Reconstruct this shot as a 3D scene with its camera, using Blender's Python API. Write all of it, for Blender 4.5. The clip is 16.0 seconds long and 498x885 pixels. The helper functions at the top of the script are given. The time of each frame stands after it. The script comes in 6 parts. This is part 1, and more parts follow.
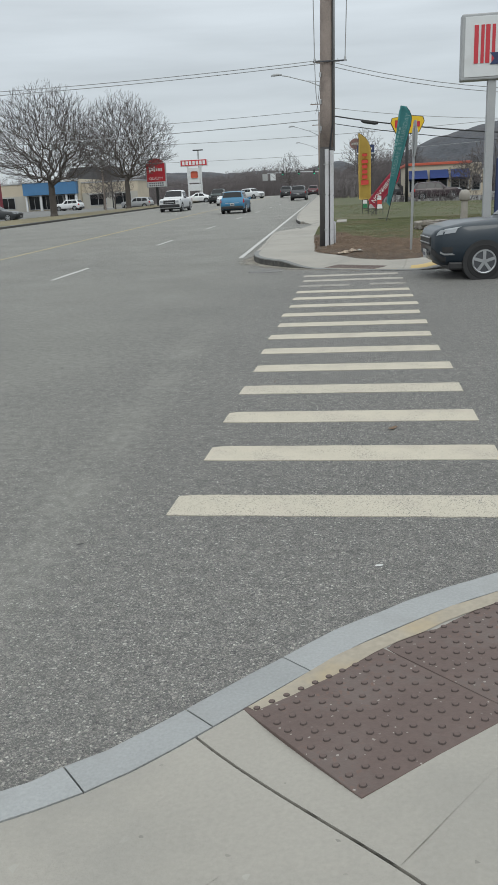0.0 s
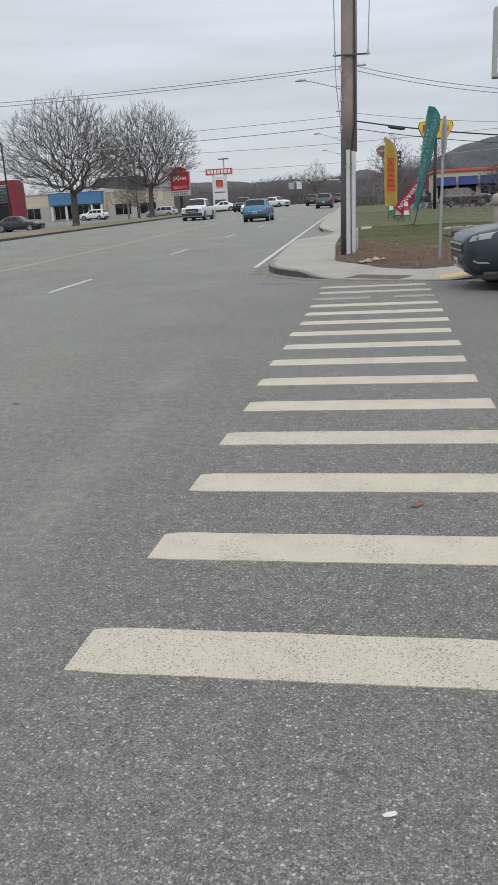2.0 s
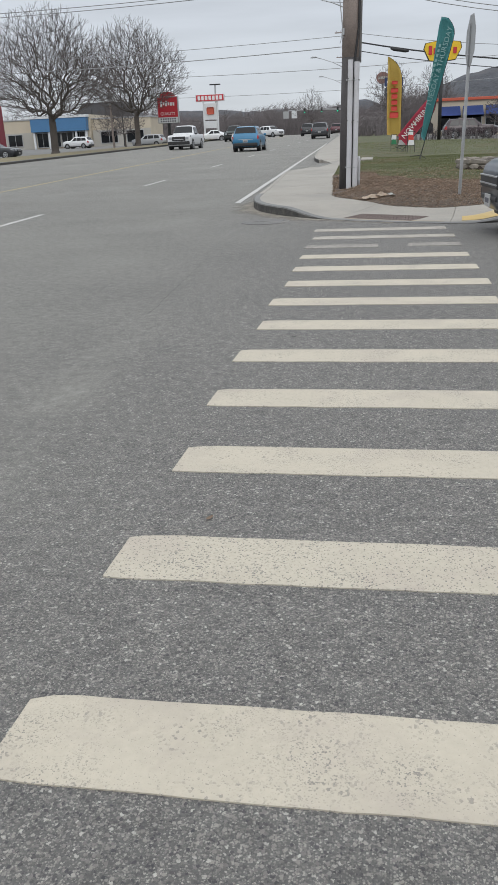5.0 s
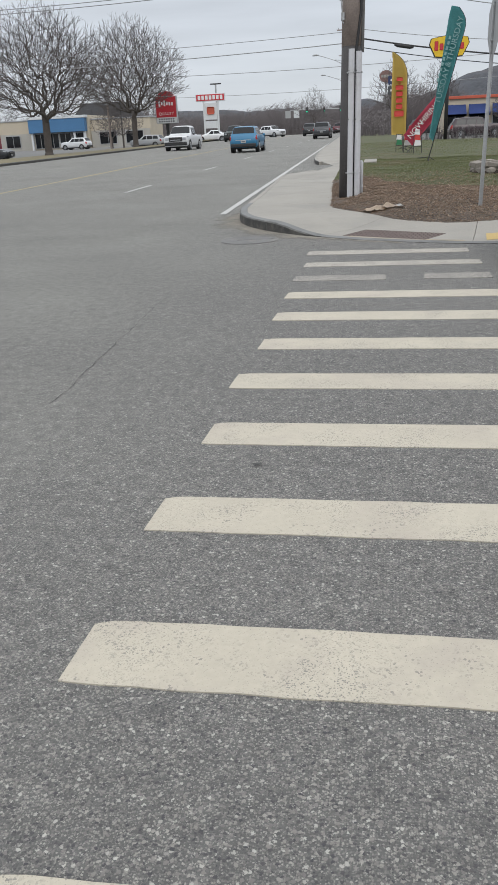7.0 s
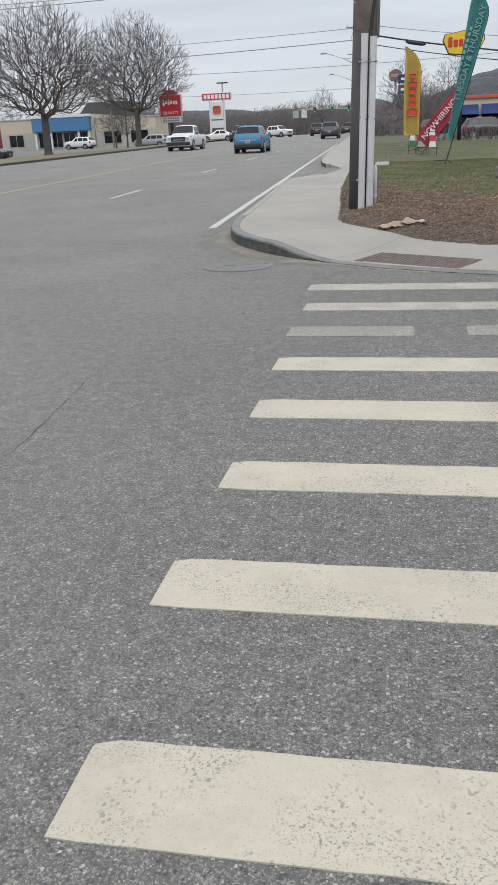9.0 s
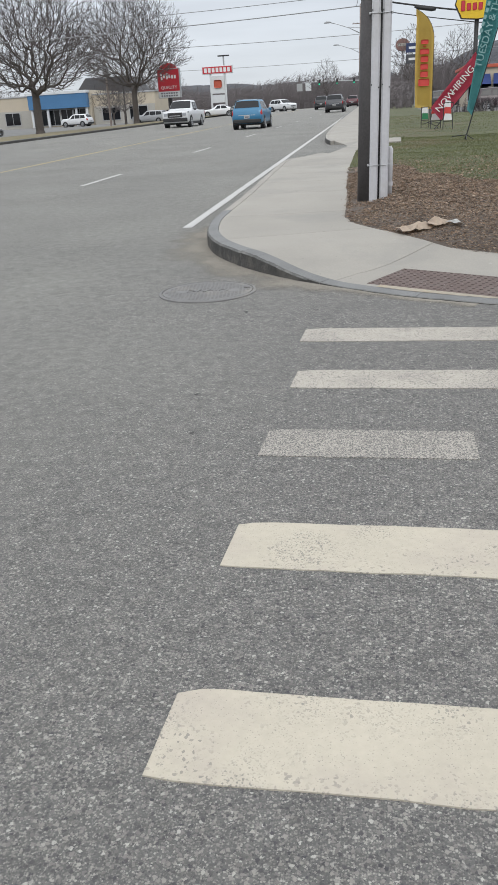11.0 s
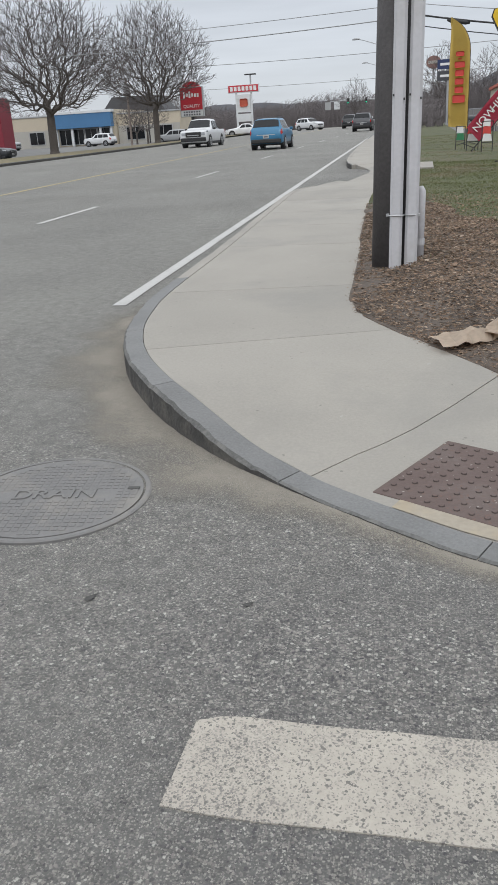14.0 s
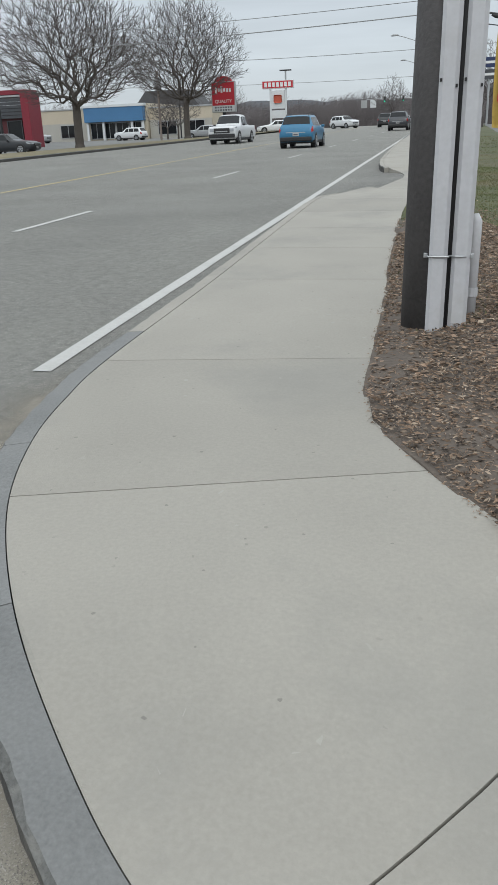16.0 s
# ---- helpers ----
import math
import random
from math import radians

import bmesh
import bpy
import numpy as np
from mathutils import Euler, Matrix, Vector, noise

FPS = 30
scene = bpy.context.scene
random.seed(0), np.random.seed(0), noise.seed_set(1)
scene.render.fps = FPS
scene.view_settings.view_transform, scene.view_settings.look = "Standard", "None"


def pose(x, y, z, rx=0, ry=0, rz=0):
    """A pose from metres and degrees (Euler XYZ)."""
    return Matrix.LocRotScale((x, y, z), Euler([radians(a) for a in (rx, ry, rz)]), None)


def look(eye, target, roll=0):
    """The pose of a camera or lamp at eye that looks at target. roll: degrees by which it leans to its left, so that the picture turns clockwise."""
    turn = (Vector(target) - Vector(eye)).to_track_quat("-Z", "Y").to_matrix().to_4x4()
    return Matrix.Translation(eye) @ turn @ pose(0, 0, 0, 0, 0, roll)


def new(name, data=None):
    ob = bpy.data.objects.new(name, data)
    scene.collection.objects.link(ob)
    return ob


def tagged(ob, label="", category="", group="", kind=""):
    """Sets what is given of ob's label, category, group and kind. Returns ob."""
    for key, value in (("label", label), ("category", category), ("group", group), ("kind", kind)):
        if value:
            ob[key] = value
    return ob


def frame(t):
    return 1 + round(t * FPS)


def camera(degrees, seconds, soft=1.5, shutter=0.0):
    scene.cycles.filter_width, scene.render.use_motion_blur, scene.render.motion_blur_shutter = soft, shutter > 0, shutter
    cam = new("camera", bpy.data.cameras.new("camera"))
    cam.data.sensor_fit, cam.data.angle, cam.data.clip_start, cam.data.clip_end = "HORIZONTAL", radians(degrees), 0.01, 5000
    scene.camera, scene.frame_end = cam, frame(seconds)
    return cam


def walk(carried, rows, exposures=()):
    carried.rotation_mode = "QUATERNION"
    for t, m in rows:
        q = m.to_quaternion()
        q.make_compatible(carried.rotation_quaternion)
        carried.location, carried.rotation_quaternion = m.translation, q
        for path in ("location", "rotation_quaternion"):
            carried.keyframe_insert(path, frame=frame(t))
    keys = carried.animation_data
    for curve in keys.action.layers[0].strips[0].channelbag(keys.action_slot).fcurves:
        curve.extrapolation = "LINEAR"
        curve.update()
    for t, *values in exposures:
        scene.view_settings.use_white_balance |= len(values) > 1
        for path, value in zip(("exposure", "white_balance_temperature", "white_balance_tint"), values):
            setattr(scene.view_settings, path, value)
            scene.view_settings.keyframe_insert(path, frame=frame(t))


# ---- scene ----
cam = camera(34.8, 16.0)
PATH = [
    (0, (1.042, -4.013, 1.67), (0.776, -2.122, 1.078), -2.8),
    (0.5, (1.044, -3.55, 1.635), (0.758, -1.661, 1.045), -2.9),
    (1, (1.126, -3.158, 1.649), (0.833, -1.264, 1.076), -3.1),
    (1.5, (1.106, -2.755, 1.586), (0.783, -0.865, 1.017), -3.1),
    (2, (1.132, -2.372, 1.559), (0.8, -0.483, 0.99), -3.2),
    (2.5, (1.114, -2.081, 1.55), (0.743, -0.199, 0.983), -3.7),
    (3, (1.062, -1.731, 1.505), (0.695, 0.146, 0.92), -3.1),
    (3.5, (1.083, -1.264, 1.501), (0.722, 0.604, 0.886), -3.4),
    (3.7, (1.06, -1.029, 1.461), (0.713, 0.833, 0.82), -3.3),
    (6, (0.9, 1.637, 1.369), (0.596, 3.476, 0.645), -2.4),
    (6.5, (0.906, 2.222, 1.389), (0.598, 4.063, 0.67), -2.6),
    (7, (0.878, 2.859, 1.393), (0.56, 4.698, 0.676), -2.7),
    (7.5, (0.899, 3.421, 1.419), (0.576, 5.261, 0.707), -2.7),
    (8, (0.838, 4.022, 1.402), (0.517, 5.863, 0.689), -1.9),
    (8.5, (0.83, 4.578, 1.398), (0.504, 6.416, 0.679), -2.5),
    (9, (0.733, 5.201, 1.396), (0.4, 7.038, 0.679), -2.5),
    (9.2, (0.69, 5.507, 1.39), (0.366, 7.341, 0.659), -2.3),
    (11.3, (0.572, 8.203, 1.39), (0.22, 10.016, 0.623), -3.4),
    (11.5, (0.586, 8.461, 1.397), (0.232, 10.274, 0.631), -3.3),
    (12, (0.542, 9.094, 1.395), (0.169, 10.907, 0.637), -2.0),
    (12.5, (0.548, 9.701, 1.401), (0.173, 11.52, 0.66), -2.4),
    (13, (0.522, 10.235, 1.404), (0.118, 12.054, 0.676), -2.7),
    (13.5, (0.551, 10.9, 1.405), (0.139, 12.715, 0.674), -3.6),
    (14, (0.534, 11.515, 1.4), (0.118, 13.331, 0.674), -3.4),
    (14.5, (0.531, 12.062, 1.399), (0.114, 13.877, 0.668), -3.4),
    (15, (0.502, 12.635, 1.414), (0.068, 14.453, 0.701), -2.9),
    (15.5, (0.468, 13.179, 1.392), (0.031, 14.991, 0.666), -3.1),
    (16, (0.408, 13.722, 1.398), (-0.07, 15.521, 0.668), -2.3),
]
walk(cam, [(t, look(eye, target, roll)) for t, eye, target, roll in PATH],
     [(0, -0.04, 6500, 5.5), (1.5, 0.0, 6500, 8), (3.5, 0.0, 6500, 10), (6, 0.04, 6500, 10), (9, 0.12, 6500, 10), (11.5, 0.20, 6500, 10), (12, 0.12, 6500, 10), (13.5, 0.06, 6500, 10), (14.4, 0.09, 6500, 10.5), (15, 0.04, 6500, 8.8), (15.5, 0.10, 6500, 6.5), (16, 0.03, 6400, 6)])

# ---- light and sky ----
world = bpy.data.worlds.new("overcast")
scene.world = world
world.use_nodes = True
wn, wl = world.node_tree.nodes, world.node_tree.links
wn.clear()
w_out = wn.new("ShaderNodeOutputWorld")
w_bg = wn.new("ShaderNodeBackground")
w_bg.inputs["Strength"].default_value = 1.0
w_co = wn.new("ShaderNodeTexCoord")
w_sep = wn.new("ShaderNodeSeparateXYZ")
wl.new(w_co.outputs["Generated"], w_sep.inputs[0])
w_ramp = wn.new("ShaderNodeValToRGB")
el = w_ramp.color_ramp.elements
el[0].position, el[0].color = 0.0, (0.60, 0.64, 0.69, 1)
el[1].position, el[1].color = 1.0, (1.75, 1.80, 1.86, 1)
e = el.new(0.12); e.color = (0.63, 0.67, 0.73, 1)
e = el.new(0.32); e.color = (0.77, 0.815, 0.88, 1)
wl.new(w_sep.outputs["Z"], w_ramp.inputs["Fac"])
w_map = wn.new("ShaderNodeMapping")
w_map.inputs["Scale"].default_value = (1.6, 1.6, 14.0)
w_noise = wn.new("ShaderNodeTexNoise")
w_noise.inputs["Scale"].default_value = 2.2
w_noise.inputs["Detail"].default_value = 5
wl.new(w_co.outputs["Generated"], w_map.inputs["Vector"])
wl.new(w_map.outputs[0], w_noise.inputs["Vector"])
w_cloud = wn.new("ShaderNodeMapRange")
w_cloud.inputs["From Min"].default_value, w_cloud.inputs["From Max"].default_value = 0.3, 0.7
w_cloud.inputs["To Min"].default_value, w_cloud.inputs["To Max"].default_value = 0.90, 1.10
wl.new(w_noise.outputs["Fac"], w_cloud.inputs["Value"])
w_mul = wn.new("ShaderNodeVectorMath"); w_mul.operation = "SCALE"
wl.new(w_ramp.outputs["Color"], w_mul.inputs[0])
wl.new(w_cloud.outputs[0], w_mul.inputs["Scale"])
w_sky = wn.new("ShaderNodeTexSky")
w_sky.sky_type, w_sky.sun_disc = "NISHITA", False
w_sky.sun_elevation, w_sky.sun_rotation = radians(38), radians(200)
w_dim = wn.new("ShaderNodeVectorMath"); w_dim.operation = "SCALE"
w_dim.inputs["Scale"].default_value = 0.1
wl.new(w_sky.outputs[0], w_dim.inputs[0])
w_mix = wn.new("ShaderNodeMix"); w_mix.data_type = "RGBA"
w_mix.inputs["Factor"].default_value = 0.92
wl.new(w_dim.outputs[0], w_mix.inputs[6])
wl.new(w_mul.outputs[0], w_mix.inputs[7])
wl.new(w_mix.outputs[2], w_bg.inputs["Color"])
wl.new(w_bg.outputs[0], w_out.inputs["Surface"])

sun_data = bpy.data.lights.new("sun", "SUN")
sun_data.energy, sun_data.angle, sun_data.color = 0.7, radians(25), (1.0, 0.97, 0.93)
sun = new("sun", sun_data)
sun.matrix_world = look((10, -30, 40), (0, 20, 0))
scene.view_settings.exposure = 0.0


# ---- materials ----
def material(name, color, rough=0.7, metal=0.0, vary=0.12, scale=4.0, fine=60.0, bump=0.0, bump_scale=80.0,
             dark=None, dark_amount=0.0, dark_scale=1.5, rnd=0.0, coat=0.0, spec=0.5):
    """Two scales of variation, optional stains, relief and a random shade for each piece."""
    m = bpy.data.materials.new(name)
    m.use_nodes = True
    n, l = m.node_tree.nodes, m.node_tree.links
    b = n["Principled BSDF"]
    b.inputs["Roughness"].default_value = rough
    b.inputs["Metallic"].default_value = metal
    b.inputs["Coat Weight"].default_value = coat
    b.inputs["Specular IOR Level"].default_value = spec
    co = n.new("ShaderNodeTexCoord")
    n1 = n.new("ShaderNodeTexNoise"); n1.inputs["Scale"].default_value = scale; n1.inputs["Detail"].default_value = 5
    n2 = n.new("ShaderNodeTexNoise"); n2.inputs["Scale"].default_value = fine; n2.inputs["Detail"].default_value = 3
    l.new(co.outputs["Object"], n1.inputs["Vector"]); l.new(co.outputs["Object"], n2.inputs["Vector"])
    add = n.new("ShaderNodeMath"); add.operation = "ADD"
    l.new(n1.outputs["Fac"], add.inputs[0]); l.new(n2.outputs["Fac"], add.inputs[1])
    mr = n.new("ShaderNodeMapRange")
    mr.inputs["From Min"].default_value, mr.inputs["From Max"].default_value = 0.6, 1.4
    mr.inputs["To Min"].default_value, mr.inputs["To Max"].default_value = 1 - vary, 1 + vary
    l.new(add.outputs[0], mr.inputs["Value"])
    value = mr.outputs[0]
    if rnd:
        info = n.new("ShaderNodeObjectInfo")
        r = n.new("ShaderNodeMapRange")
        r.inputs["To Min"].default_value, r.inputs["To Max"].default_value = 1 - rnd, 1 + rnd
        l.new(info.outputs["Random"], r.inputs["Value"])
        mu = n.new("ShaderNodeMath"); mu.operation = "MULTIPLY"
        l.new(value, mu.inputs[0]); l.new(r.outputs[0], mu.inputs[1])
        value = mu.outputs[0]
    sc = n.new("ShaderNodeVectorMath"); sc.operation = "SCALE"
    sc.inputs[0].default_value = color
    l.new(value, sc.inputs["Scale"])
    out = sc.outputs[0]
    if dark is not None:
        n3 = n.new("ShaderNodeTexNoise"); n3.inputs["Scale"].default_value = dark_scale; n3.inputs["Detail"].default_value = 8
        n3.inputs["Roughness"].default_value = 0.65
        l.new(co.outputs["Object"], n3.inputs["Vector"])
        st = n.new("ShaderNodeMapRange")
        st.inputs["From Min"].default_value, st.inputs["From Max"].default_value = 0.5, 0.68
        st.inputs["To Max"].default_value = dark_amount
        l.new(n3.outputs["Fac"], st.inputs["Value"])
        mx = n.new("ShaderNodeMix"); mx.data_type = "RGBA"
        l.new(st.outputs[0], mx.inputs["Factor"]); l.new(out, mx.inputs[6])
        mx.inputs[7].default_value = (*dark, 1)
        out = mx.outputs[2]
    l.new(out, b.inputs["Base Color"])
    if bump:
        n4 = n.new("ShaderNodeTexNoise"); n4.inputs["Scale"].default_value = bump_scale; n4.inputs["Detail"].default_value = 4
        l.new(co.outputs["Object"], n4.inputs["Vector"])
        bp = n.new("ShaderNodeBump"); bp.inputs["Strength"].default_value = bump; bp.inputs["Distance"].default_value = 0.01
        l.new(n4.outputs["Fac"], bp.inputs["Height"]); l.new(bp.outputs[0], b.inputs["Normal"])
    return m


def chips(m, base_nodes, scale, low, high, to_color, amount, patchy=0.0):
    """Voronoi flecks of another colour mixed into a material's base colour."""
    n, l = m.node_tree.nodes, m.node_tree.links
    b = n["Principled BSDF"]
    src = b.inputs["Base Color"].links[0].from_socket
    co = n.new("ShaderNodeTexCoord")
    v = n.new("ShaderNodeTexVoronoi"); v.inputs["Scale"].default_value = scale
    l.new(co.outputs["Object"], v.inputs["Vector"])
    sep = n.new("ShaderNodeSeparateColor")
    l.new(v.outputs["Color"], sep.inputs[0])
    st = n.new("ShaderNodeMapRange")
    st.inputs["From Min"].default_value, st.inputs["From Max"].default_value = low, high
    st.inputs["To Max"].default_value = amount
    l.new(sep.outputs[base_nodes], st.inputs["Value"])
    mx = n.new("ShaderNodeMix"); mx.data_type = "RGBA"
    fac = st.outputs[0]
    if patchy:
        pn = n.new("ShaderNodeTexNoise"); pn.inputs["Scale"].default_value = patchy; pn.inputs["Detail"].default_value = 4
        l.new(co.outputs["Object"], pn.inputs["Vector"])
        pr = n.new("ShaderNodeMapRange")
        pr.inputs["From Min"].default_value, pr.inputs["From Max"].default_value = 0.47, 0.60
        l.new(pn.outputs["Fac"], pr.inputs["Value"])
        mu = n.new("ShaderNodeMath"); mu.operation = "MULTIPLY"
        l.new(fac, mu.inputs[0]); l.new(pr.outputs[0], mu.inputs[1])
        fac = mu.outputs[0]
    l.new(fac, mx.inputs["Factor"]); l.new(src, mx.inputs[6])
    mx.inputs[7].default_value = (*to_color, 1)
    l.new(mx.outputs[2], b.inputs["Base Color"])
    return m


def islands(m, amount):
    """A random shade for each loose piece of a mesh."""
    n, l = m.node_tree.nodes, m.node_tree.links
    b = n["Principled BSDF"]
    src = b.inputs["Base Color"].links[0].from_socket
    geo = n.new("ShaderNodeNewGeometry")
    r = n.new("ShaderNodeMapRange")
    r.inputs["To Min"].default_value, r.inputs["To Max"].default_value = 1 - amount, 1 + amount
    l.new(geo.outputs["Random Per Island"], r.inputs["Value"])
    s = n.new("ShaderNodeVectorMath"); s.operation = "SCALE"
    l.new(src, s.inputs[0]); l.new(r.outputs[0], s.inputs["Scale"])
    l.new(s.outputs[0], b.inputs["Base Color"])
    return m


def stony_asphalt(name, gain):
    """Rounded stones of two sizes and many shades in a dark binder, with dusty, paler wear where the through traffic runs."""
    m = bpy.data.materials.new(name)
    m.use_nodes = True
    n, l = m.node_tree.nodes, m.node_tree.links
    b = n["Principled BSDF"]
    b.inputs["Roughness"].default_value = 0.72
    b.inputs["Diffuse Roughness"].default_value = 1.0
    co = n.new("ShaderNodeTexCoord")

    def noise_tex(scale, detail=5):
        q = n.new("ShaderNodeTexNoise")
        q.inputs["Scale"].default_value, q.inputs["Detail"].default_value = scale, detail
        l.new(co.outputs["Object"], q.inputs["Vector"])
        return q.outputs["Fac"]

    def ranged(src, a, c, lo=0.0, hi=1.0):
        q = n.new("ShaderNodeMapRange")
        for k, v in (("From Min", a), ("From Max", c), ("To Min", lo), ("To Max", hi)):
            q.inputs[k].default_value = v
        l.new(src, q.inputs["Value"])
        return q.outputs[0]

    def times(p, q, op="MULTIPLY"):
        o = n.new("ShaderNodeMath"); o.operation = op
        l.new(p, o.inputs[0])
        if isinstance(q, float):
            o.inputs[1].default_value = q
        else:
            l.new(q, o.inputs[1])
        return o.outputs[0]

    def mixed(fac, p, q):
        o = n.new("ShaderNodeMix"); o.data_type = "RGBA"
        l.new(fac, o.inputs["Factor"])
        for k, v in ((6, p), (7, q)):
            if isinstance(v, tuple):
                o.inputs[k].default_value = v
            else:
                l.new(v, o.inputs[k])
        return o.outputs[2]

    def stones(scale, ramp, under, share):
        v = n.new("ShaderNodeTexVoronoi"); v.inputs["Scale"].default_value = scale
        wob = n.new("ShaderNodeTexNoise"); wob.inputs["Scale"].default_value = scale * 1.6
        l.new(co.outputs["Object"], wob.inputs["Vector"])
        bent = n.new("ShaderNodeVectorMath"); bent.operation = "MULTIPLY_ADD"
        bent.inputs[1].default_value = (1.1 / scale,) * 3
        l.new(wob.outputs["Color"], bent.inputs[0]); l.new(co.outputs["Object"], bent.inputs[2])
        l.new(bent.outputs[0], v.inputs["Vector"])
        sep = n.new("ShaderNodeSeparateColor")
        l.new(v.outputs["Color"], sep.inputs[0])
        cr = n.new("ShaderNodeValToRGB")
        e = cr.color_ramp.elements
        e[0].position, e[0].color = ramp[0]
        e[1].position, e[1].color = ramp[-1]
        for pos, col in ramp[1:-1]:
            x = e.new(pos); x.color = col
        l.new(sep.outputs[0], cr.inputs["Fac"])
        body = ranged(v.outputs["Distance"], 0.60, 0.42)
        there = times(body, ranged(sep.outputs[2], share, share - 0.06))
        return mixed(there, under, cr.outputs["Color"]), there

    small = [(0.0, (0.045, 0.045, 0.048, 1)), (0.3, (0.115, 0.112, 0.107, 1)), (0.7, (0.20, 0.193, 0.175, 1)), (1.0, (0.31, 0.30, 0.27, 1))]
    large = [(0.0, (0.04, 0.04, 0.045, 1)), (0.25, (0.07, 0.068, 0.068, 1)), (0.55, (0.16, 0.15, 0.142, 1)), (0.85, (0.255, 0.243, 0.218, 1)), (1.0, (0.42, 0.41, 0.375, 1))]
    col, h1 = stones(185, small, (0.092, 0.090, 0.088, 1), 1.1)
    col, h2 = stones(98, large, col, 0.56)
    dust = times(ranged(noise_tex(0.55, 6), 0.30, 0.66, 0.55, 1.0), 0.62)
    sep = n.new("ShaderNodeSeparateXYZ")
    l.new(co.outputs["Object"], sep.inputs[0])
    lane = ranged(times(sep.outputs["X"], times(noise_tex(0.7, 3), 1.2), "ADD"), 0.9, -1.8, 0.15, 1.0)
    col = mixed(times(dust, lane), col, (0.212, 0.210, 0.188, 1))
    # a pale polished wheel track beside the crossing
    off = times(times(times(sep.outputs["Y"], 0.055), sep.outputs["X"], "ADD"), 0.62, "ADD")
    off = times(off, times(noise_tex(0.9, 4), 0.3), "ADD")
    mag = n.new("ShaderNodeMath"); mag.operation = "ABSOLUTE"
    l.new(times(off, -0.15, "ADD"), mag.inputs[0])
    track = times(ranged(mag.outputs[0], 0.30, 0.06), times(ranged(sep.outputs["Y"], 7.5, 5.0), ranged(noise_tex(1.7, 6), 0.38, 0.62, 0.25, 1.0)))
    col = mixed(times(track, 0.42), col, (0.232, 0.229, 0.206, 1))
    sc = n.new("ShaderNodeVectorMath"); sc.operation = "SCALE"
    l.new(col, sc.inputs[0])
    l.new(times(times(ranged(noise_tex(0.28, 5), 0.3, 0.7, 0.93, 1.08), ranged(noise_tex(14.0, 4), 0.3, 0.7, 0.84, 1.16)), gain), sc.inputs["Scale"])
    l.new(sc.outputs[0], b.inputs["Base Color"])
    bp = n.new("ShaderNodeBump")
    bp.inputs["Strength"].default_value, bp.inputs["Distance"].default_value = 0.7, 0.006
    l.new(times(times(h2, 1.0), times(h1, 0.5), "ADD"), bp.inputs["Height"])
    l.new(bp.outputs[0], b.inputs["Normal"])
    return m


asphalt = stony_asphalt("asphalt", 1.17)
lot_asphalt = material("lot_asphalt", (0.15, 0.15, 0.145), 0.9, vary=0.15, scale=0.2, fine=6)
paint_white = material("road_paint", (0.455, 0.414, 0.335), 0.75, vary=0.08, scale=3, fine=40, bump=0.3, bump_scale=130,
                       dark=(0.36, 0.315, 0.275), dark_amount=0.5, dark_scale=2.6)
chips(paint_white, 0, 240, 0.80, 0.93, (0.17, 0.165, 0.15), 0.8, 3.2)
chips(paint_white, 1, 130, 0.86, 0.96, (0.18, 0.17, 0.155), 0.7, 5.0)
chips(paint_white, 2, 300, 0.95, 0.99, (0.2, 0.19, 0.175), 0.6)
line_white = material("white_line_paint", (0.45, 0.445, 0.43), 0.75, vary=0.1, scale=3, fine=40, bump=0.3, bump_scale=130, dark=(0.30, 0.295, 0.28), dark_amount=0.6, dark_scale=3.0)
paint_worn = material("worn_road_paint", (0.37, 0.345, 0.305), 0.8, vary=0.15, scale=6, fine=60, bump=0.4, bump_scale=130)
chips(paint_worn, 0, 210, 0.42, 0.66, (0.10, 0.098, 0.094), 0.9)
chips(paint_worn, 1, 190, 0.60, 0.88, (0.13, 0.127, 0.12), 0.85, 3.0)
paint_speckled = material("speckled_road_paint", (0.45, 0.412, 0.335), 0.76, vary=0.09, scale=3, fine=40, bump=0.35, bump_scale=130, dark=(0.38, 0.33, 0.285), dark_amount=0.5, dark_scale=2.6)
chips(paint_speckled, 0, 210, 0.87, 0.95, (0.13, 0.127, 0.12), 0.85)
chips(paint_speckled, 1, 140, 0.80, 0.93, (0.17, 0.165, 0.15), 0.75, 4.0)
paint_mid = material("part_worn_road_paint", (0.40, 0.37, 0.32), 0.78, vary=0.12, scale=4, fine=50, bump=0.35, bump_scale=130, dark=(0.36, 0.325, 0.285), dark_amount=0.6, dark_scale=3)
chips(paint_mid, 0, 160, 0.88, 0.94, (0.11, 0.107, 0.10), 0.85)
chips(paint_mid, 2, 230, 0.60, 0.85, (0.16, 0.155, 0.145), 0.8, 3.0)
chips(paint_mid, 1, 260, 0.80, 0.94, (0.16, 0.155, 0.145), 0.75)
paint_yellow = material("yellow_road_paint", (0.47, 0.335, 0.125), 0.75, vary=0.12, dark=(0.42, 0.40, 0.33), dark_amount=0.8, dark_scale=0.3)
line_yellow = material("yellow_line_paint", (0.37, 0.305, 0.155), 0.78, vary=0.14, scale=1.0, fine=20, dark=(0.27, 0.262, 0.235), dark_amount=0.9, dark_scale=0.12)
concrete = material("concrete", (0.299, 0.282, 0.250), 0.85, vary=0.10, scale=1.3, fine=70, bump=0.2, bump_scale=150,
                    dark=(0.225, 0.218, 0.20), dark_amount=0.55, dark_scale=0.9, rnd=0.05)
chips(concrete, 1, 38, 0.9975, 0.9985, (0.36, 0.35, 0.32), 0.5)
chips(concrete, 0, 90, 0.9985, 0.9995, (0.14, 0.13, 0.12), 0.6)
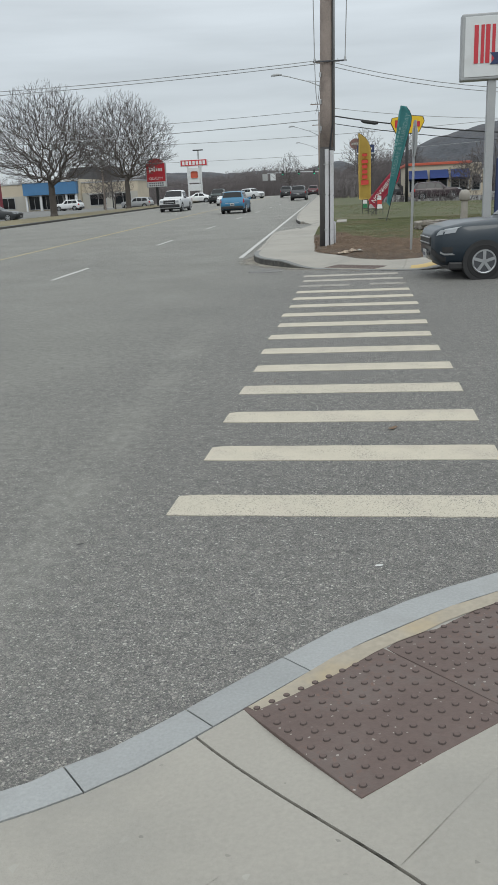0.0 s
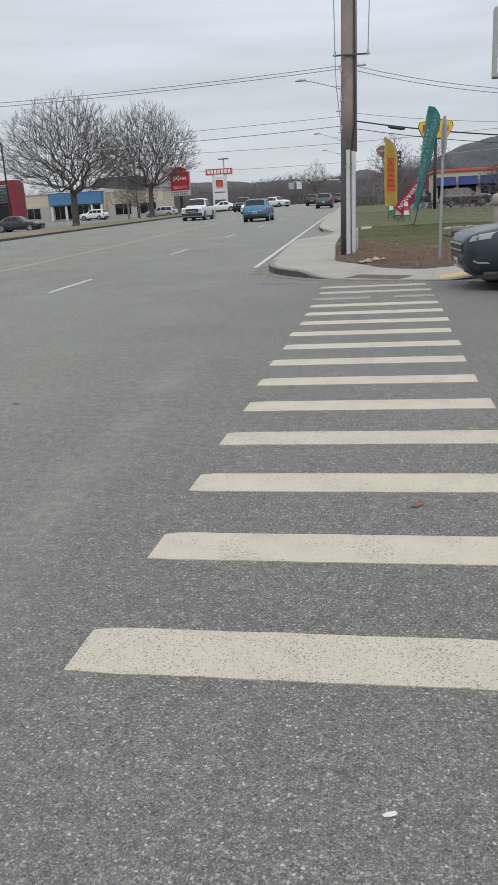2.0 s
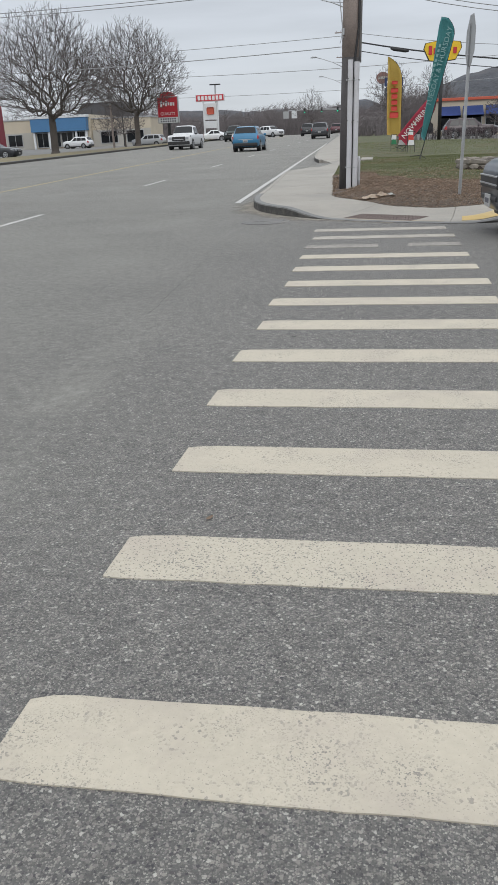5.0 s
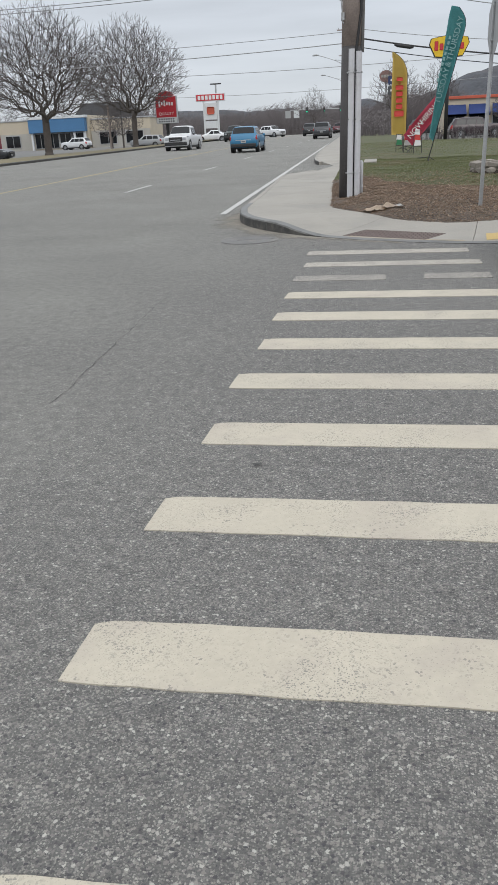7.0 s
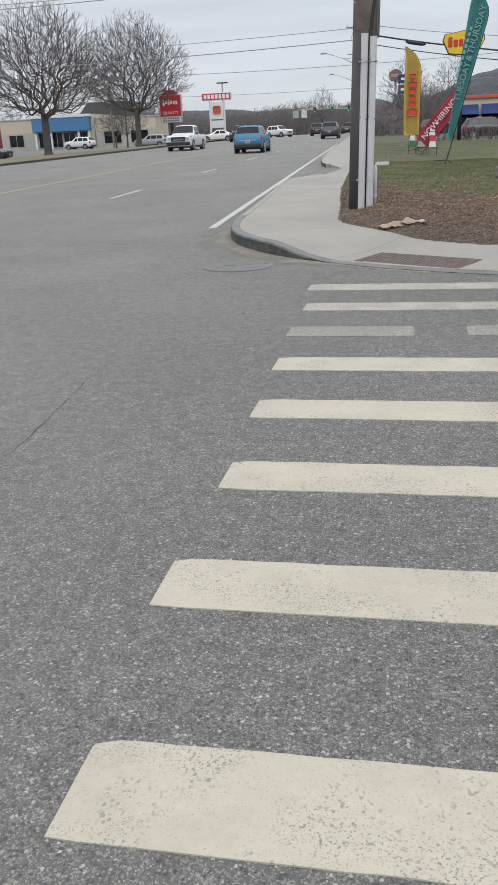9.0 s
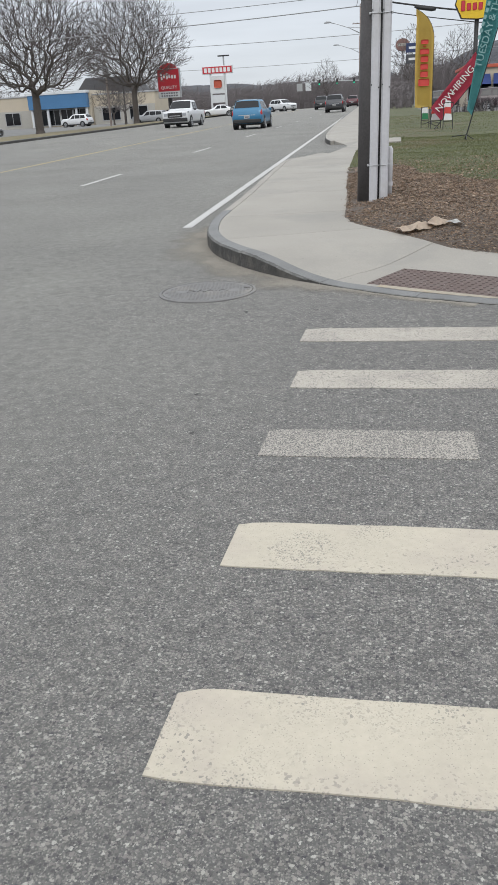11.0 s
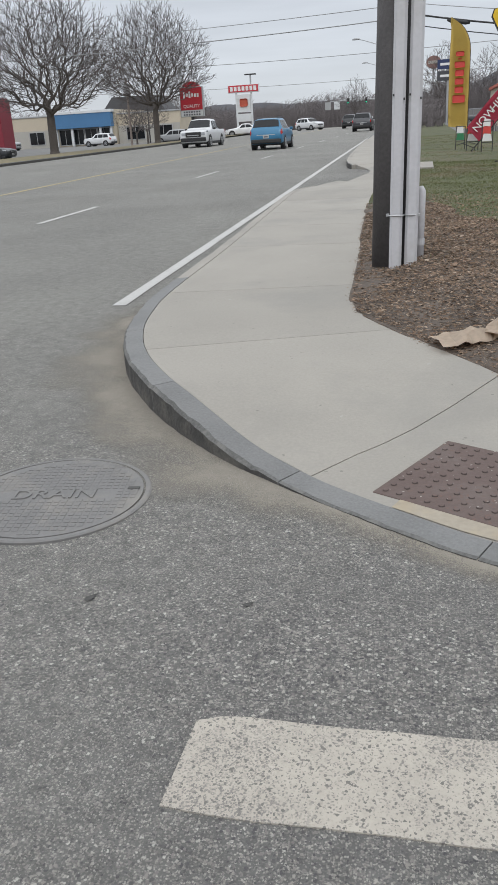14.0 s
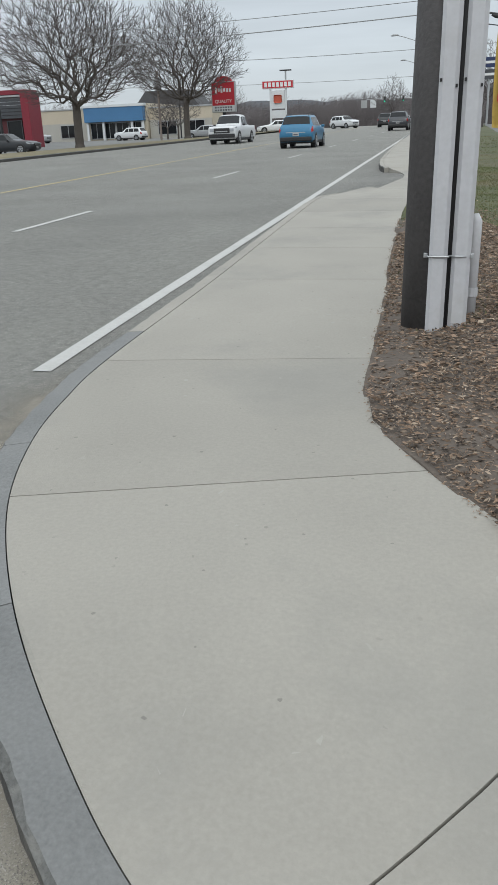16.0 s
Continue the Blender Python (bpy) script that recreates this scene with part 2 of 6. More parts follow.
granite = material("granite_kerb", (0.168, 0.170, 0.168), 0.85, vary=0.24, scale=3, fine=90, bump=0.5, bump_scale=60,
                   dark=(0.16, 0.16, 0.155), dark_amount=0.5, dark_scale=3.0, rnd=0.14)
granite_pale = material("pale_granite_kerb", (0.285, 0.293, 0.293), 0.8, vary=0.14, scale=3, fine=90, bump=0.4, bump_scale=60, dark=(0.22, 0.22, 0.215), dark_amount=0.5, dark_scale=3.0, rnd=0.08)
grout = material("sandy_grout", (0.31, 0.275, 0.22), 0.9, vary=0.16, scale=5, fine=40, dark=(0.34, 0.25, 0.12), dark_amount=0.5, dark_scale=2.5)
# rough split face, darker than the granite tops to paint in its shade
kerb_face = material("shaded_split_kerb_face", (0.060, 0.058, 0.055), 0.95, vary=0.4, scale=6, fine=60, bump=0.9, bump_scale=40, dark=(0.16, 0.15, 0.13), dark_amount=0.6, dark_scale=5)
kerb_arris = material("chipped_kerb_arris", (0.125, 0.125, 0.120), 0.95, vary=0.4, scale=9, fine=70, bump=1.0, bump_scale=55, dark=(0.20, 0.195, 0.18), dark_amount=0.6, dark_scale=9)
tactile = material("tactile_brick_red", (0.112, 0.080, 0.071), 0.8, vary=0.14, scale=4, fine=50, bump=0.3, dark=(0.135, 0.115, 0.105), dark_amount=0.6, dark_scale=3)
chips(tactile, 0, 150, 0.994, 0.998, (0.42, 0.39, 0.35), 0.7)
chips(tactile, 1, 90, 0.90, 0.99, (0.15, 0.085, 0.065), 0.6, 2.0)
# dome flanks: grime plus the shade round each dome, put into the colour
tactile_side = material("shaded_grimy_dome_side", (0.066, 0.050, 0.045), 0.9, vary=0.25, scale=9, fine=60)
iron = material("cast_iron", (0.175, 0.172, 0.168), 0.75, metal=0.1, vary=0.12, scale=6, fine=60, dark=(0.235, 0.222, 0.2), dark_amount=0.8, dark_scale=4)
soil = material("soil", (0.105, 0.085, 0.070), 0.95, vary=0.3, scale=3, fine=40, bump=0.8, bump_scale=30)
leafmat = material("dead_leaves", (0.215, 0.148, 0.102), 0.85, vary=0.35, scale=8, fine=3)
chipmat = material("pale_mulch_chips", (0.36, 0.285, 0.215), 0.9, vary=0.3, scale=8, fine=3)
islands(leafmat, 0.45)
islands(chipmat, 0.35)
grassmat = material("winter_grass", (0.072, 0.080, 0.034), 0.9, vary=0.4, scale=0.8, fine=9, dark=(0.115, 0.092, 0.058), dark_amount=0.85, dark_scale=0.45, bump=0.8, bump_scale=25)
blademat = material("grass_blades", (0.125, 0.138, 0.055), 0.85, vary=0.35, scale=1.2, fine=20, dark=(0.20, 0.16, 0.098), dark_amount=0.85, dark_scale=0.45)
vergemat = material("verge_turf", (0.17, 0.145, 0.085), 0.95, vary=0.3, scale=0.5, fine=4, dark=(0.13, 0.125, 0.06), dark_amount=0.6, dark_scale=0.3)
landmat = material("far_land", (0.12, 0.11, 0.085), 0.95, vary=0.3, scale=0.02, fine=0.3)
hillmat = material("wooded_hill", (0.060, 0.064, 0.074), 1.0, vary=0.55, scale=0.05, fine=0.45, dark=(0.085, 0.075, 0.075), dark_amount=0.7, dark_scale=0.04)
polewood = material("weathered_pole_wood", (0.265, 0.222, 0.198), 0.9, vary=0.25, scale=3, fine=40, bump=0.6, bump_scale=40, dark=(0.12, 0.095, 0.085), dark_amount=0.6, dark_scale=2)
tarwood = material("tarred_pole_foot", (0.060, 0.056, 0.056), 0.8, vary=0.3, scale=4, fine=40, bump=0.5, bump_scale=40)
pvc = material("grey_white_pvc", (0.50, 0.50, 0.52), 0.55, vary=0.08, scale=2, fine=30, dark=(0.40, 0.39, 0.37), dark_amount=0.45, dark_scale=2.5)
steel = material("galvanised_steel", (0.42, 0.43, 0.44), 0.5, metal=0.7, vary=0.14, scale=6, fine=40)
signback = material("bare_aluminium", (0.38, 0.39, 0.39), 0.55, metal=0.4, vary=0.08)
blackmat = material("black_rubber_cable", (0.02, 0.02, 0.021), 0.6, vary=0.2)
wiremat = material("overhead_wire", (0.29, 0.295, 0.30), 0.7, vary=0.1)
bark = material("grey_bark", (0.085, 0.074, 0.066), 0.95, vary=0.25, scale=2, fine=15)
twigmat = material("twigs", (0.105, 0.093, 0.09), 0.95, vary=0.3, scale=0.3, fine=3)
# paler and greyer than bare stems: aerial haze of the far woods painted in
brushmat = material("hazed_bare_brush", (0.150, 0.135, 0.136), 0.95, vary=0.35, scale=0.1, fine=1.5)
yellow_cloth = material("yellow_cloth", (0.50, 0.365, 0.10), 0.8, vary=0.1, scale=2, fine=30)
teal_cloth = material("teal_cloth", (0.07, 0.25, 0.255), 0.8, vary=0.14, scale=2, fine=30)
red_cloth = material("red_cloth", (0.40, 0.05, 0.085), 0.8, vary=0.12, scale=2, fine=30)
white_print = material("white_print", (0.72, 0.72, 0.72), 0.7, vary=0.06)
pale_teal_print = material("pale_teal_print", (0.22, 0.38, 0.38), 0.8, vary=0.1)
red_print = material("red_print", (0.55, 0.06, 0.05), 0.7, vary=0.08)
green_print = material("green_print", (0.03, 0.20, 0.09), 0.7, vary=0.08)
sign_yellow = material("sign_yellow", (0.72, 0.47, 0.02), 0.45, vary=0.06)
sign_red = material("sign_red", (0.50, 0.03, 0.045), 0.45, vary=0.06)
sign_white = material("sign_white", (0.62, 0.64, 0.65), 0.5, vary=0.05, dark=(0.5, 0.5, 0.5), dark_amount=0.3)
sign_blue = material("sign_navy", (0.02, 0.035, 0.10), 0.5, vary=0.1)
frame_grey = material("painted_grey_metal", (0.36, 0.37, 0.38), 0.5, vary=0.1)
stucco = material("beige_stucco", (0.50, 0.44, 0.345), 0.9, vary=0.08, scale=0.5, fine=6, dark=(0.42, 0.37, 0.30), dark_amount=0.4, dark_scale=0.4)
stucco_dim = material("grey_painted_block", (0.40, 0.385, 0.35), 0.9, vary=0.1, scale=0.5, fine=6)
fascia_blue = material("blue_fascia", (0.06, 0.17, 0.33), 0.5, vary=0.1, scale=0.6, fine=5)
awning_blue = material("blue_awning", (0.06, 0.10, 0.30), 0.8, vary=0.1)
roof_red = material("red_roof_edge", (0.45, 0.09, 0.05), 0.6, vary=0.1)
red_panel = material("red_metal_panel", (0.20, 0.018, 0.032), 0.45, vary=0.1)
dark_panel = material("charcoal_panel", (0.055, 0.058, 0.065), 0.6, vary=0.15)
slate = material("roof_shingle", (0.09, 0.09, 0.095), 0.9, vary=0.2)
dark_glass = material("dark_window_glass", (0.014, 0.016, 0.018), 0.12, vary=0.2, spec=0.3)
tyre = material("tyre_rubber", (0.018, 0.018, 0.019), 0.85, vary=0.2, fine=30)
alloy = material("alloy_rim", (0.45, 0.46, 0.47), 0.35, metal=0.8, vary=0.08)
trim_black = material("black_trim", (0.02, 0.02, 0.021), 0.55, vary=0.2)
tail_red = material("tail_lamp_red", (0.35, 0.015, 0.015), 0.2, vary=0.1, coat=0.5)
head_clear = material("headlamp_clear", (0.33, 0.35, 0.37), 0.15, vary=0.08, coat=0.5)
plate_mat = material("plate_white", (0.42, 0.42, 0.41), 0.5, vary=0.05)
bar_grey = material("bar_grey", (0.10, 0.10, 0.12), 0.6, vary=0.05)
cardboard_mat = material("wet_cardboard", (0.60, 0.50, 0.40), 0.9, vary=0.12, scale=5, fine=30)
stone_mat = material("field_stone", (0.24, 0.215, 0.185), 0.9, vary=0.25, scale=4, fine=30, bump=0.6, bump_scale=25, rnd=0.3)
mulch_dark = material("dark_mulch", (0.05, 0.038, 0.03), 0.95, vary=0.4, scale=5, fine=40)
wood_grey = material("grey_post_wood", (0.30, 0.28, 0.25), 0.9, vary=0.2, scale=3, fine=40)
sandmat = material("road_grit", (0.28, 0.265, 0.235), 0.95, vary=0.2, scale=6, fine=50)
maroon_dim = material("dark_red_wall", (0.085, 0.018, 0.022), 0.6, vary=0.15)
crackmat = material("crack_filler", (0.07, 0.069, 0.065), 0.8, vary=0.2)
litter_white = material("litter_paper", (0.6, 0.6, 0.58), 0.8, vary=0.1)
faded_red = material("faded_sign_red", (0.22, 0.12, 0.105), 0.6, vary=0.12)
green_lamp = bpy.data.materials.new("green_signal_lamp")
green_lamp.use_nodes = True
green_lamp.node_tree.nodes["Principled BSDF"].inputs["Base Color"].default_value = (0.0, 0.3, 0.15, 1)
green_lamp.node_tree.nodes["Principled BSDF"].inputs["Emission Color"].default_value = (0.0, 1.0, 0.5, 1)
green_lamp.node_tree.nodes["Principled BSDF"].inputs["Emission Strength"].default_value = 2.0


def car_paint(name, color):
    return material(name, color, 0.35, metal=0.1, vary=0.06, scale=2, fine=20, coat=0.35)


# ---- building helpers ----
def link(name, bm, mat, parent=None, label="", smooth=False):
    me = bpy.data.meshes.new(name)
    bm.to_mesh(me)
    bm.free()
    for mm in (mat if isinstance(mat, (list, tuple)) else [mat]):
        me.materials.append(mm)
    if smooth:
        for p in me.polygons:
            p.use_smooth = True
    ob = new(name, me)
    if parent is not None:
        ob.parent = parent
    if label:
        ob["label"] = label
    return ob


def part(name, bm, mat, parent, label="", smooth=False):
    return link(name, bm, mat, parent, label, smooth)


def thing(name, m, label, category, group="", kind=""):
    e = new(name)
    e.matrix_world = m
    return tagged(e, label, category, group, kind)


def raw(name, verts, faces, mat, parent=None, label="", smooth=False):
    me = bpy.data.meshes.new(name)
    me.from_pydata(verts, [], faces)
    me.materials.append(mat)
    if smooth:
        for p in me.polygons:
            p.use_smooth = True
    ob = new(name, me)
    if parent is not None:
        ob.parent = parent
    if label:
        ob["label"] = label
    return ob


def box(bm, c, s, bevel=0.0, m=None):
    made = bmesh.ops.create_cube(bm, size=1.0)
    vs = made["verts"]
    for v in vs:
        v.co = Vector((v.co.x * s[0] + c[0], v.co.y * s[1] + c[1], v.co.z * s[2] + c[2]))
    if bevel:
        es = list({e for v in vs for e in v.link_edges})
        r = bmesh.ops.bevel(bm, geom=es, offset=bevel, segments=2, affect="EDGES", profile=0.5)
        vs = list({v for f in r["faces"] for v in f.verts} | {v for v in vs if v.is_valid})
    if m is not None:
        bmesh.ops.transform(bm, matrix=m, verts=[v for v in vs if v.is_valid])
    return bm


def boxed(c, s, bevel=0.0, m=None):
    return box(bmesh.new(), c, s, bevel, m)


def tube(bm, pts, radii, sides=8, caps=True):
    """A tube of varying radius along a line of points."""
    pts = [Vector(p) for p in pts]
    if not isinstance(radii, (list, tuple)):
        radii = [radii] * len(pts)
    rings = []
    for i, p in enumerate(pts):
        d = (pts[min(i + 1, len(pts) - 1)] - pts[max(i - 1, 0)]).normalized()
        a = d.cross(Vector((0, 0, 1)) if abs(d.z) < 0.95 else Vector((1, 0, 0))).normalized()
        b = d.cross(a)
        rings.append([bm.verts.new(p + radii[i] * (math.cos(k * math.tau / sides) * a + math.sin(k * math.tau / sides) * b)) for k in range(sides)])
    for r, s in zip(rings, rings[1:]):
        for k in range(sides):
            bm.faces.new((r[k], r[(k + 1) % sides], s[(k + 1) % sides], s[k]))
    if caps:
        bm.faces.new(rings[0][::-1])
        bm.faces.new(rings[-1])
    return bm


def plate(bm, outline, thick, m=None):
    """An outline in x, z given depth along y (front at -thick/2)."""
    f = [bm.verts.new((x, -thick / 2, z)) for x, z in outline]
    g = [bm.verts.new((x, thick / 2, z)) for x, z in outline]
    bm.faces.new(f)
    bm.faces.new(g[::-1])
    for i in range(len(f)):
        j = (i + 1) % len(f)
        bm.faces.new((f[j], f[i], g[i], g[j]))
    if m is not None:
        bmesh.ops.transform(bm, matrix=m, verts=f + g)
    return bm


def smooth01(a, b, x):
    t = min(1, max(0, (x - a) / (b - a)))
    return t * t * (3 - 2 * t)


def ground_z(x, y):
    """Height of the carriageway: level at the crossing, then climbing about one in a hundred."""
    rise = 0.010 - 0.0035 * smooth01(-22, -34, x) - 0.0035 * smooth01(4, 12, x)
    s = y - 12
    run = 0 if s < -4 else ((s + 4) ** 2 / 16 if s < 4 else s)
    if run > 110:
        run = 110 + 30 * (1 - math.exp(-(run - 110) / 30))
    return rise * run * smooth01(12.2, 15, y)


def text_mesh(body, size, name, mat, parent, m, depth=0.004):
    cu = bpy.data.curves.new(name, "FONT")
    cu.body, cu.size, cu.extrude, cu.align_x, cu.align_y = body, size, depth, "CENTER", "CENTER"
    tmp = bpy.data.objects.new(name, cu)
    scene.collection.objects.link(tmp)
    me = bpy.data.meshes.new_from_object(tmp.evaluated_get(bpy.context.evaluated_depsgraph_get()))
    bpy.data.objects.remove(tmp)
    me.materials.clear()
    me.materials.append(mat)
    ob = new(name, me)
    ob.parent = parent
    ob.matrix_local = m
    return ob

# ---- ground, roads, pavements ----
def sheet(name, xs, ys, zf, mat, label, category, kind="structure"):
    verts = [(x, y, zf(x, y)) for y in ys for x in xs]
    w = len(xs)
    faces = [(j * w + i, j * w + i + 1, (j + 1) * w + i + 1, (j + 1) * w + i) for j in range(len(ys) - 1) for i in range(w - 1)]
    return tagged(raw(name, verts, faces, mat, smooth=True), label, category, kind=kind)


def steps(a, b, n):
    return [a + (b - a) * i / n for i in range(n + 1)]


def spline(ctrl, step=0.15):
    """A smooth line through control points, at about even steps."""
    out = []
    p = [Vector((*c, 0)) for c in ctrl]
    p = [2 * p[0] - p[1]] + p + [2 * p[-1] - p[-2]]
    for i in range(1, len(p) - 2):
        a, b, c, d = p[i - 1:i + 3]
        n = max(1, min(24, int((c - b).length / step)))
        for k in range(n):
            t = k / n
            out.append(0.5 * (2 * b + (c - a) * t + (2 * a - 5 * b + 4 * c - d) * t * t + (3 * b - a - 3 * c + d) * t ** 3))
    out.append(p[-2])
    return out


def offset(line, d):
    """The line moved by d to its right-hand side."""
    out = []
    for i, p in enumerate(line):
        t = (line[min(i + 1, len(line) - 1)] - line[max(i - 1, 0)]).normalized()
        out.append(p + d * Vector((t.y, -t.x, 0)))
    return out


def seg_dist(x, y, a, b):
    a, b, p = Vector(a), Vector(b), Vector((x, y))
    t = max(0, min(1, (p - a).dot(b - a) / (b - a).length_squared))
    return (p - a - t * (b - a)).length


FLUSH = [((0.20, 14.30), (2.2, 13.40)), ((0.62, 14.72), (2.2, 13.92)), ((-1.3, 30.8), (-1.2, 35.0)), ((0.36, -1.86), (0.66, -1.52)), ((0.66, -1.52), (1.9, -0.55))]


def pave_z(x, y):
    d = min(seg_dist(x, y, a, b) for a, b in FLUSH)
    return ground_z(x, y) + 0.012 + 0.138 * smooth01(0.12, 1.35, d)


tagged(sheet("ground", [-2500, -900, -300, -120, -60, -30, -10, 10, 30, 60, 120, 300, 900, 2500],
             [-2500, -600, -150, -40, 0, 20, 40, 60, 90, 130, 180, 260, 500, 1000, 2500],
             lambda x, y: ground_z(x, y) - 0.12, landmat, "dull brown winter land running to the horizon", "ground"))
road = sheet("road", steps(-22.4, 3.2, 16), steps(-60, 8, 17) + steps(8.5, 20, 23) + steps(22, 160, 69) + steps(166, 300, 10), ground_z, asphalt,
             "worn grey asphalt main road with exposed pale aggregate", "road")
side_street = sheet("side_street", steps(3.2, 45, 12), steps(-40, 8, 12) + steps(8.5, 20, 23) + steps(22, 30, 4), ground_z, asphalt,
                    "grey asphalt side street meeting the main road", "road")
lot_left = sheet("parking_lot", steps(-110, -29.5, 10), steps(20, 150, 20), lambda x, y: ground_z(x, y) + 0.01, lot_asphalt,
                 "faded asphalt parking lot before the shops", "parking lot")
lot_right = sheet("restaurant_lot", steps(2.5, 60, 8), steps(60, 118, 10), lambda x, y: ground_z(x, y) + 0.03, lot_asphalt,
                  "pale asphalt parking lot beside the restaurant", "parking lot")


def flat_poly(line, planes=(), grid=None, zf=None, drop=0.0):
    """A sheet over a closed outline, cut along planes (point, normal, keep positive side) and refined by a grid."""
    bm = bmesh.new()
    vs = [bm.verts.new((p[0], p[1], 0)) for p in line]
    f = bm.faces.new(vs)
    bmesh.ops.triangulate(bm, faces=[f], ngon_method="EAR_CLIP")
    for co, no in planes:
        bmesh.ops.bisect_plane(bm, geom=bm.verts[:] + bm.edges[:] + bm.faces[:], plane_co=(co[0], co[1], 0), plane_no=(no[0], no[1], 0), clear_inner=True)
    if grid and bm.verts:
        x0, x1, y0, y1, st = grid
        k = x0
        while k < x1:
            bmesh.ops.bisect_plane(bm, geom=bm.verts[:] + bm.edges[:] + bm.faces[:], plane_co=(k, 0, 0), plane_no=(1, 0, 0)); k += st
        k = y0
        while k < y1:
            bmesh.ops.bisect_plane(bm, geom=bm.verts[:] + bm.edges[:] + bm.faces[:], plane_co=(0, k, 0), plane_no=(0, 1, 0)); k += st
    for v in bm.verts:
        v.co.z = zf(v.co.x, v.co.y)
    bmesh.ops.recalc_face_normals(bm, faces=bm.faces[:])
    for f in bm.faces:
        if f.normal.z < 0:
            f.normal_flip()
    if drop and bm.verts:
        edges = [e for e in bm.edges if e.is_boundary]
        r = bmesh.ops.extrude_edge_only(bm, edges=edges)
        for v in r["geom"]:
            if isinstance(v, bmesh.types.BMVert):
                v.co.z -= drop
    return bm


def kerb(name, outer, width, label, stone=1.5, mat=None, skip=None, swap=None, breaks=()):
    """Granite stones, end to end, along the outer line; tops lie with the pavement."""
    owner = tagged(new(name), label, "kerb", kind="structure")
    inner = offset(outer, width)
    i = 0
    while i < len(outer) - 1:
        run, j = 0.0, i
        while j < len(outer) - 1 and run < stone:
            run += (outer[j + 1] - outer[j]).length
            j += 1
            if any(min(outer[j - 1].y, outer[j].y) < q <= max(outer[j - 1].y, outer[j].y) for q in breaks):
                break
        if skip and skip[0] < outer[i].y < skip[1]:
            i = j
            continue
        bm = bmesh.new()
        rows = []
        for k in range(i, j + 1):
            a, b = outer[k], inner[k]
            if k == i:
                a, b = a + (outer[k + 1] - a).normalized() * 0.006, b + (inner[k + 1] - b).normalized() * 0.006
            z1 = pave_z(b.x, b.y) + 0.003
            z0 = ground_z(a.x, a.y)
            za = max(z1 - 0.008, z0 + 0.005)
            za += 0.003 * noise.noise(a * 4.3) + 0.004 * noise.noise(a * 23) - 0.003
            a = a + (b - a).normalized() * (0.002 * noise.noise(a * 11) + 0.005 * noise.noise(a * 27))
            c = a + (b - a) * (0.13 + 0.09 * noise.noise(a * 19))
            rows.append([bm.verts.new(q) for q in ((a.x, a.y, z0 - 0.1), (a.x, a.y, za - 0.014 if za - z0 > 0.03 else za), (c.x, c.y, za + 0.004), (b.x, b.y, z1), (b.x, b.y, z0 - 0.1))])
        # outer vertical faces take the painted-shade material, the arris its own
        for r, s in zip(rows, rows[1:]):
            for q in range(4):
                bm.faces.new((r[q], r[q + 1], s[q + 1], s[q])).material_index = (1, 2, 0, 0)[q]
        bm.faces.new(rows[0][::-1]); bm.faces.new(rows[-1])
        bmesh.ops.recalc_face_normals(bm, faces=bm.faces[:])
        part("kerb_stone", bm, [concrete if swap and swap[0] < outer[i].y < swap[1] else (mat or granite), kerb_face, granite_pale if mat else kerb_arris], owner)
        i = j
    return inner


# the far corner, from the side street round to the main road
far_line = spline([(16, 21.5), (9, 17.4), (4.2, 14.4), (3.3, 13.75), (2.6, 13.42), (2.0, 13.45), (1.4, 13.66), (0.74, 13.95), (0.32, 14.22),
                   (-0.03, 14.48), (-0.38, 14.775), (-0.80, 15.26), (-1.19, 15.89), (-1.425, 16.5), (-1.55, 17.1), (-1.63, 17.9), (-1.70, 20.3), (-1.86, 24), (-1.98, 27.4),
                   (-1.72, 28.4), (-1.39, 29.7), (-1.06, 30.8), (-1.02, 33), (-1.12, 35.1), (-1.75, 37.0), (-2.25, 44.9), (-3.1, 70), (-4.6, 130)], 0.045)
far_inner = kerb("kerb_far_corner", far_line, 0.128, "grey granite kerb curving round the corner, flush at the ramp", 1.9, skip=(27.3, 35.6), swap=(16.55, 60), breaks=(14.47, 15.33, 16.5))
lawn_line = spline([(16, 22.6), (9, 18.4), (4.2, 15.6), (3.0, 15.0), (2.43, 14.86), (1.82, 15.0), (1.14, 15.43), (0.87, 15.77), (0.57, 16.18), (0.29, 16.66),
                    (0.10, 17.02), (0.03, 17.4), (0.0, 18.2), (-0.06, 19.4), (-0.16, 21.4), (-0.3, 24.2), (-0.36, 27), (-0.42, 30), (-0.5, 36), (-0.8, 45), (-1.5, 70), (-3.0, 130)], 0.22)
lawn_line = [p + Vector((0.03 * noise.noise(p * 2.3), 0.03 * noise.noise(p * 2.1 + Vector((9, 0, 0))), 0)) for p in lawn_line]
far_poly = offset(far_line, 0.132) + lawn_line[::-1]
pavement_far = tagged(new("pavement_far_corner"), "pale concrete pavement slabs with tooled joints round the corner", "pavement", kind="structure")
joints = [((2.2, 14.0), (-0.25, 1)), ((0.055, 14.49), (-0.795, 0.606)), ((-1.1, 16.05), (-0.30, 0.95)), ((-1.47, 17.78), (-0.14, 0.99)),
          ((-1.5, 20.25), (-0.03, 1)), ((-1.6, 22.0), (0, 1)), ((-1.6, 23.6), (0, 1)), ((-1.6, 25.4), (0, 1)), ((-1.6, 27.2), (0, 1)), ((-1.6, 29), (0, 1)), ((-1.6, 36), (0, 1)), ((-1.6, 46), (0, 1)), ((-1.6, 70), (0, 1))]
joints = [(Vector((*a, 0)), Vector((*b, 0)).normalized()) for a, b in joints]
joints[0] = (Vector((2.05, 13.6, 0)), Vector((-1, 0.15, 0)).normalized())
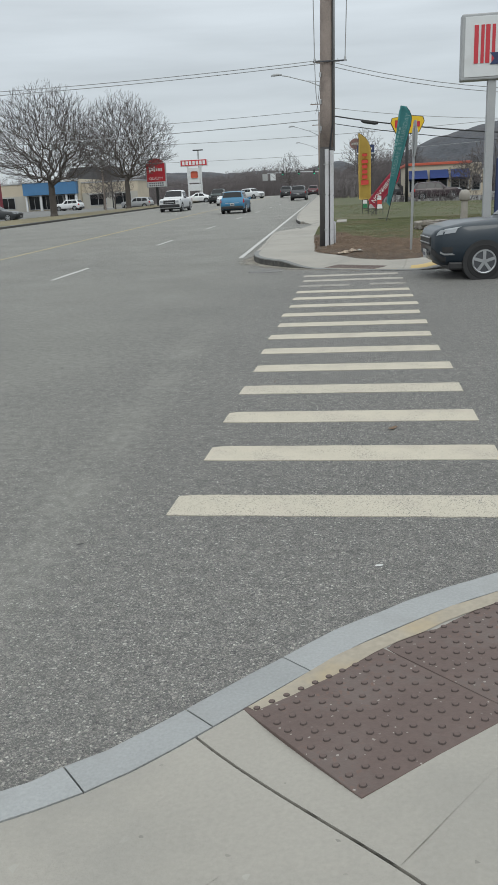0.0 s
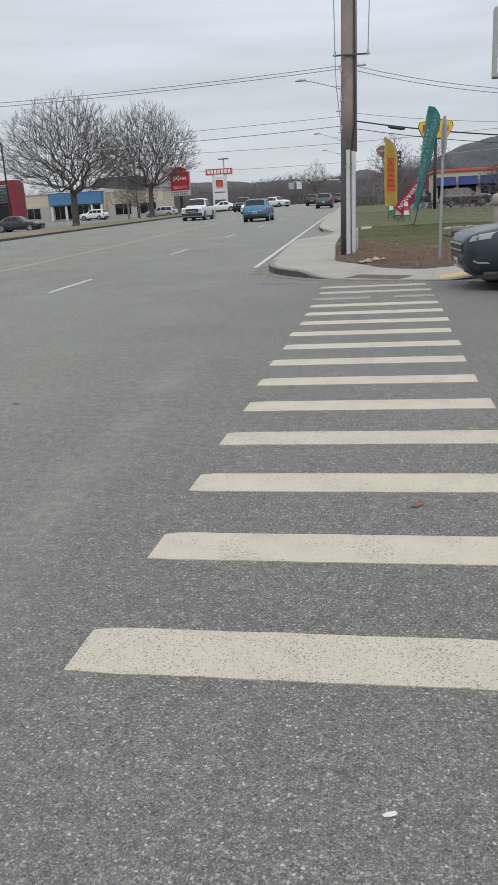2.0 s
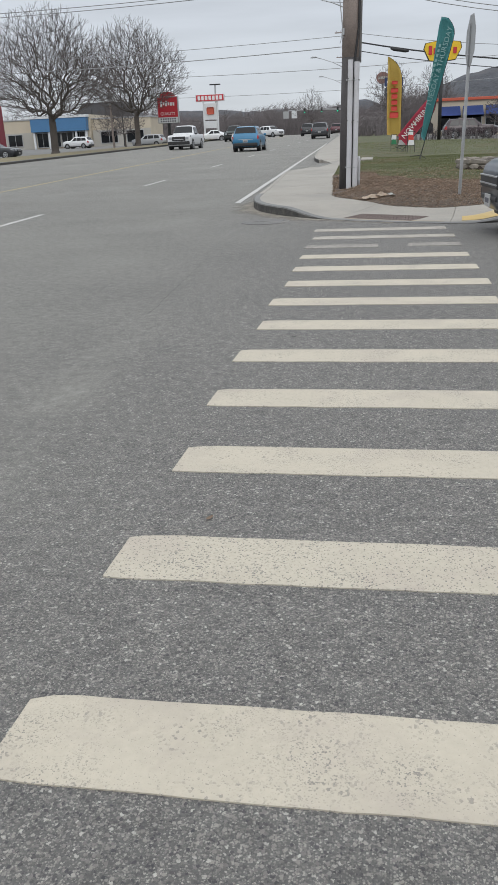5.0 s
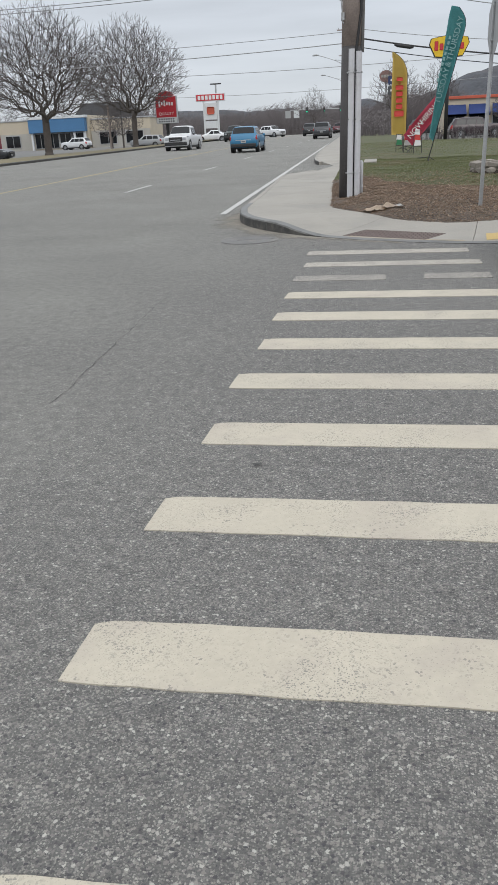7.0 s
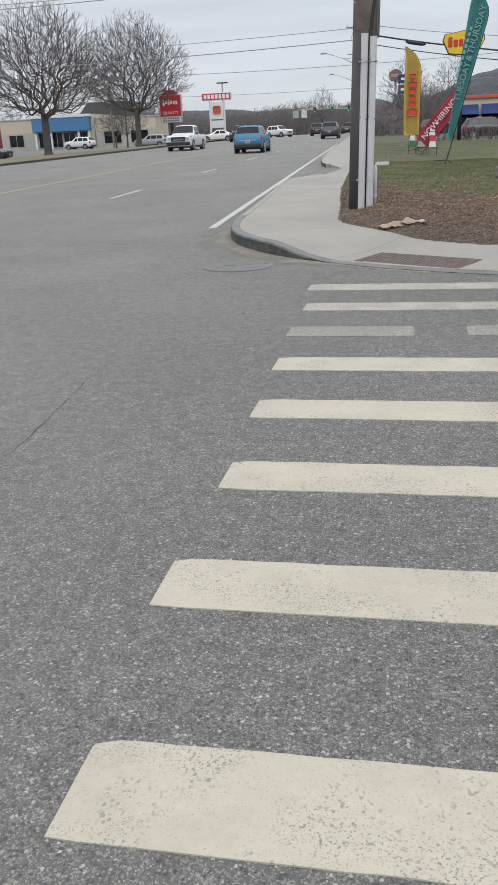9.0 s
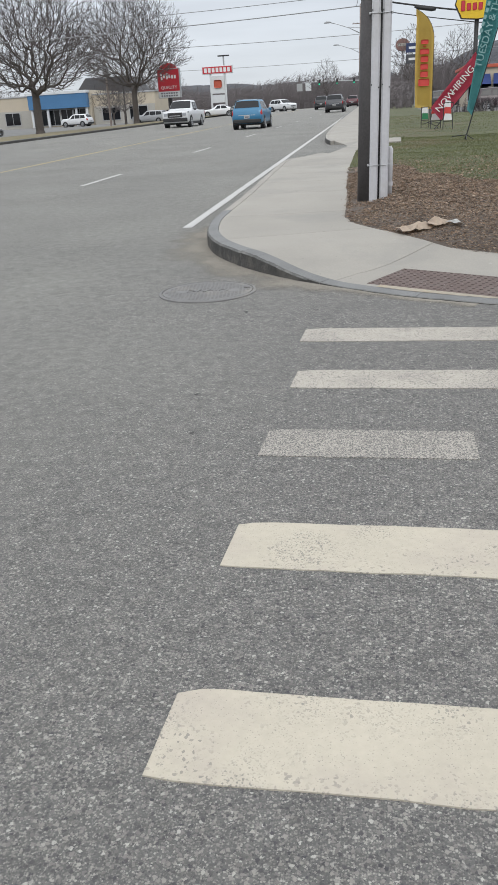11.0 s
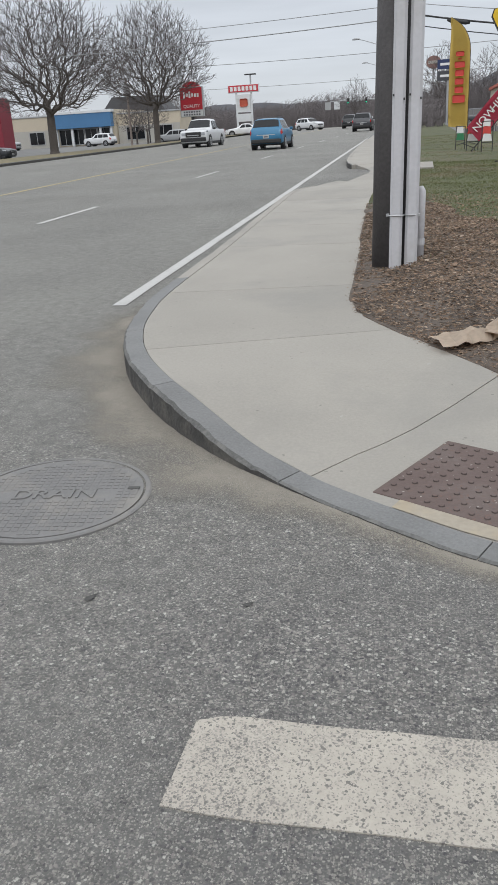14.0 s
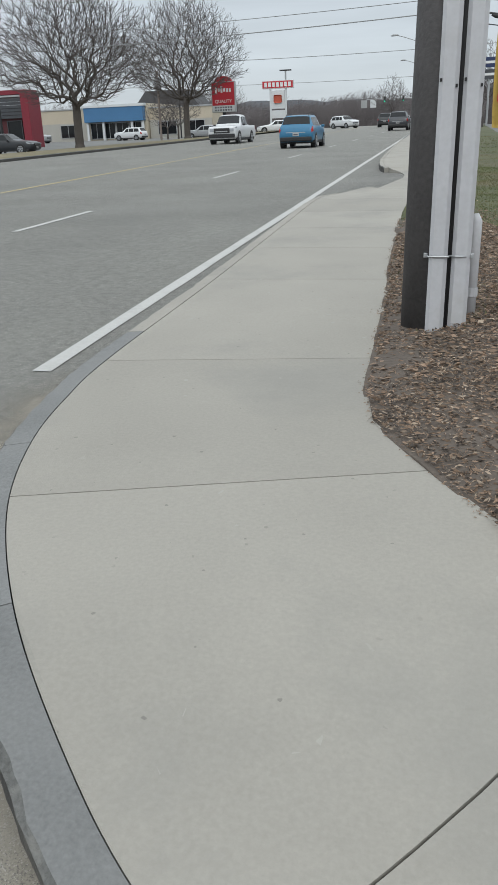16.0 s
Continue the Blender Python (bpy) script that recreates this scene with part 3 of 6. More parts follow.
for k in range(-1, len(joints)):
    cuts = []
    if k >= 0:
        cuts.append((joints[k][0] + joints[k][1] * 0.0035, joints[k][1]))
    if k + 1 < len(joints):
        cuts.append((joints[k + 1][0] - joints[k + 1][1] * 0.0035, -joints[k + 1][1]))
    near = k < 5
    bm = flat_poly(far_poly, cuts, (-1.7, 4.3, 13.3, 21, 0.3) if near else None, pave_z, 0.16)
    if bm.faces:
        part("pavement_slab", bm, concrete, pavement_far)

# the near corner, where the walk begins
near_line = spline([(-1.9, -40), (-1.75, -9), (-1.5, -5.5), (-1.1, -3.6), (-0.55, -2.68), (-0.1, -2.28), (0.14, -2.07), (0.35, -1.86), (0.56, -1.625), (0.76, -1.405), (0.95, -1.205), (1.15, -1.035), (1.34, -0.885), (1.55, -0.745), (1.9, -0.55), (2.6, -0.25), (4, 0.15), (14, 3.0)], 0.12)
near_inner = kerb("kerb_near_corner", near_line, 0.15, "blue-grey granite kerb flush with the ramp", 1.4, granite_pale, breaks=(-1.80, -1.49))
near_poly = offset(near_line, 0.154) + [Vector((14, -40, 0))]
pavement_near = tagged(new("pavement_near_corner"), "pale concrete pavement slabs at the start of the crossing", "pavement", kind="structure")
nu, nv = Vector((0.77, 0.64, 0)), Vector((0.64, -0.77, 0))
ju = Vector((0.69, 0.725, 0)).normalized()
nj = [Vector((0.53, -1.90, 0)) + ju * d for d in (-1.6, 0, 2.6)]
for k in range(-1, 3):
    cuts = []
    if k >= 0:
        cuts.append((nj[k] + ju * 0.005, ju))
    if k + 1 < 3:
        cuts.append((nj[k + 1] - ju * 0.005, -ju))
    bm = flat_poly(near_poly, cuts, (-1.7, 4.0, -5.2, 0.6, 0.3), pave_z, 0.16)
    part("pavement_slab", bm, concrete, pavement_near)


# tactile panels with truncated domes
def dome_into(bm, x=0.0, y=0.0, z=0.0):
    """A truncated dome; its flank is the second material, darkened for shade and grime."""
    prof = ((0.0128, 0.0), (0.0118, 0.0030), (0.0098, 0.0048), (0.0062, 0.0056))
    rings = [[bm.verts.new((x + r * math.cos(k * math.tau / 9), y + r * math.sin(k * math.tau / 9), z + h)) for k in range(9)] for r, h in prof]
    for i, (a, c) in enumerate(zip(rings, rings[1:])):
        for k in range(9):
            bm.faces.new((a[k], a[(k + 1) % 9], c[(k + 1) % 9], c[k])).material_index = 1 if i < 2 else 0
    bm.faces.new(rings[-1])
    return bm


dome_mesh = bpy.data.meshes.new("dome")
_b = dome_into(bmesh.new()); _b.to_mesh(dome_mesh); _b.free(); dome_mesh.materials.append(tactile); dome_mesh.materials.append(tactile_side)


def tactile_panels(a, u, v, count, singly, label):
    for k in range(count):
        o = Vector(a) + u * 0.633 * k
        c = o + u * 0.315 + v * 0.315
        z = pave_z(c.x, c.y) + (0.007 if singly or a[1] < 5 else 0.0)
        sl_u = (pave_z(*(c + u * 0.3).xy) - pave_z(*(c - u * 0.3).xy)) / 0.6
        sl_v = (pave_z(*(c + v * 0.3).xy) - pave_z(*(c - v * 0.3).xy)) / 0.6
        ex = Vector((u.x, u.y, sl_u)).normalized()
        ey = Vector((v.x, v.y, sl_v)).normalized()
        ez = ex.cross(ey)
        if ez.z < 0:
            ez = -ez
        m = Matrix((ex, ey, ez)).transposed().to_4x4()
        spare = max(pave_z(*(c + u * p + v * q).xy) - (pave_z(c.x, c.y) + sl_u * p + sl_v * q) for p in (-0.31, 0, 0.31) for q in (-0.31, 0, 0.31))
        if a[1] > 5:
            z += max(0, spare)
        m.translation = Vector((c.x, c.y, z))
        t = thing("tactile_panel", m, label, "tactile paving", "tactile panels")
        part("panel", boxed((0, 0, -0.006), (0.628, 0.628, 0.022), 0.003), tactile, t)
        spots = [((i - 4.5) * 0.0615, (j - 4.5) * 0.0615) for i in range(10) for j in range(10)]
        if singly:
            for x, y in spots:
                d = new("dome", dome_mesh)
                d.parent = t
                d.location = (x, y, 0.0045)
        else:
            bm = bmesh.new()
            for x, y in spots:
                dome_into(bm, x, y, 0.0045)
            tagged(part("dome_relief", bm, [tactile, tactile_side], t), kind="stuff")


tactile_panels((0.649, -1.732, 0), nu, nv, 2, True, "brick-red tactile warning panel speckled with grit, set in concrete")
tactile_panels((0.649 + 1.266 * nu.x, -1.732 + 1.266 * nu.y, 0), nu, nv, 1, False, "brick-red tactile warning panel speckled with grit, set in concrete")
tactile_panels((0.36, 14.42, 0), Vector((0.875, -0.484, 0)), Vector((0.484, 0.875, 0)), 2, False, "dull brown-red tactile warning panel in the far ramp")


def strip(name, line, w, lift, mat, label, category, parent=None, zf=ground_z, wob=0.0, thick=0.003):
    """A thin band of paint or filler with slightly uneven edges."""
    verts, faces = [], []
    a, b = offset(line, -w / 2), offset(line, w / 2)
    for p, q in zip(a, b):
        p = p + Vector((wob * noise.noise(p * 5), wob * noise.noise(p * 6), 0))
        q = q + Vector((wob * noise.noise(q * 5.5), wob * noise.noise(q * 4.7), 0))
        verts += [(p.x, p.y, zf(p.x, p.y) + lift), (q.x, q.y, zf(q.x, q.y) + lift)]
    for i in range(len(line) - 1):
        faces.append((2 * i, 2 * i + 1, 2 * i + 3, 2 * i + 2))
    ob = raw(name, verts, faces, mat, parent)
    return tagged(ob, label, category, kind="" if parent else "structure")


strip("ramp_grout", offset([q for q in near_line if -1.72 < q.y < -0.45], 0.193), 0.078, 0.004, grout,
      "sandy stained grout between kerb and tactile panel", "grout", zf=pave_z, wob=0.014)
strip("ramp_grout_far", offset(spline([(1.9, 13.48), (1.4, 13.66), (0.74, 13.95), (0.36, 14.19)], 0.1), 0.18), 0.09, 0.004, grout,
      "pale sandy grout along the far ramp", "grout", zf=pave_z, wob=0.015)


def painted_kerb():
    line = spline([(4.0, 14.26), (3.3, 13.75), (2.6, 13.42), (2.2, 13.42)], 0.1)
    strip("yellow_kerb_paint", offset(line, 0.5), 0.55, 0.006, paint_yellow, "faded yellow paint across the ramp wing", "road marking", zf=pave_z, wob=0.03)


painted_kerb()

# ---- road markings ----
crosswalk = tagged(new("crosswalk"), "cream ladder crosswalk bars, worn and speckled, one bar half gone", "crosswalk", kind="structure")


def bar(y, x0, x1, mat, w=0.312):
    """A thermoplastic bar with slightly ragged ends and edges."""
    bm = bmesh.new()
    n = max(6, int((x1 - x0) / 0.07))
    lo, hi = [], []
    for i in range(n + 1):
        x = x0 + (x1 - x0) * i / n
        j = noise.noise(Vector((x * 7, y * 3, 0))) * 0.007
        k = noise.noise(Vector((x * 6, y * 3 + 5, 2))) * 0.007
        tip = 0.024 if i == 0 else (0.005 if i in (1, n) else 0)
        lo.append((x, y + j + tip * 0.25)); hi.append((x + (0.012 if i == 0 else 0), y + w + k - tip))
    vs = [[bm.verts.new((x, yy, ground_z(x, yy) + 0.0045)) for x, yy in row] for row in (lo, hi)]
    for i in range(n):
        bm.faces.new((vs[0][i], vs[0][i + 1], vs[1][i + 1], vs[1][i]))
    e = [q for q in bm.edges if q.is_boundary]
    r = bmesh.ops.extrude_edge_only(bm, edges=e)
    for v in r["geom"]:
        if isinstance(v, bmesh.types.BMVert):
            v.co.z -= 0.006
    return part("crosswalk_bar", bm, mat, crosswalk)


for i in range(15):
    y = 0.9135 * i
    jig = (-0.012, 0.028, 0.012, 0.012, 0.03, 0.0, -0.012, 0.018, -0.01, 0.03, 0.015, 0.01, 0.0, 0.012, -0.035)[i]
    y += -0.028 if i == 0 else 0
    if i == 12:
        bar(y, 0.0, 0.94, paint_worn)
        bar(y + 0.02, 1.32, 1.98, paint_worn)
    elif i >= 13:
        bar(y, 0.02 + jig, 1.97 + jig, paint_mid)
    else:
        bar(y, 0.01 + jig, 1.93 + jig + 0.004 * i, paint_speckled if i in (0, 3) else paint_white)


def fog_x(y):
    return -2.03 - 0.024 * (y - 18)


def line_of(fx, y0, y1, st=2.0):
    n = max(1, int((y1 - y0) / st))
    return [Vector((fx(y0 + (y1 - y0) * k / n), y0 + (y1 - y0) * k / n, 0)) for k in range(n + 1)]


strip("edge_line", line_of(fog_x, 17.98, 190, 0.6), 0.125, 0.006, line_white, "white edge line beside the kerb", "road marking", wob=0.012)
strip("centre_line", line_of(lambda y: -10.35 - 0.030 * (y - 28), 17, 190, 1.0), 0.15, 0.006, line_yellow, "worn yellow centre line", "road marking", wob=0.02)
for k in range(13):
    y0 = 13.9 + 10.75 * k
    tagged(strip("lane_dash", line_of(lambda y: -5.93 - 0.008 * (y - 20), y0, y0 + 2.75, 0.4), 0.115, 0.006, line_white, "white lane dash", "road marking", wob=0.01), group="lane dashes")
crack = [Vector((-1.0 - 0.045 * (y - 7.2) + 0.03 * noise.noise(Vector((0, y * 2.4, 0))) + 0.02 * noise.noise(Vector((3, y * 7, 0))), y, 0)) for y in steps(7.0, 10.2, 44)]
strip("road_crack", crack, 0.0035, 0.003, crackmat, "thin meandering crack in the asphalt", "crack", wob=0.012)


def drain_cover():
    c = (-0.955, 14.30)
    t = thing("drain_cover", Matrix.Translation((*c, ground_z(*c))) @ pose(0, 0, 0, 0, 0, 8), "round cast-iron drain cover with waffle grip, flush in asphalt", "drain cover")
    bm = bmesh.new()
    bmesh.ops.create_cone(bm, cap_ends=True, segments=56, radius1=0.375, radius2=0.375, depth=0.04, matrix=Matrix.Translation((0, 0, -0.013)))
    part("cover", bm, iron, t)
    bm = bmesh.new()
    ring = []
    for r, z in ((0.385, -0.02), (0.385, 0.008), (0.402, 0.008), (0.41, 0.003), (0.41, -0.02)):
        ring.append([bm.verts.new((r * math.cos(k * math.tau / 56), r * math.sin(k * math.tau / 56), z)) for k in range(56)])
    for a, b in zip(ring, ring[1:]):
        for k in range(56):
            bm.faces.new((a[k], a[(k + 1) % 56], b[(k + 1) % 56], b[k]))
    part("frame_ring", bm, iron, t)
    bm = bmesh.new()
    for i in range(-11, 12):
        for j in range(-11, 12):
            x, y = i * 0.031, j * 0.031
            if math.hypot(x, y) < 0.345 and not (abs(y) < 0.06 and abs(x) < 0.27):
                box(bm, (x, y, 0.0075), (0.022, 0.022, 0.003))
    tagged(part("grip_studs", bm, iron, t), kind="stuff")
    text_mesh("DRAIN", 0.12, "lettering", iron, t, pose(0, 0, 0.0085), 0.004)
    bm = bmesh.new()
    box(bm, (0.33, 0.05, 0.009), (0.05, 0.025, 0.006), 0.002)
    part("pick_hole", bm, crackmat, t)


drain_cover()


# ---- lawn, mulch and verge ----
edge_pts = np.array([(p.x, p.y) for p in lawn_line])


def lawn_z(x, y):
    d = math.sqrt(((edge_pts - (x, y)) ** 2).sum(1).min())
    s = smooth01(0.0, 0.7, d)
    return pave_z(x, y) - 0.012 + 0.05 * s + 0.05 * s * smooth01(14.5, 19, y) + 0.03 * s * noise.noise(Vector((x * 0.8, y * 0.8, 0)))


lawn_poly = lawn_line + [Vector((-3.0, 130, 0)), Vector((2.4, 118, 0)), Vector((2.4, 60.2, 0)), Vector((60, 60.2, 0)), Vector((60, 38, 0))]
lawn = tagged(link("lawn", flat_poly(lawn_poly, (), (-1, 13, 14.5, 62, 0.8), lawn_z, 0.2), grassmat, smooth=True),
              "patchy olive and straw winter grass", "lawn", kind="structure")
i0 = min(range(len(lawn_line)), key=lambda i: (lawn_line[i] - Vector((6, 16.6, 0))).length)
i1 = min(range(len(lawn_line)), key=lambda i: (lawn_line[i] - Vector((-0.3, 24.5, 0))).length)
back = spline([(-0.2, 24.5), (0.4, 23.4), (1.0, 21.6), (1.9, 20.3), (3.0, 19.2), (5.0, 18.7), (7.5, 18.6)], 0.3)
back = [p + Vector((0.35 * noise.noise(p * 1.1), 0.5 * noise.noise(p * 0.9), 0)) for p in back]
mulch_poly = offset(lawn_line, -0.02)[i0:i1] + back
mulch = tagged(link("mulch_bed", flat_poly(mulch_poly, (), (-0.4, 7, 14.6, 26, 0.35), lambda x, y: lawn_z(x, y) + 0.012 + 0.012 * noise.noise(Vector((x * 5, y * 5, 0))), 0.15), soil, smooth=True),
               "brown bark mulch and soil strewn with dead leaves", "mulch bed", kind="structure")


def inside(poly, x, y):
    c, j = False, len(poly) - 1
    for i in range(len(poly)):
        a, b = poly[i], poly[j]
        if (a.y > y) != (b.y > y) and x < (b.x - a.x) * (y - a.y) / (b.y - a.y) + a.x:
            c = not c
        j = i
    return c


height_at = {}


def scatter(name, poly, n, x0, x1, y0, y1, size, mat, label, category, flat=True, keep=1.0, seed=3, slim=(0.3, 0.8), lift=0.008):
    rnd = random.Random(seed)
    verts, faces = [], []
    made = 0
    while made < n:
        x, y = rnd.uniform(x0, x1), rnd.uniform(y0, y1)
        made += 1
        inp = inside(poly, x, y)
        if not inp and rnd.random() > keep:
            continue
        if not inside(lawn_poly, x, y):
            continue
        key = (int(x * 20), int(y * 20))
        if key not in height_at:
            height_at[key] = lawn_z(x, y)
        z = height_at[key] + (0.012 + rnd.uniform(0, lift) if inp else 0.004)
        a, s = rnd.uniform(0, math.tau), size * rnd.uniform(0.5, 1.3)
        k = len(verts)
        if flat:
            ca, sa = math.cos(a) * s, math.sin(a) * s
            h = [rnd.uniform(0, 0.7) * s for _ in range(4)]
            w = rnd.uniform(*slim)
            verts += [(x - ca, y - sa, z + h[0]), (x + sa * w, y - ca * w, z + h[1]), (x + ca, y + sa, z + h[2]), (x - sa * w, y + ca * w, z + h[3])]
            faces += [(k, k + 1, k + 2), (k, k + 2, k + 3)]
        else:
            h = s * rnd.uniform(0.7, 1.4)
            lx, ly = math.cos(a) * s * 0.5, math.sin(a) * s * 0.5
            wd = 0.0045 + 0.00035 * max(0, y - 15)
            verts += [(x - wd * math.sin(a), y + wd * math.cos(a), z), (x + wd * math.sin(a), y - wd * math.cos(a), z), (x + lx, y + ly, z + h)]
            faces.append((k, k + 1, k + 2))
    ob = raw(name, verts, faces, mat)
    return tagged(ob, label, category, kind="stuff")


scatter("leaf_litter", mulch_poly, 62000, -0.3, 4.6, 14.5, 23, 0.009, leafmat, "brown shredded leaves scattered over the mulch", "leaf litter", keep=0.05, seed=5, slim=(0.3, 0.7))
scatter("mulch_shreds", mulch_poly, 88000, -0.3, 4.6, 14.5, 23, 0.016, leafmat, "thin brown shreds of bark mulch", "mulch", keep=0.04, seed=6, slim=(0.08, 0.22))
scatter("pale_mulch_shreds", mulch_poly, 40000, -0.3, 4.6, 14.5, 23, 0.014, chipmat, "pale thin shreds of bark mulch", "mulch", keep=0.05, seed=10, slim=(0.08, 0.25))
scatter("mulch_crumbs", mulch_poly, 36000, -0.3, 4.6, 14.5, 23, 0.013, mulch_dark, "dark crumbs of rotted mulch", "mulch", keep=0.02, seed=9, slim=(0.2, 0.6))
scatter("far_mulch_litter", mulch_poly, 16000, -0.4, 7, 17.5, 24.5, 0.020, leafmat, "brown dead leaves over the far mulch", "leaf litter", keep=0.7, seed=15)
scatter("pale_leaves", mulch_poly, 900, -0.4, 6, 14.5, 26, 0.024, chipmat, "pale bleached dead leaves on mulch and grass", "leaf litter", keep=0.3, seed=16, slim=(0.4, 0.7))
grass_poly_keep = [Vector((-0.6, 13, 0)), Vector((-0.6, 13.1, 0)), Vector((-0.5, 13, 0))]
scatter("grass_blades", grass_poly_keep, 90000, -0.5, 7, 18.4, 33, 0.014, blademat, "short thin winter grass blades", "grass", flat=False, keep=1.0, seed=7)
scatter("far_grass_blades", grass_poly_keep, 26000, -1, 14, 32, 58, 0.018, blademat, "short thin winter grass blades", "grass", flat=False, keep=1.0, seed=8)


def spill():
    """Mulch crumbs that have strayed over the pavement's edge, and grit swept along the kerb."""
    rnd = random.Random(77)
    verts, faces = [], []
    for k in range(2200):
        i = rnd.randrange(i0, i1)
        p = lawn_line[i].lerp(lawn_line[i + 1], rnd.random())
        q = p + Vector((-abs(rnd.gauss(0, 0.012 + 0.03 * max(0, noise.noise(p * 3)))), -abs(rnd.gauss(0, 0.012)), 0))
        s, a = rnd.uniform(0.003, 0.011), rnd.uniform(0, math.tau)
        z = pave_z(q.x, q.y) + 0.003
        n = len(verts)
        verts += [(q.x + s * math.cos(a), q.y + s * math.sin(a), z), (q.x + 0.4 * s * math.cos(a + 2), q.y + 0.4 * s * math.sin(a + 2), z + 0.003), (q.x + s * math.cos(a + 3.3), q.y + s * math.sin(a + 3.3), z)]
        faces.append((n, n + 1, n + 2))
    tagged(raw("mulch_spill", verts, faces, leafmat), "mulch crumbs strayed over the pavement edge", "mulch", kind="stuff")
    verts, faces = [], []
    j0 = min(range(len(far_line)), key=lambda i: (far_line[i] - Vector((0.5, 14.1, 0))).length)
    j1 = min(range(len(far_line)), key=lambda i: (far_line[i] - Vector((-1.9, 26, 0))).length)
    out = offset(far_line, -1.0)
    for k in range(30000):
        i = rnd.randrange(j0, j1)
        f = rnd.random()
        p, o = far_line[i].lerp(far_line[i + 1], f), out[i].lerp(out[i + 1], f)
        wide = (0.34 if p.y < 17.5 else 0.12) * (0.7 + 0.6 * noise.noise(p * 1.3))
        q = p.lerp(o, abs(rnd.gauss(0, max(0.05, wide))))
        s, a = rnd.uniform(0.0012, 0.0035), rnd.uniform(0, math.tau)
        z = ground_z(q.x, q.y) + 0.003
        n = len(verts)
        verts += [(q.x + s * math.cos(a), q.y + s * math.sin(a), z), (q.x + s * math.cos(a + 2.1), q.y + s * math.sin(a + 2.1), z), (q.x + s * math.cos(a + 4.2), q.y + s * math.sin(a + 4.2), z + 0.001)]
        faces.append((n, n + 1, n + 2))
    tagged(raw("gutter_grit", verts, faces, sandmat), "pale sandy grit swept along the kerb", "grit", kind="stuff")


spill()


def sand_film():
    """A film of swept sand against the kerb, thinning out raggedly into the road."""
    m = bpy.data.materials.new("swept_sand")
    m.use_nodes = True
    n, l = m.node_tree.nodes, m.node_tree.links
    b = n["Principled BSDF"]
    b.inputs["Roughness"].default_value = 0.95
    co, uv = n.new("ShaderNodeTexCoord"), n.new("ShaderNodeUVMap")
    n1, n2, n3 = (n.new("ShaderNodeTexNoise") for _ in range(3))
    for q, sc in ((n1, 2.6), (n2, 26.0), (n3, 190.0)):
        q.inputs["Scale"].default_value, q.inputs["Detail"].default_value = sc, 5
        l.new(co.outputs["Object"], q.inputs["Vector"])
    sep = n.new("ShaderNodeSeparateXYZ")
    l.new(uv.outputs["UV"], sep.inputs[0])

    def calc(op, p, q):
        o = n.new("ShaderNodeMath"); o.operation = op
        for k, v in ((0, p), (1, q)):
            if isinstance(v, float):
                o.inputs[k].default_value = v
            else:
                l.new(v, o.inputs[k])
        return o.outputs[0]
    edge = calc("ADD", calc("MULTIPLY", n1.outputs["Fac"], 0.9), calc("MULTIPLY", n3.outputs["Fac"], 0.75))
    mr = n.new("ShaderNodeMapRange")
    mr.inputs["From Min"].default_value, mr.inputs["From Max"].default_value = 0.0, 0.42
    mr.inputs["To Max"].default_value = 0.85
    l.new(calc("SUBTRACT", edge, calc("ADD", calc("MULTIPLY", sep.outputs["X"], 0.75), 0.30)), mr.inputs["Value"])
    cr = n.new("ShaderNodeValToRGB")
    cr.color_ramp.elements[0].color, cr.color_ramp.elements[1].color = (0.215, 0.195, 0.162, 1), (0.31, 0.284, 0.24, 1)
    l.new(n2.outputs["Fac"], cr.inputs["Fac"])
    l.new(cr.outputs["Color"], b.inputs["Base Color"])
    l.new(mr.outputs[0], b.inputs["Alpha"])
    j0 = min(range(len(far_line)), key=lambda i: (far_line[i] - Vector((1.2, 13.74, 0))).length)
    j1 = min(range(len(far_line)), key=lambda i: (far_line[i] - Vector((-1.95, 27, 0))).length)
    verts, faces, uvs = [], [], []
    cols = 6
    out = offset(far_line, -1.0)
    for i in range(j0, j1):
        far = far_line[i]
        wide = 0.22 + 0.42 * smooth01(14.0, 14.9, far.y) * (1 - smooth01(17.0, 18.6, far.y))
        for c in range(cols + 1):
            q = far.lerp(out[i], -0.02 + wide * c / cols)
            verts.append((q.x, q.y, ground_z(q.x, q.y) + 0.0022))
            uvs.append((c / cols, 0.0))
    for i in range(j1 - j0 - 1):
        for c in range(cols):
            k = i * (cols + 1) + c
            faces.append((k, k + 1, k + cols + 2, k + cols + 1))
    ob = raw("sand_drift", verts, faces, m)
    layer = ob.data.uv_layers.new(name="UVMap")
    for loop in ob.data.loops:
        layer.data[loop.index].uv = uvs[loop.vertex_index]
    tagged(ob, "thin tan film of swept sand beside the kerb", "sand", kind="stuff")


sand_film()
left_line = spline([(-20.9, 2), (-21.3, 30), (-21.6, 50), (-21.7, 70), (-21.8, 90), (-22.4, 130)], 2.0)[::-1]
kerb("kerb_left", left_line, 0.16, "weathered grey kerb along the opposite side", 3.0)
verge = sheet("verge", steps(-29.5, -21.75, 6), steps(2, 135, 30), lambda x, y: ground_z(x, y) + 0.16, vergemat, "dull grass verge with bare soil under the trees", "verge")

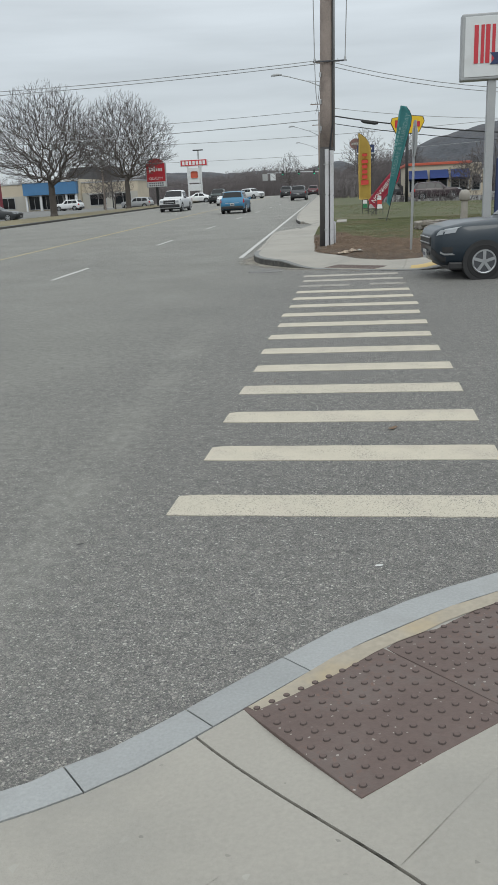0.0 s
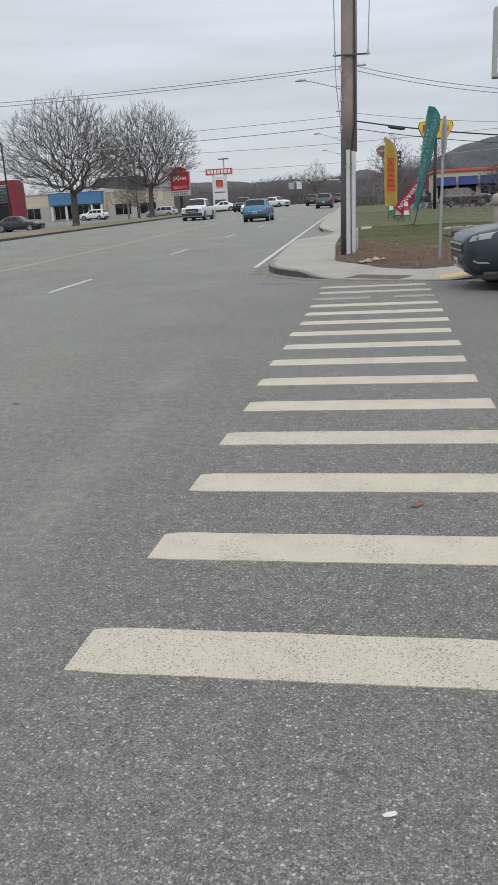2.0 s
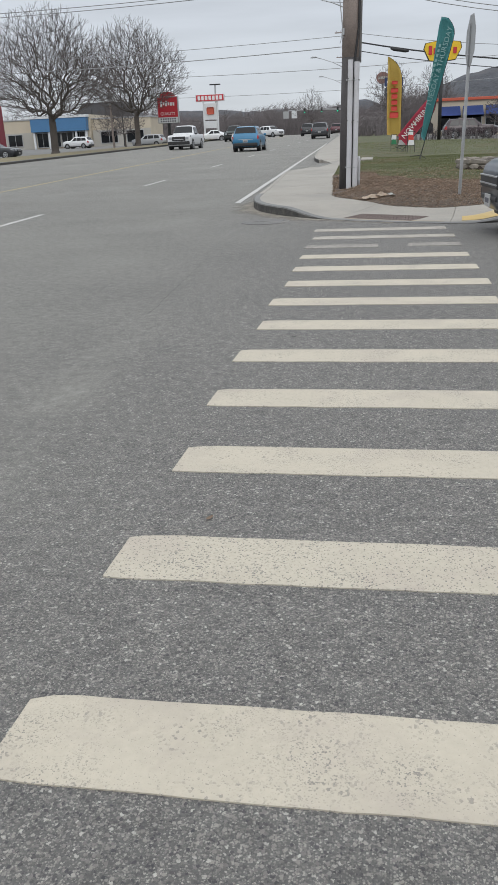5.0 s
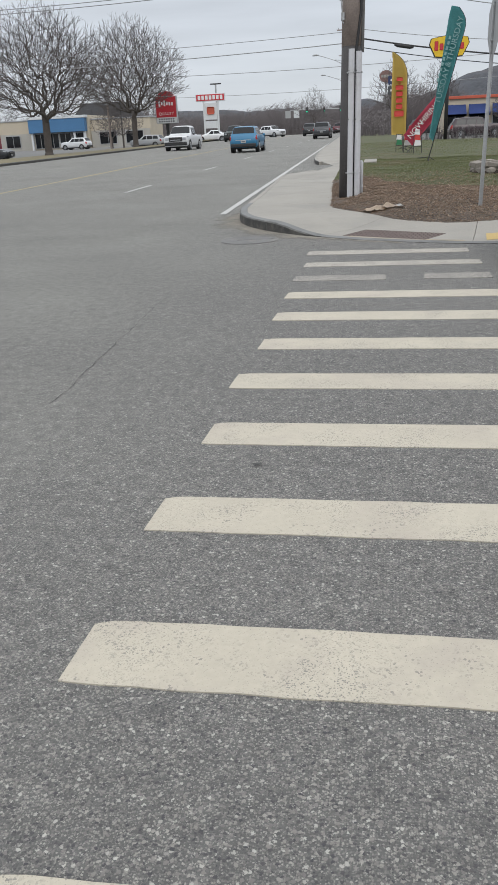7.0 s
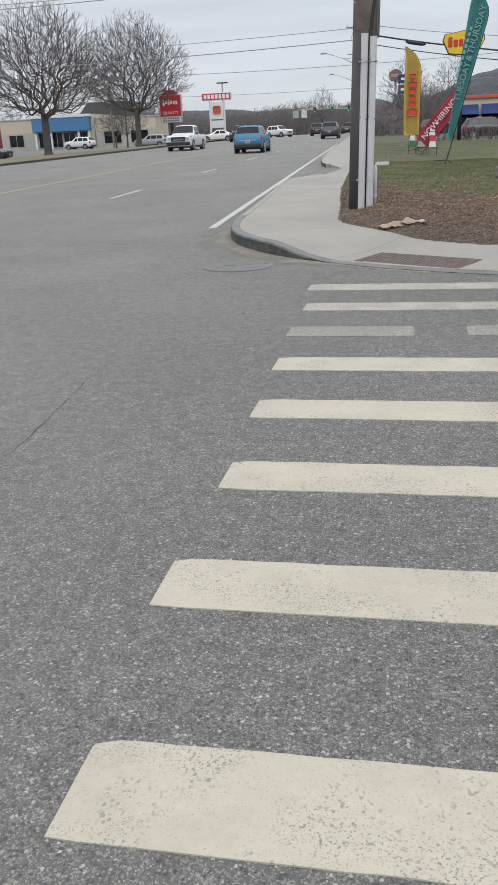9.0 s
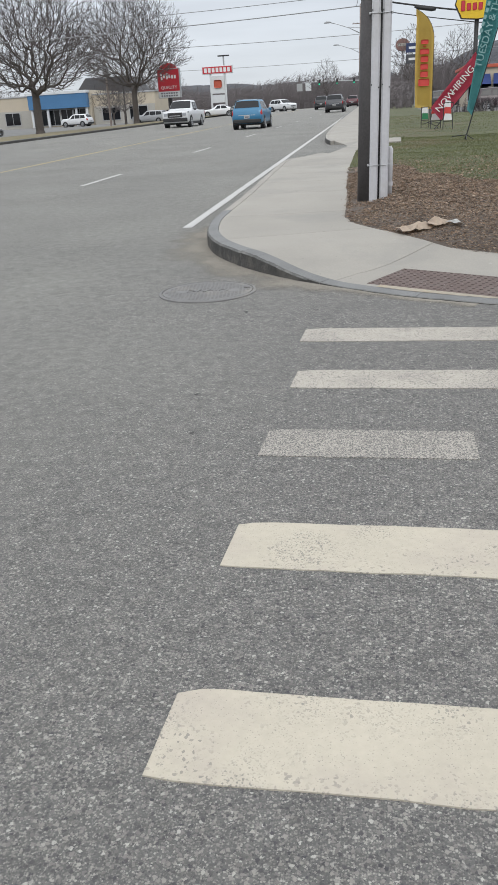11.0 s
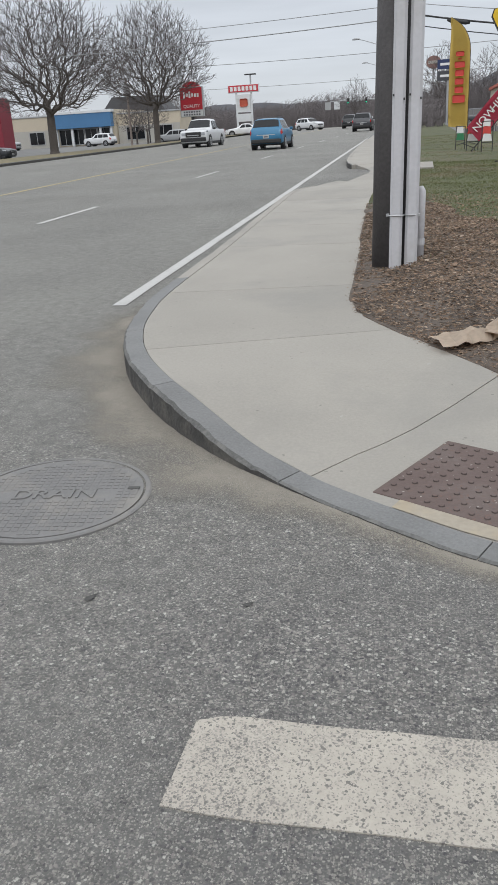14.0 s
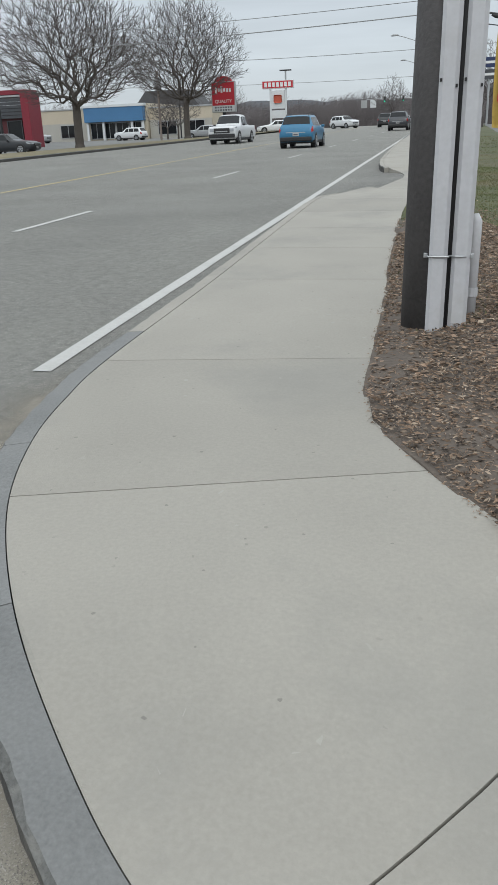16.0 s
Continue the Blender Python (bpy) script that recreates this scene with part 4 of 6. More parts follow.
# ---- utility poles, lamps and wires ----
def utility_pole():
    x, y = 0.332, 18.68
    z = lawn_z(x, y)
    t = thing("utility_pole", Matrix.Translation((x, y, z)) @ pose(0, 0, 0, 0, 0.75, 0), "weathered wooden utility pole with grey cable guards strapped to its foot", "utility pole")
    bm = bmesh.new()
    tube(bm, [(-0.03 + 0.003 * k, 0, 2.55 + 0.95 * k) for k in range(11)], [0.184 - 0.0042 * k for k in range(11)], 20)
    part("shaft", bm, polewood, t, smooth=True)
    part("foot", tube(bmesh.new(), [(-0.05, 0, -0.2), (-0.045, 0, 1.2), (-0.03, 0, 2.56)], [0.184, 0.183, 0.182], 24), tarwood, t, "tar-black lower shaft", smooth=True)

    def guard(px, py, h, r):
        bm = bmesh.new()
        out = [(-r, 0.03), (-r, -r * 0.55), (-r * 0.6, -r), (r * 0.6, -r), (r, -r * 0.55), (r, 0.03)]
        rows = [[bm.verts.new((px + a, py + b, q)) for a, b in out] for q in (-0.1, h)]
        for i in range(len(out)):
            j = (i + 1) % len(out)
            bm.faces.new((rows[0][i], rows[0][j], rows[1][j], rows[1][i]))
        bm.faces.new(rows[1])
        part("cable_guard", bm, pvc, t, "pale grey plastic U-guard")
        for q in (0.95, 1.75):
            part("bolt", boxed((px - r * 0.8, py - r * 0.9, q + 0.4), (0.012, 0.014, 0.018), 0.003), trim_black, t)
            part("bolt", boxed((px + r * 0.8, py - r * 0.9, q + 0.37), (0.012, 0.014, 0.018), 0.003), trim_black, t)
    guard(-0.026, -0.185, 2.5, 0.052)
    guard(0.102, -0.165, 2.46, 0.053)
    part("cable", tube(bmesh.new(), [(0.036, -0.165, -0.1), (0.040, -0.165, 2.4), (0.125, -0.135, 3.1), (0.135, -0.11, 9)], [0.03, 0.03, 0.02, 0.02], 8), blackmat, t, "black cable between the guards", smooth=True)
    part("riser_pipe", tube(bmesh.new(), [(0.155, -0.06, 2.45), (0.165, -0.05, 9.6)], 0.032, 10), steel, t, "grey steel riser pipe", smooth=True)
    for q in (0.43, 2.12):
        bm = bmesh.new()
        tube(bm, [(-0.105, -0.17, q), (-0.09, -0.205, q), (-0.082, -0.243, q), (0.0, -0.243, q), (0.030, -0.243, q), (0.036, -0.20, q), (0.046, -0.205, q), (0.07, -0.222, q), (0.100, -0.226, q), (0.13, -0.215, q), (0.15, -0.18, q), (0.16, -0.12, q)], 0.006, 6)
        part("strap", bm, steel, t, "metal strap")
        for sx in (-0.098, 0.16):
            part("strap_bolt", boxed((sx, -0.19, q), (0.022, 0.03, 0.026), 0.004), steel, t)
    part("stub_pipe", tube(bmesh.new(), [(0.174, 0.02, -0.1), (0.174, 0.02, 0.60), (0.168, 0.02, 0.64)], [0.036, 0.036, 0.02], 12), pvc, t, "short white plastic stub pipe", smooth=True)
    part("stub_collar", tube(bmesh.new(), [(0.174, 0.02, 0.16), (0.174, 0.02, 0.21)], 0.041, 12), pvc, t)
    part("bracket_arm", boxed((0.06, -0.2, 4.62), (0.86, 0.05, 0.035), 0.006), dark_panel, t, "short dark standoff arm")
    for sx in (-0.33, 0.45):
        part("insulator", tube(bmesh.new(), [(sx, -0.2, 4.6), (sx, -0.2, 4.72)], [0.035, 0.02], 8), frame_grey, t)
    for k in range(3):
        part("service_clamp", boxed((-0.19, -0.12, 3.02 + 0.65 * k), (0.06, 0.05, 0.12), 0.008), steel, t)
    bm = bmesh.new()
    tube(bm, [(-0.33, -0.2, 4.7), (-0.36, -0.21, 6.5), (-0.47, -0.25, 9.6)], 0.012, 5)
    part("drop_wire", bm, wiremat, t)
    bm = bmesh.new()
    tube(bm, [(0.45, -0.2, 4.7), (0.50, -0.22, 6.6), (0.62, -0.25, 9.6)], 0.012, 5)
    part("drop_wire", bm, wiremat, t)
    bm = bmesh.new()
    tube(bm, [(-0.33, -0.2, 4.62), (-0.30, -0.22, 3.9), (-0.2, -0.22, 3.1), (-0.21, -0.22, 2.95), (-0.17, -0.2, 2.9)], 0.010, 5)
    part("drop_wire", bm, wiremat, t)


utility_pole()


def lamp_pole(x, y, tip, h, label):
    """A wooden pole with a cobra-head lamp on a long upswept arm."""
    z = ground_z(x, y) + 0.1
    t = thing("street_lamp", Matrix.Translation((x, y, z)), label, "street lamp", "lamps along the road")
    part("pole", tube(bmesh.new(), [(0, 0, -0.2), (0, 0, 12.6 - 0.02 * y)], [0.17, 0.12], 10), polewood, t, smooth=True)
    dx = tip - x
    bm = bmesh.new()
    tube(bm, [(0, 0, h - 1.3), (dx * 0.35, 0, h - 0.65), (dx * 0.75, 0, h - 0.15), (dx * 0.93, 0, h)], 0.045, 6)
    tube(bm, [(0, 0, h - 0.75), (dx * 0.4, 0, h - 0.58)], 0.03, 6)
    part("arm", bm, steel, t, smooth=True)
    bm = bmesh.new()
    tube(bm, [(dx * 0.86, 0, h), (dx * 0.93, 0, h + 0.03), (dx * 1.02, 0, h + 0.02), (dx * 1.08, 0, h - 0.03)], [0.05, 0.10, 0.11, 0.04], 8)
    part("lamp_head", bm, frame_grey, t, smooth=True)
    part("crossarm", boxed((0, 0.1, 11.4), (2.2, 0.1, 0.12), 0.01), polewood, t)
    for sx in (-0.9, -0.4, 0.5, 0.95):
        part("insulator", tube(bmesh.new(), [(sx, 0.1, 11.45), (sx, 0.1, 11.62)], [0.05, 0.03], 6), frame_grey, t)


lamp_pole(-1.15, 69, -5.5, 10.6, "tall wooden pole carrying a cobra-head street lamp")
lamp_pole(-3.3, 106, -7.0, 8.9, "distant wooden pole with a cobra-head street lamp")
lamp_pole(-4.9, 143, -8.6, 8.7, "distant wooden pole with a cobra-head street lamp")


def wire(points, sag, r, label, name="overhead_wire", mat=None):
    bm = bmesh.new()
    a, b = Vector(points[0]), Vector(points[1])
    n = 20
    tube(bm, [a.lerp(b, k / n) - Vector((0, 0, sag * 4 * (k / n) * (1 - k / n))) for k in range(n + 1)], r, 5)
    return tagged(link(name, bm, mat or wiremat, smooth=True), label, "wire", "overhead wires")


# wires that cross the road at the second pole
wire(((-1.2, 69, 12.2), (-75, 75, 13.6)), 1.0, 0.03, "dark overhead wire slung across the road")
wire(((-1.2, 69.2, 12.0), (-75, 75.2, 13.2)), 1.0, 0.03, "dark overhead wire slung across the road")
wire(((-1.1, 69, 8.35), (-75, 72, 9.6)), 0.9, 0.022, "dark overhead wire slung across the road")
wire(((-1.1, 69, 7.6), (-75, 72, 8.8)), 1.0, 0.032, "dark overhead wire slung across the road")
wire(((-1.1, 69, 12.1), (44, 66, 11.2)), 3.2, 0.03, "dark overhead wire running off to the lots")
wire(((-1.1, 69.2, 11.8), (44, 66.2, 10.9)), 3.2, 0.03, "dark overhead wire running off to the lots")
wire(((-1.1, 69, 8.5), (44, 66, 8.2)), 1.9, 0.022, "dark overhead wire running off to the lots")
wire(((-1.1, 69, 7.9), (44, 66, 6.4)), 2.0, 0.055, "thick black bundled cable running off to the lots", mat=blackmat)
wire(((-1.1, 69, 7.3), (44, 66, 5.8)), 2.0, 0.03, "thick black bundled cable running off to the lots", mat=blackmat)
wire(((-1.6, 69, 11.6), (-3.8, 106, 11.3)), 0.8, 0.025, "overhead wire strung between the poles")
wire(((-0.9, 69, 11.6), (-3.0, 106, 11.3)), 0.8, 0.025, "overhead wire strung between the poles")
wire(((-1.2, 69, 7.8), (-3.3, 106, 7.6)), 0.9, 0.035, "overhead wire strung between the poles")
wire(((-60, 118, 10.5), (30, 112, 10.2)), 1.2, 0.035, "far overhead wire crossing the road")
wire(((-60, 150, 9.0), (30, 148, 9.2)), 1.0, 0.035, "far overhead wire crossing the road")
bm = bmesh.new()
tube(bm, [(1.7, 68.8, 7.26), (1.95, 68.8, 7.19), (2.85, 68.75, 7.02), (3.1, 68.74, 6.98)], [0.06, 0.13, 0.13, 0.06], 8)
tagged(link("splice_case", bm, blackmat, smooth=True), "black splice case hung on the bundled cable", "splice case")


# ---- signs and flags on the lawn ----
def feather_flag(x, y, base_z, height, lean, width, mat, label, seed, print_fn, turn=0.0, taper=False, bend=0.72):
    """A cloth blade on a bowed pole over a crossed wire foot."""
    t = thing("feather_flag", Matrix.Translation((x, y, base_z)) @ pose(0, 0, 0, 0, lean, turn), label, "feather flag", "feather flags on the lawn")
    n = 26
    bow = []
    for k in range(n + 1):
        s = k / n
        zz = height * s
        xx = 0.0 if s < bend else -width * (0.95 if bend < 0.8 else 0.6) * ((s - bend) / (1 - bend)) ** 2.2
        bow.append(Vector((xx, 0.0, zz if s < 0.9 else height * (0.9 + (s - 0.9) * 0.75))))
    part("pole", tube(bmesh.new(), bow, [0.018 - 0.011 * k / n for k in range(n + 1)], 6), trim_black, t, smooth=True)
    bm = bmesh.new()
    rows = []
    lo = 0.13
    for k in range(n + 1):
        s = lo + (1 - lo) * k / n
        i = min(n - 1, int(s * n)); f = s * n - i
        p = bow[i].lerp(bow[i + 1], f)
        full = width * (0.18 + 0.9 * s if taper else 0.93 + 0.07 * math.sin(s * 3))
        left = -full if s < 0.9 else -width * 1.0
        if k == 0:
            p = p + Vector((0, 0, 0.0))
        row = []
        for j in range(7):
            u = j / 6
            xx = p.x + (min(left, p.x - 0.004) - p.x) * u
            drop = 0.10 * height * u * (1 - k / n) * 0.25
            wave = 0.05 * math.sin(s * 9 + u * 4 + seed) * u
            row.append(bm.verts.new((xx, wave, p.z + drop)))
        rows.append(row)
    for a, b in zip(rows, rows[1:]):
        for j in range(6):
            bm.faces.new((a[j], a[j + 1], b[j + 1], b[j]))
    bmesh.ops.solidify(bm, geom=bm.faces[:], thickness=0.004)
    cloth = part("cloth", bm, mat, t, smooth=True)
    print_fn(t, width, height)
    bm = bmesh.new()
    for sx in (-1, 1):
        tube(bm, [(sx * 0.35, 0, 0.01), (0, 0, 0.12), (0, sx * 0.35, 0.01)], 0.012, 5)
    part("ground_stake", bm, trim_black, t)
    return t


def yellow_print(t, w, h):
    z = h * 0.33
    for wide, tall in ((0.60, 0.30), (0.42, 0.25), (0.42, 0.25), (0.42, 0.25), (0.50, 0.24), (0.16, 0.08), (0.40, 0.20)):
        part("print_bar", boxed((-w * 0.50, -0.055, z + tall / 2), (w * wide, 0.008, tall - 0.05), 0.035), red_print, t, "red printed block")
        z += tall + 0.02


def teal_print(t, w, h):
    up = Euler((radians(90), radians(-90), 0)).to_matrix().to_4x4()
    for word, dz in (("TUESDAY", -0.68), ("&", -0.06), ("THURSDAY", 0.66)):
        text_mesh(word, 0.24, "lettering", pale_teal_print, t, Matrix.Translation((-w * 0.36, -0.06, h * 0.64 + dz)) @ up, 0.003)
    for k in range(9):
        part("print_bar", boxed((-w * 0.66, -0.058, h * 0.52 + k * 0.15), (0.07, 0.006, 0.10), 0.01), pale_teal_print, t, "pale printed block")


def red_flag_print(t, w, h):
    for word, dz in (("NOW", -0.5), ("HIRING", 0.32)):
        text_mesh(word, 0.30, "lettering", white_print, t, Matrix.Translation((-w * 0.56, -0.06, h * 0.52 + dz)) @ Euler((radians(90), radians(-90), 0)).to_matrix().to_4x4(), 0.003)


feather_flag(2.0, 43.0, lawn_z(2.0, 43), 4.25, 0.0, 0.70, yellow_cloth, "yellow feather flag with red printing on the lawn", 0.4, yellow_print)
feather_flag(2.36, 30.5, lawn_z(2.36, 30.5), 4.5, 14.5, 0.57, teal_cloth, "tall teal feather flag with pale printing, leaning", 1.7, teal_print, taper=True, bend=0.85)
feather_flag(1.9, 38.0, lawn_z(1.9, 38), 2.65, 41, 0.58, red_cloth, "red hiring feather flag blown far over", 2.6, red_flag_print, taper=False)


def yard_sign(x, y, h, w, mats, label):
    t = thing("yard_sign", Matrix.Translation((x, y, lawn_z(x, y))), label, "yard sign", "yard signs")
    bm = bmesh.new()
    for sx in (-1, 1):
        tube(bm, [(sx * w * 0.45, 0, -0.05), (sx * w * 0.45, 0, h + 0.1)], 0.014, 5)
    tube(bm, [(-w * 0.45, 0, h + 0.1), (w * 0.45, 0, h + 0.1)], 0.014, 5)
    tube(bm, [(-w * 0.45, 0, 0.25), (w * 0.45, 0, 0.25)], 0.012, 5)
    part("wire_stand", bm, trim_black, t)
    for k, mm in enumerate(mats):
        bm = plate(bmesh.new(), [(-w * 0.42, 0.28 + 0.2 * k), (w * (0.38 - 0.08 * k), 0.28 + 0.2 * k), (w * (0.3 - 0.05 * k), 0.47 + 0.2 * k), (-w * 0.3, 0.5 + 0.2 * k)], 0.012)
        part("panel", bm, mm, t)


yard_sign(1.95, 38.4, 0.6, 0.38, [white_print, red_print], "small crumpled red and white sign on a wire stand")
yard_sign(2.3, 37.2, 0.72, 0.34, [white_print, red_print, white_print], "small red and white sign on a wire stand")
yard_sign(1.62, 39.2, 0.58, 0.3, [green_print, white_print], "small green and white sign on a wire stand")


def road_sign():
    x, y = 2.40, 16.0
    t = thing("stop_sign", Matrix.Translation((x, y, lawn_z(x, y))) @ pose(0, 0, 0, 0, 1.0, 0), "octagonal sign with bare grey back on a thin steel post", "road sign")
    bm = bmesh.new()
    for sx in (-0.028, 0.02):
        box(bm, (sx, 0.0, 1.35), (0.007, 0.03, 2.9), 0.001)
    box(bm, (-0.004, 0.016, 1.35), (0.05, 0.006, 2.9), 0.001)
    part("post", bm, steel, t)
    bm = bmesh.new()
    r = 0.40
    plate(bm, [(r * 1.082 * math.cos(radians(22.5 + 45 * k)), 2.52 + r * 1.082 * math.sin(radians(22.5 + 45 * k))) for k in range(8)], 0.004, pose(0.0, -0.03, 0) @ pose(0, 0, 0, 0, 0, -85))
    part("octagon", bm, signback, t, "grey aluminium octagon")
    for q in (2.3, 2.75):
        part("bolt", tube(bmesh.new(), [(-0.04, -0.03, q), (0.05, -0.03, q)], 0.008, 6), steel, t)


road_sign()


def pole_sign_right():
    """The tall cabinet sign on two posts with a stone-edged bed."""
    x, y = 5.44, 24.5
    z = lawn_z(x, y)
    t = thing("pylon_sign", Matrix.Translation((x, y, z)), "tall white cabinet sign with red and navy shapes on pale posts", "pylon sign")
    part("cabinet", boxed((1.15, 0, 5.45), (4.3, 0.45, 1.92), 0.04), frame_grey, t, "grey metal cabinet")
    part("face", boxed((1.15, -0.235, 5.45), (4.1, 0.02, 1.74), 0.01), sign_white, t, "white face")
    for k, (px, w) in enumerate([(-0.55, 0.13), (-0.36, 0.10), (-0.20, 0.13), (-0.02, 0.10)]):
        bm = plate(bmesh.new(), [(-w / 2, -0.55), (w / 2, -0.55), (w / 2 + 0.0, 0.55), (-w / 2, 0.55)], 0.015, pose(px, -0.255, 5.52, 0, 0, 0))
        part("face_stroke", bm, sign_red, t, "red painted stroke")
    bm = plate(bmesh.new(), [(0, 0), (0.5, 0), (2.2, 0), (2.2, 0.34), (0, 0.34), (0.14, 0.17)], 0.012, pose(-0.12, -0.262, 4.92))
    part("face_ribbon", bm, sign_blue, t, "navy ribbon shape")
    for px in (0.0, 2.4):
        part("post", boxed((px, 0, 2.2), (0.26, 0.26, 4.8), 0.012), frame_grey, t, "pale square post")
    part("lower_panel", boxed((1.2, 0, 1.25), (1.9, 0.16, 1.75), 0.02), sign_blue, t, "navy lower panel")
    bm = tube(bmesh.new(), [(0.48 + 0.12 * math.cos(k * math.tau / 16), -0.09, 1.2 + 0.22 * math.sin(k * math.tau / 16)) for k in range(17)], 0.018, 6)
    part("panel_ring", bm, white_print, t)
    bed = thing("planter_bed", Matrix.Translation((4.9, 23.9, lawn_z(4.9, 23.9))), "raised bed edged with rough stacked field stones", "planter bed")
    bm = bmesh.new()
    bmesh.ops.create_icosphere(bm, subdivisions=3, radius=1)
    for v in bm.verts:
        v.co = Vector((v.co.x * 1.9, v.co.y * 1.3, max(-0.05, v.co.z * 0.28) + 0.03 * noise.noise(v.co * 4)))
    part("mulch", bm, mulch_dark, bed)
    rnd = random.Random(11)
    for k in range(44):
        a = math.tau * (k % 22) / 22 + 0.1 * (k // 22)
        bm = bmesh.new()
        bmesh.ops.create_cube(bm, size=1)
        s = (rnd.uniform(0.34, 0.6), rnd.uniform(0.2, 0.3), rnd.uniform(0.09, 0.15))
        bmesh.ops.bevel(bm, geom=bm.edges[:], offset=0.12, segments=1, affect="EDGES")
        for v in bm.verts:
            v.co = Vector((v.co.x * s[0], v.co.y * s[1], v.co.z * s[2])) + Vector((0, 0, 0.02 * rnd.uniform(-1, 1)))
        bmesh.ops.transform(bm, verts=bm.verts[:], matrix=pose(1.75 * math.cos(a), 1.2 * math.sin(a), 0.05 + 0.12 * (k // 22), rnd.uniform(-6, 6), rnd.uniform(-6, 6), math.degrees(a) + 90 + rnd.uniform(-12, 12)))
        part("stone", bm, stone_mat, bed)
    p = thing("wooden_post", Matrix.Translation((4.52, 23.0, lawn_z(4.52, 23.0))), "stubby weathered post with a rounded cap beside the bed", "post")
    part("post", tube(bmesh.new(), [(0, 0, -0.1), (0, 0, 0.9)], [0.12, 0.105], 10), wood_grey, p)
    bm = bmesh.new()
    tube(bm, [(0, 0, 0.86), (0, 0, 0.9), (0, 0, 1.08), (0, 0, 1.18), (0, 0, 1.2)], [0.13, 0.17, 0.17, 0.12, 0.03], 12)
    part("cap", bm, wood_grey, p, smooth=True)


pole_sign_right()


def cardboard():
    rnd = random.Random(4)
    for k, (x, y, s, a, lab) in enumerate([(0.81, 16.12, 0.20, 20, "torn flattened cardboard lying on the mulch"), (1.00, 16.22, 0.15, 65, "torn flattened cardboard lying on the mulch"),
                                           (1.18, 16.14, 0.09, 120, "scrap of dirty white paper on the mulch")]):
        bm = bmesh.new()
        cuts = 9
        cols = []
        for i in range(cuts + 1):
            u = i / cuts
            wob = 0.10 * s * noise.noise(Vector((u * 4, k * 7, 1)))
            fold = (0.05 + 0.45 * s * max(0.0, 1 - abs(u - 0.55) * 3.0))
            lo, hi = -0.55 * s + wob + 0.35 * s * (0.5 - u if k else u * u), 0.6 * s + 0.2 * s * noise.noise(Vector((u * 5, k * 3, 4)))
            crumple = 0.25 * s
            cols.append([bm.verts.new((s * (2 * u - 1), lo + (hi - lo) * j / 3, 0.012 + (fold * 0.55 if j in (1, 2) else 0.012 + 0.2 * fold * (j / 3))
                                       + crumple * max(0, noise.noise(Vector((u * 6, j * 1.9, k * 5 + 0.5)))))) for j in range(4)])
        for p, q in zip(cols, cols[1:]):
            for j in range(3):
                bm.faces.new((p[j], q[j], q[j + 1], p[j + 1]))
        bmesh.ops.solidify(bm, geom=bm.faces[:], thickness=0.006)
        ob = link("cardboard_scrap", bm, cardboard_mat if k < 2 else litter_white)
        ob.matrix_world = Matrix.Translation((x, y, lawn_z(x, y) + 0.012)) @ pose(0, 0, 0, 0, 0, a)
        tagged(ob, lab, "litter", "litter on the mulch")
    bits = [(1.15, -0.62, 0.022, 25, litter_white, "thin white paper scrap on the asphalt"), (1.31, 1.62, 0.05, 40, leafmat, "curled brown leaf on the asphalt"), (2.78, 13.05, 0.09, 0, litter_white, "white litter by the kerb"),
            (0.30, 3.2, 0.025, 70, leafmat, "dark crumb on the asphalt"), (-0.45, 11.75, 0.02, 30, crackmat, "dark pebble on the asphalt"), (-0.35, 11.2, 0.022, 80, crackmat, "dark pebble on the asphalt"),
            (0.02, 13.6, 0.022, 15, crackmat, "dark leaf scrap on the asphalt"), (-0.5, 13.58, 0.03, 55, crackmat, "dark pebble on the asphalt"),
            (0.35, 6.145, 0.03, 0, crackmat, "dark wet smudge of leaf on the asphalt"), (-2.04, 4.0, 0.035, 20, crackmat, "dark scrap on the asphalt"), (-0.36, -0.43, 0.02, 40, crackmat, "dark pebble on the asphalt")]
    for x, y, s, a, mm, lab in bits:
        bm = bmesh.new()
        n = 7
        rim = [bm.verts.new((s * (1 + 0.4 * rnd.uniform(-1, 1)) * math.cos(i * math.tau / n), 0.4 * s * math.sin(i * math.tau / n), 0.003 + 0.3 * s * rnd.random())) for i in range(n)]
        bm.faces.new(rim)
        bmesh.ops.solidify(bm, geom=bm.faces[:], thickness=0.004)
        ob = link("litter_scrap", bm, mm)
        ob.matrix_world = Matrix.Translation((x, y, ground_z(x, y) + 0.003)) @ pose(0, 0, 0, 0, 0, a)
        tagged(ob, lab, "litter", "scraps on the road")
    pad = tagged(link("concrete_pad", boxed((0, 0, 0), (0.42, 2.6, 0.05), 0.01), concrete), "pale concrete pad set in the lawn behind the pole", "pad")
    pad.matrix_world = Matrix.Translation((0.52, 31.6, lawn_z(0.5, 31.6) + 0.012))


cardboard()


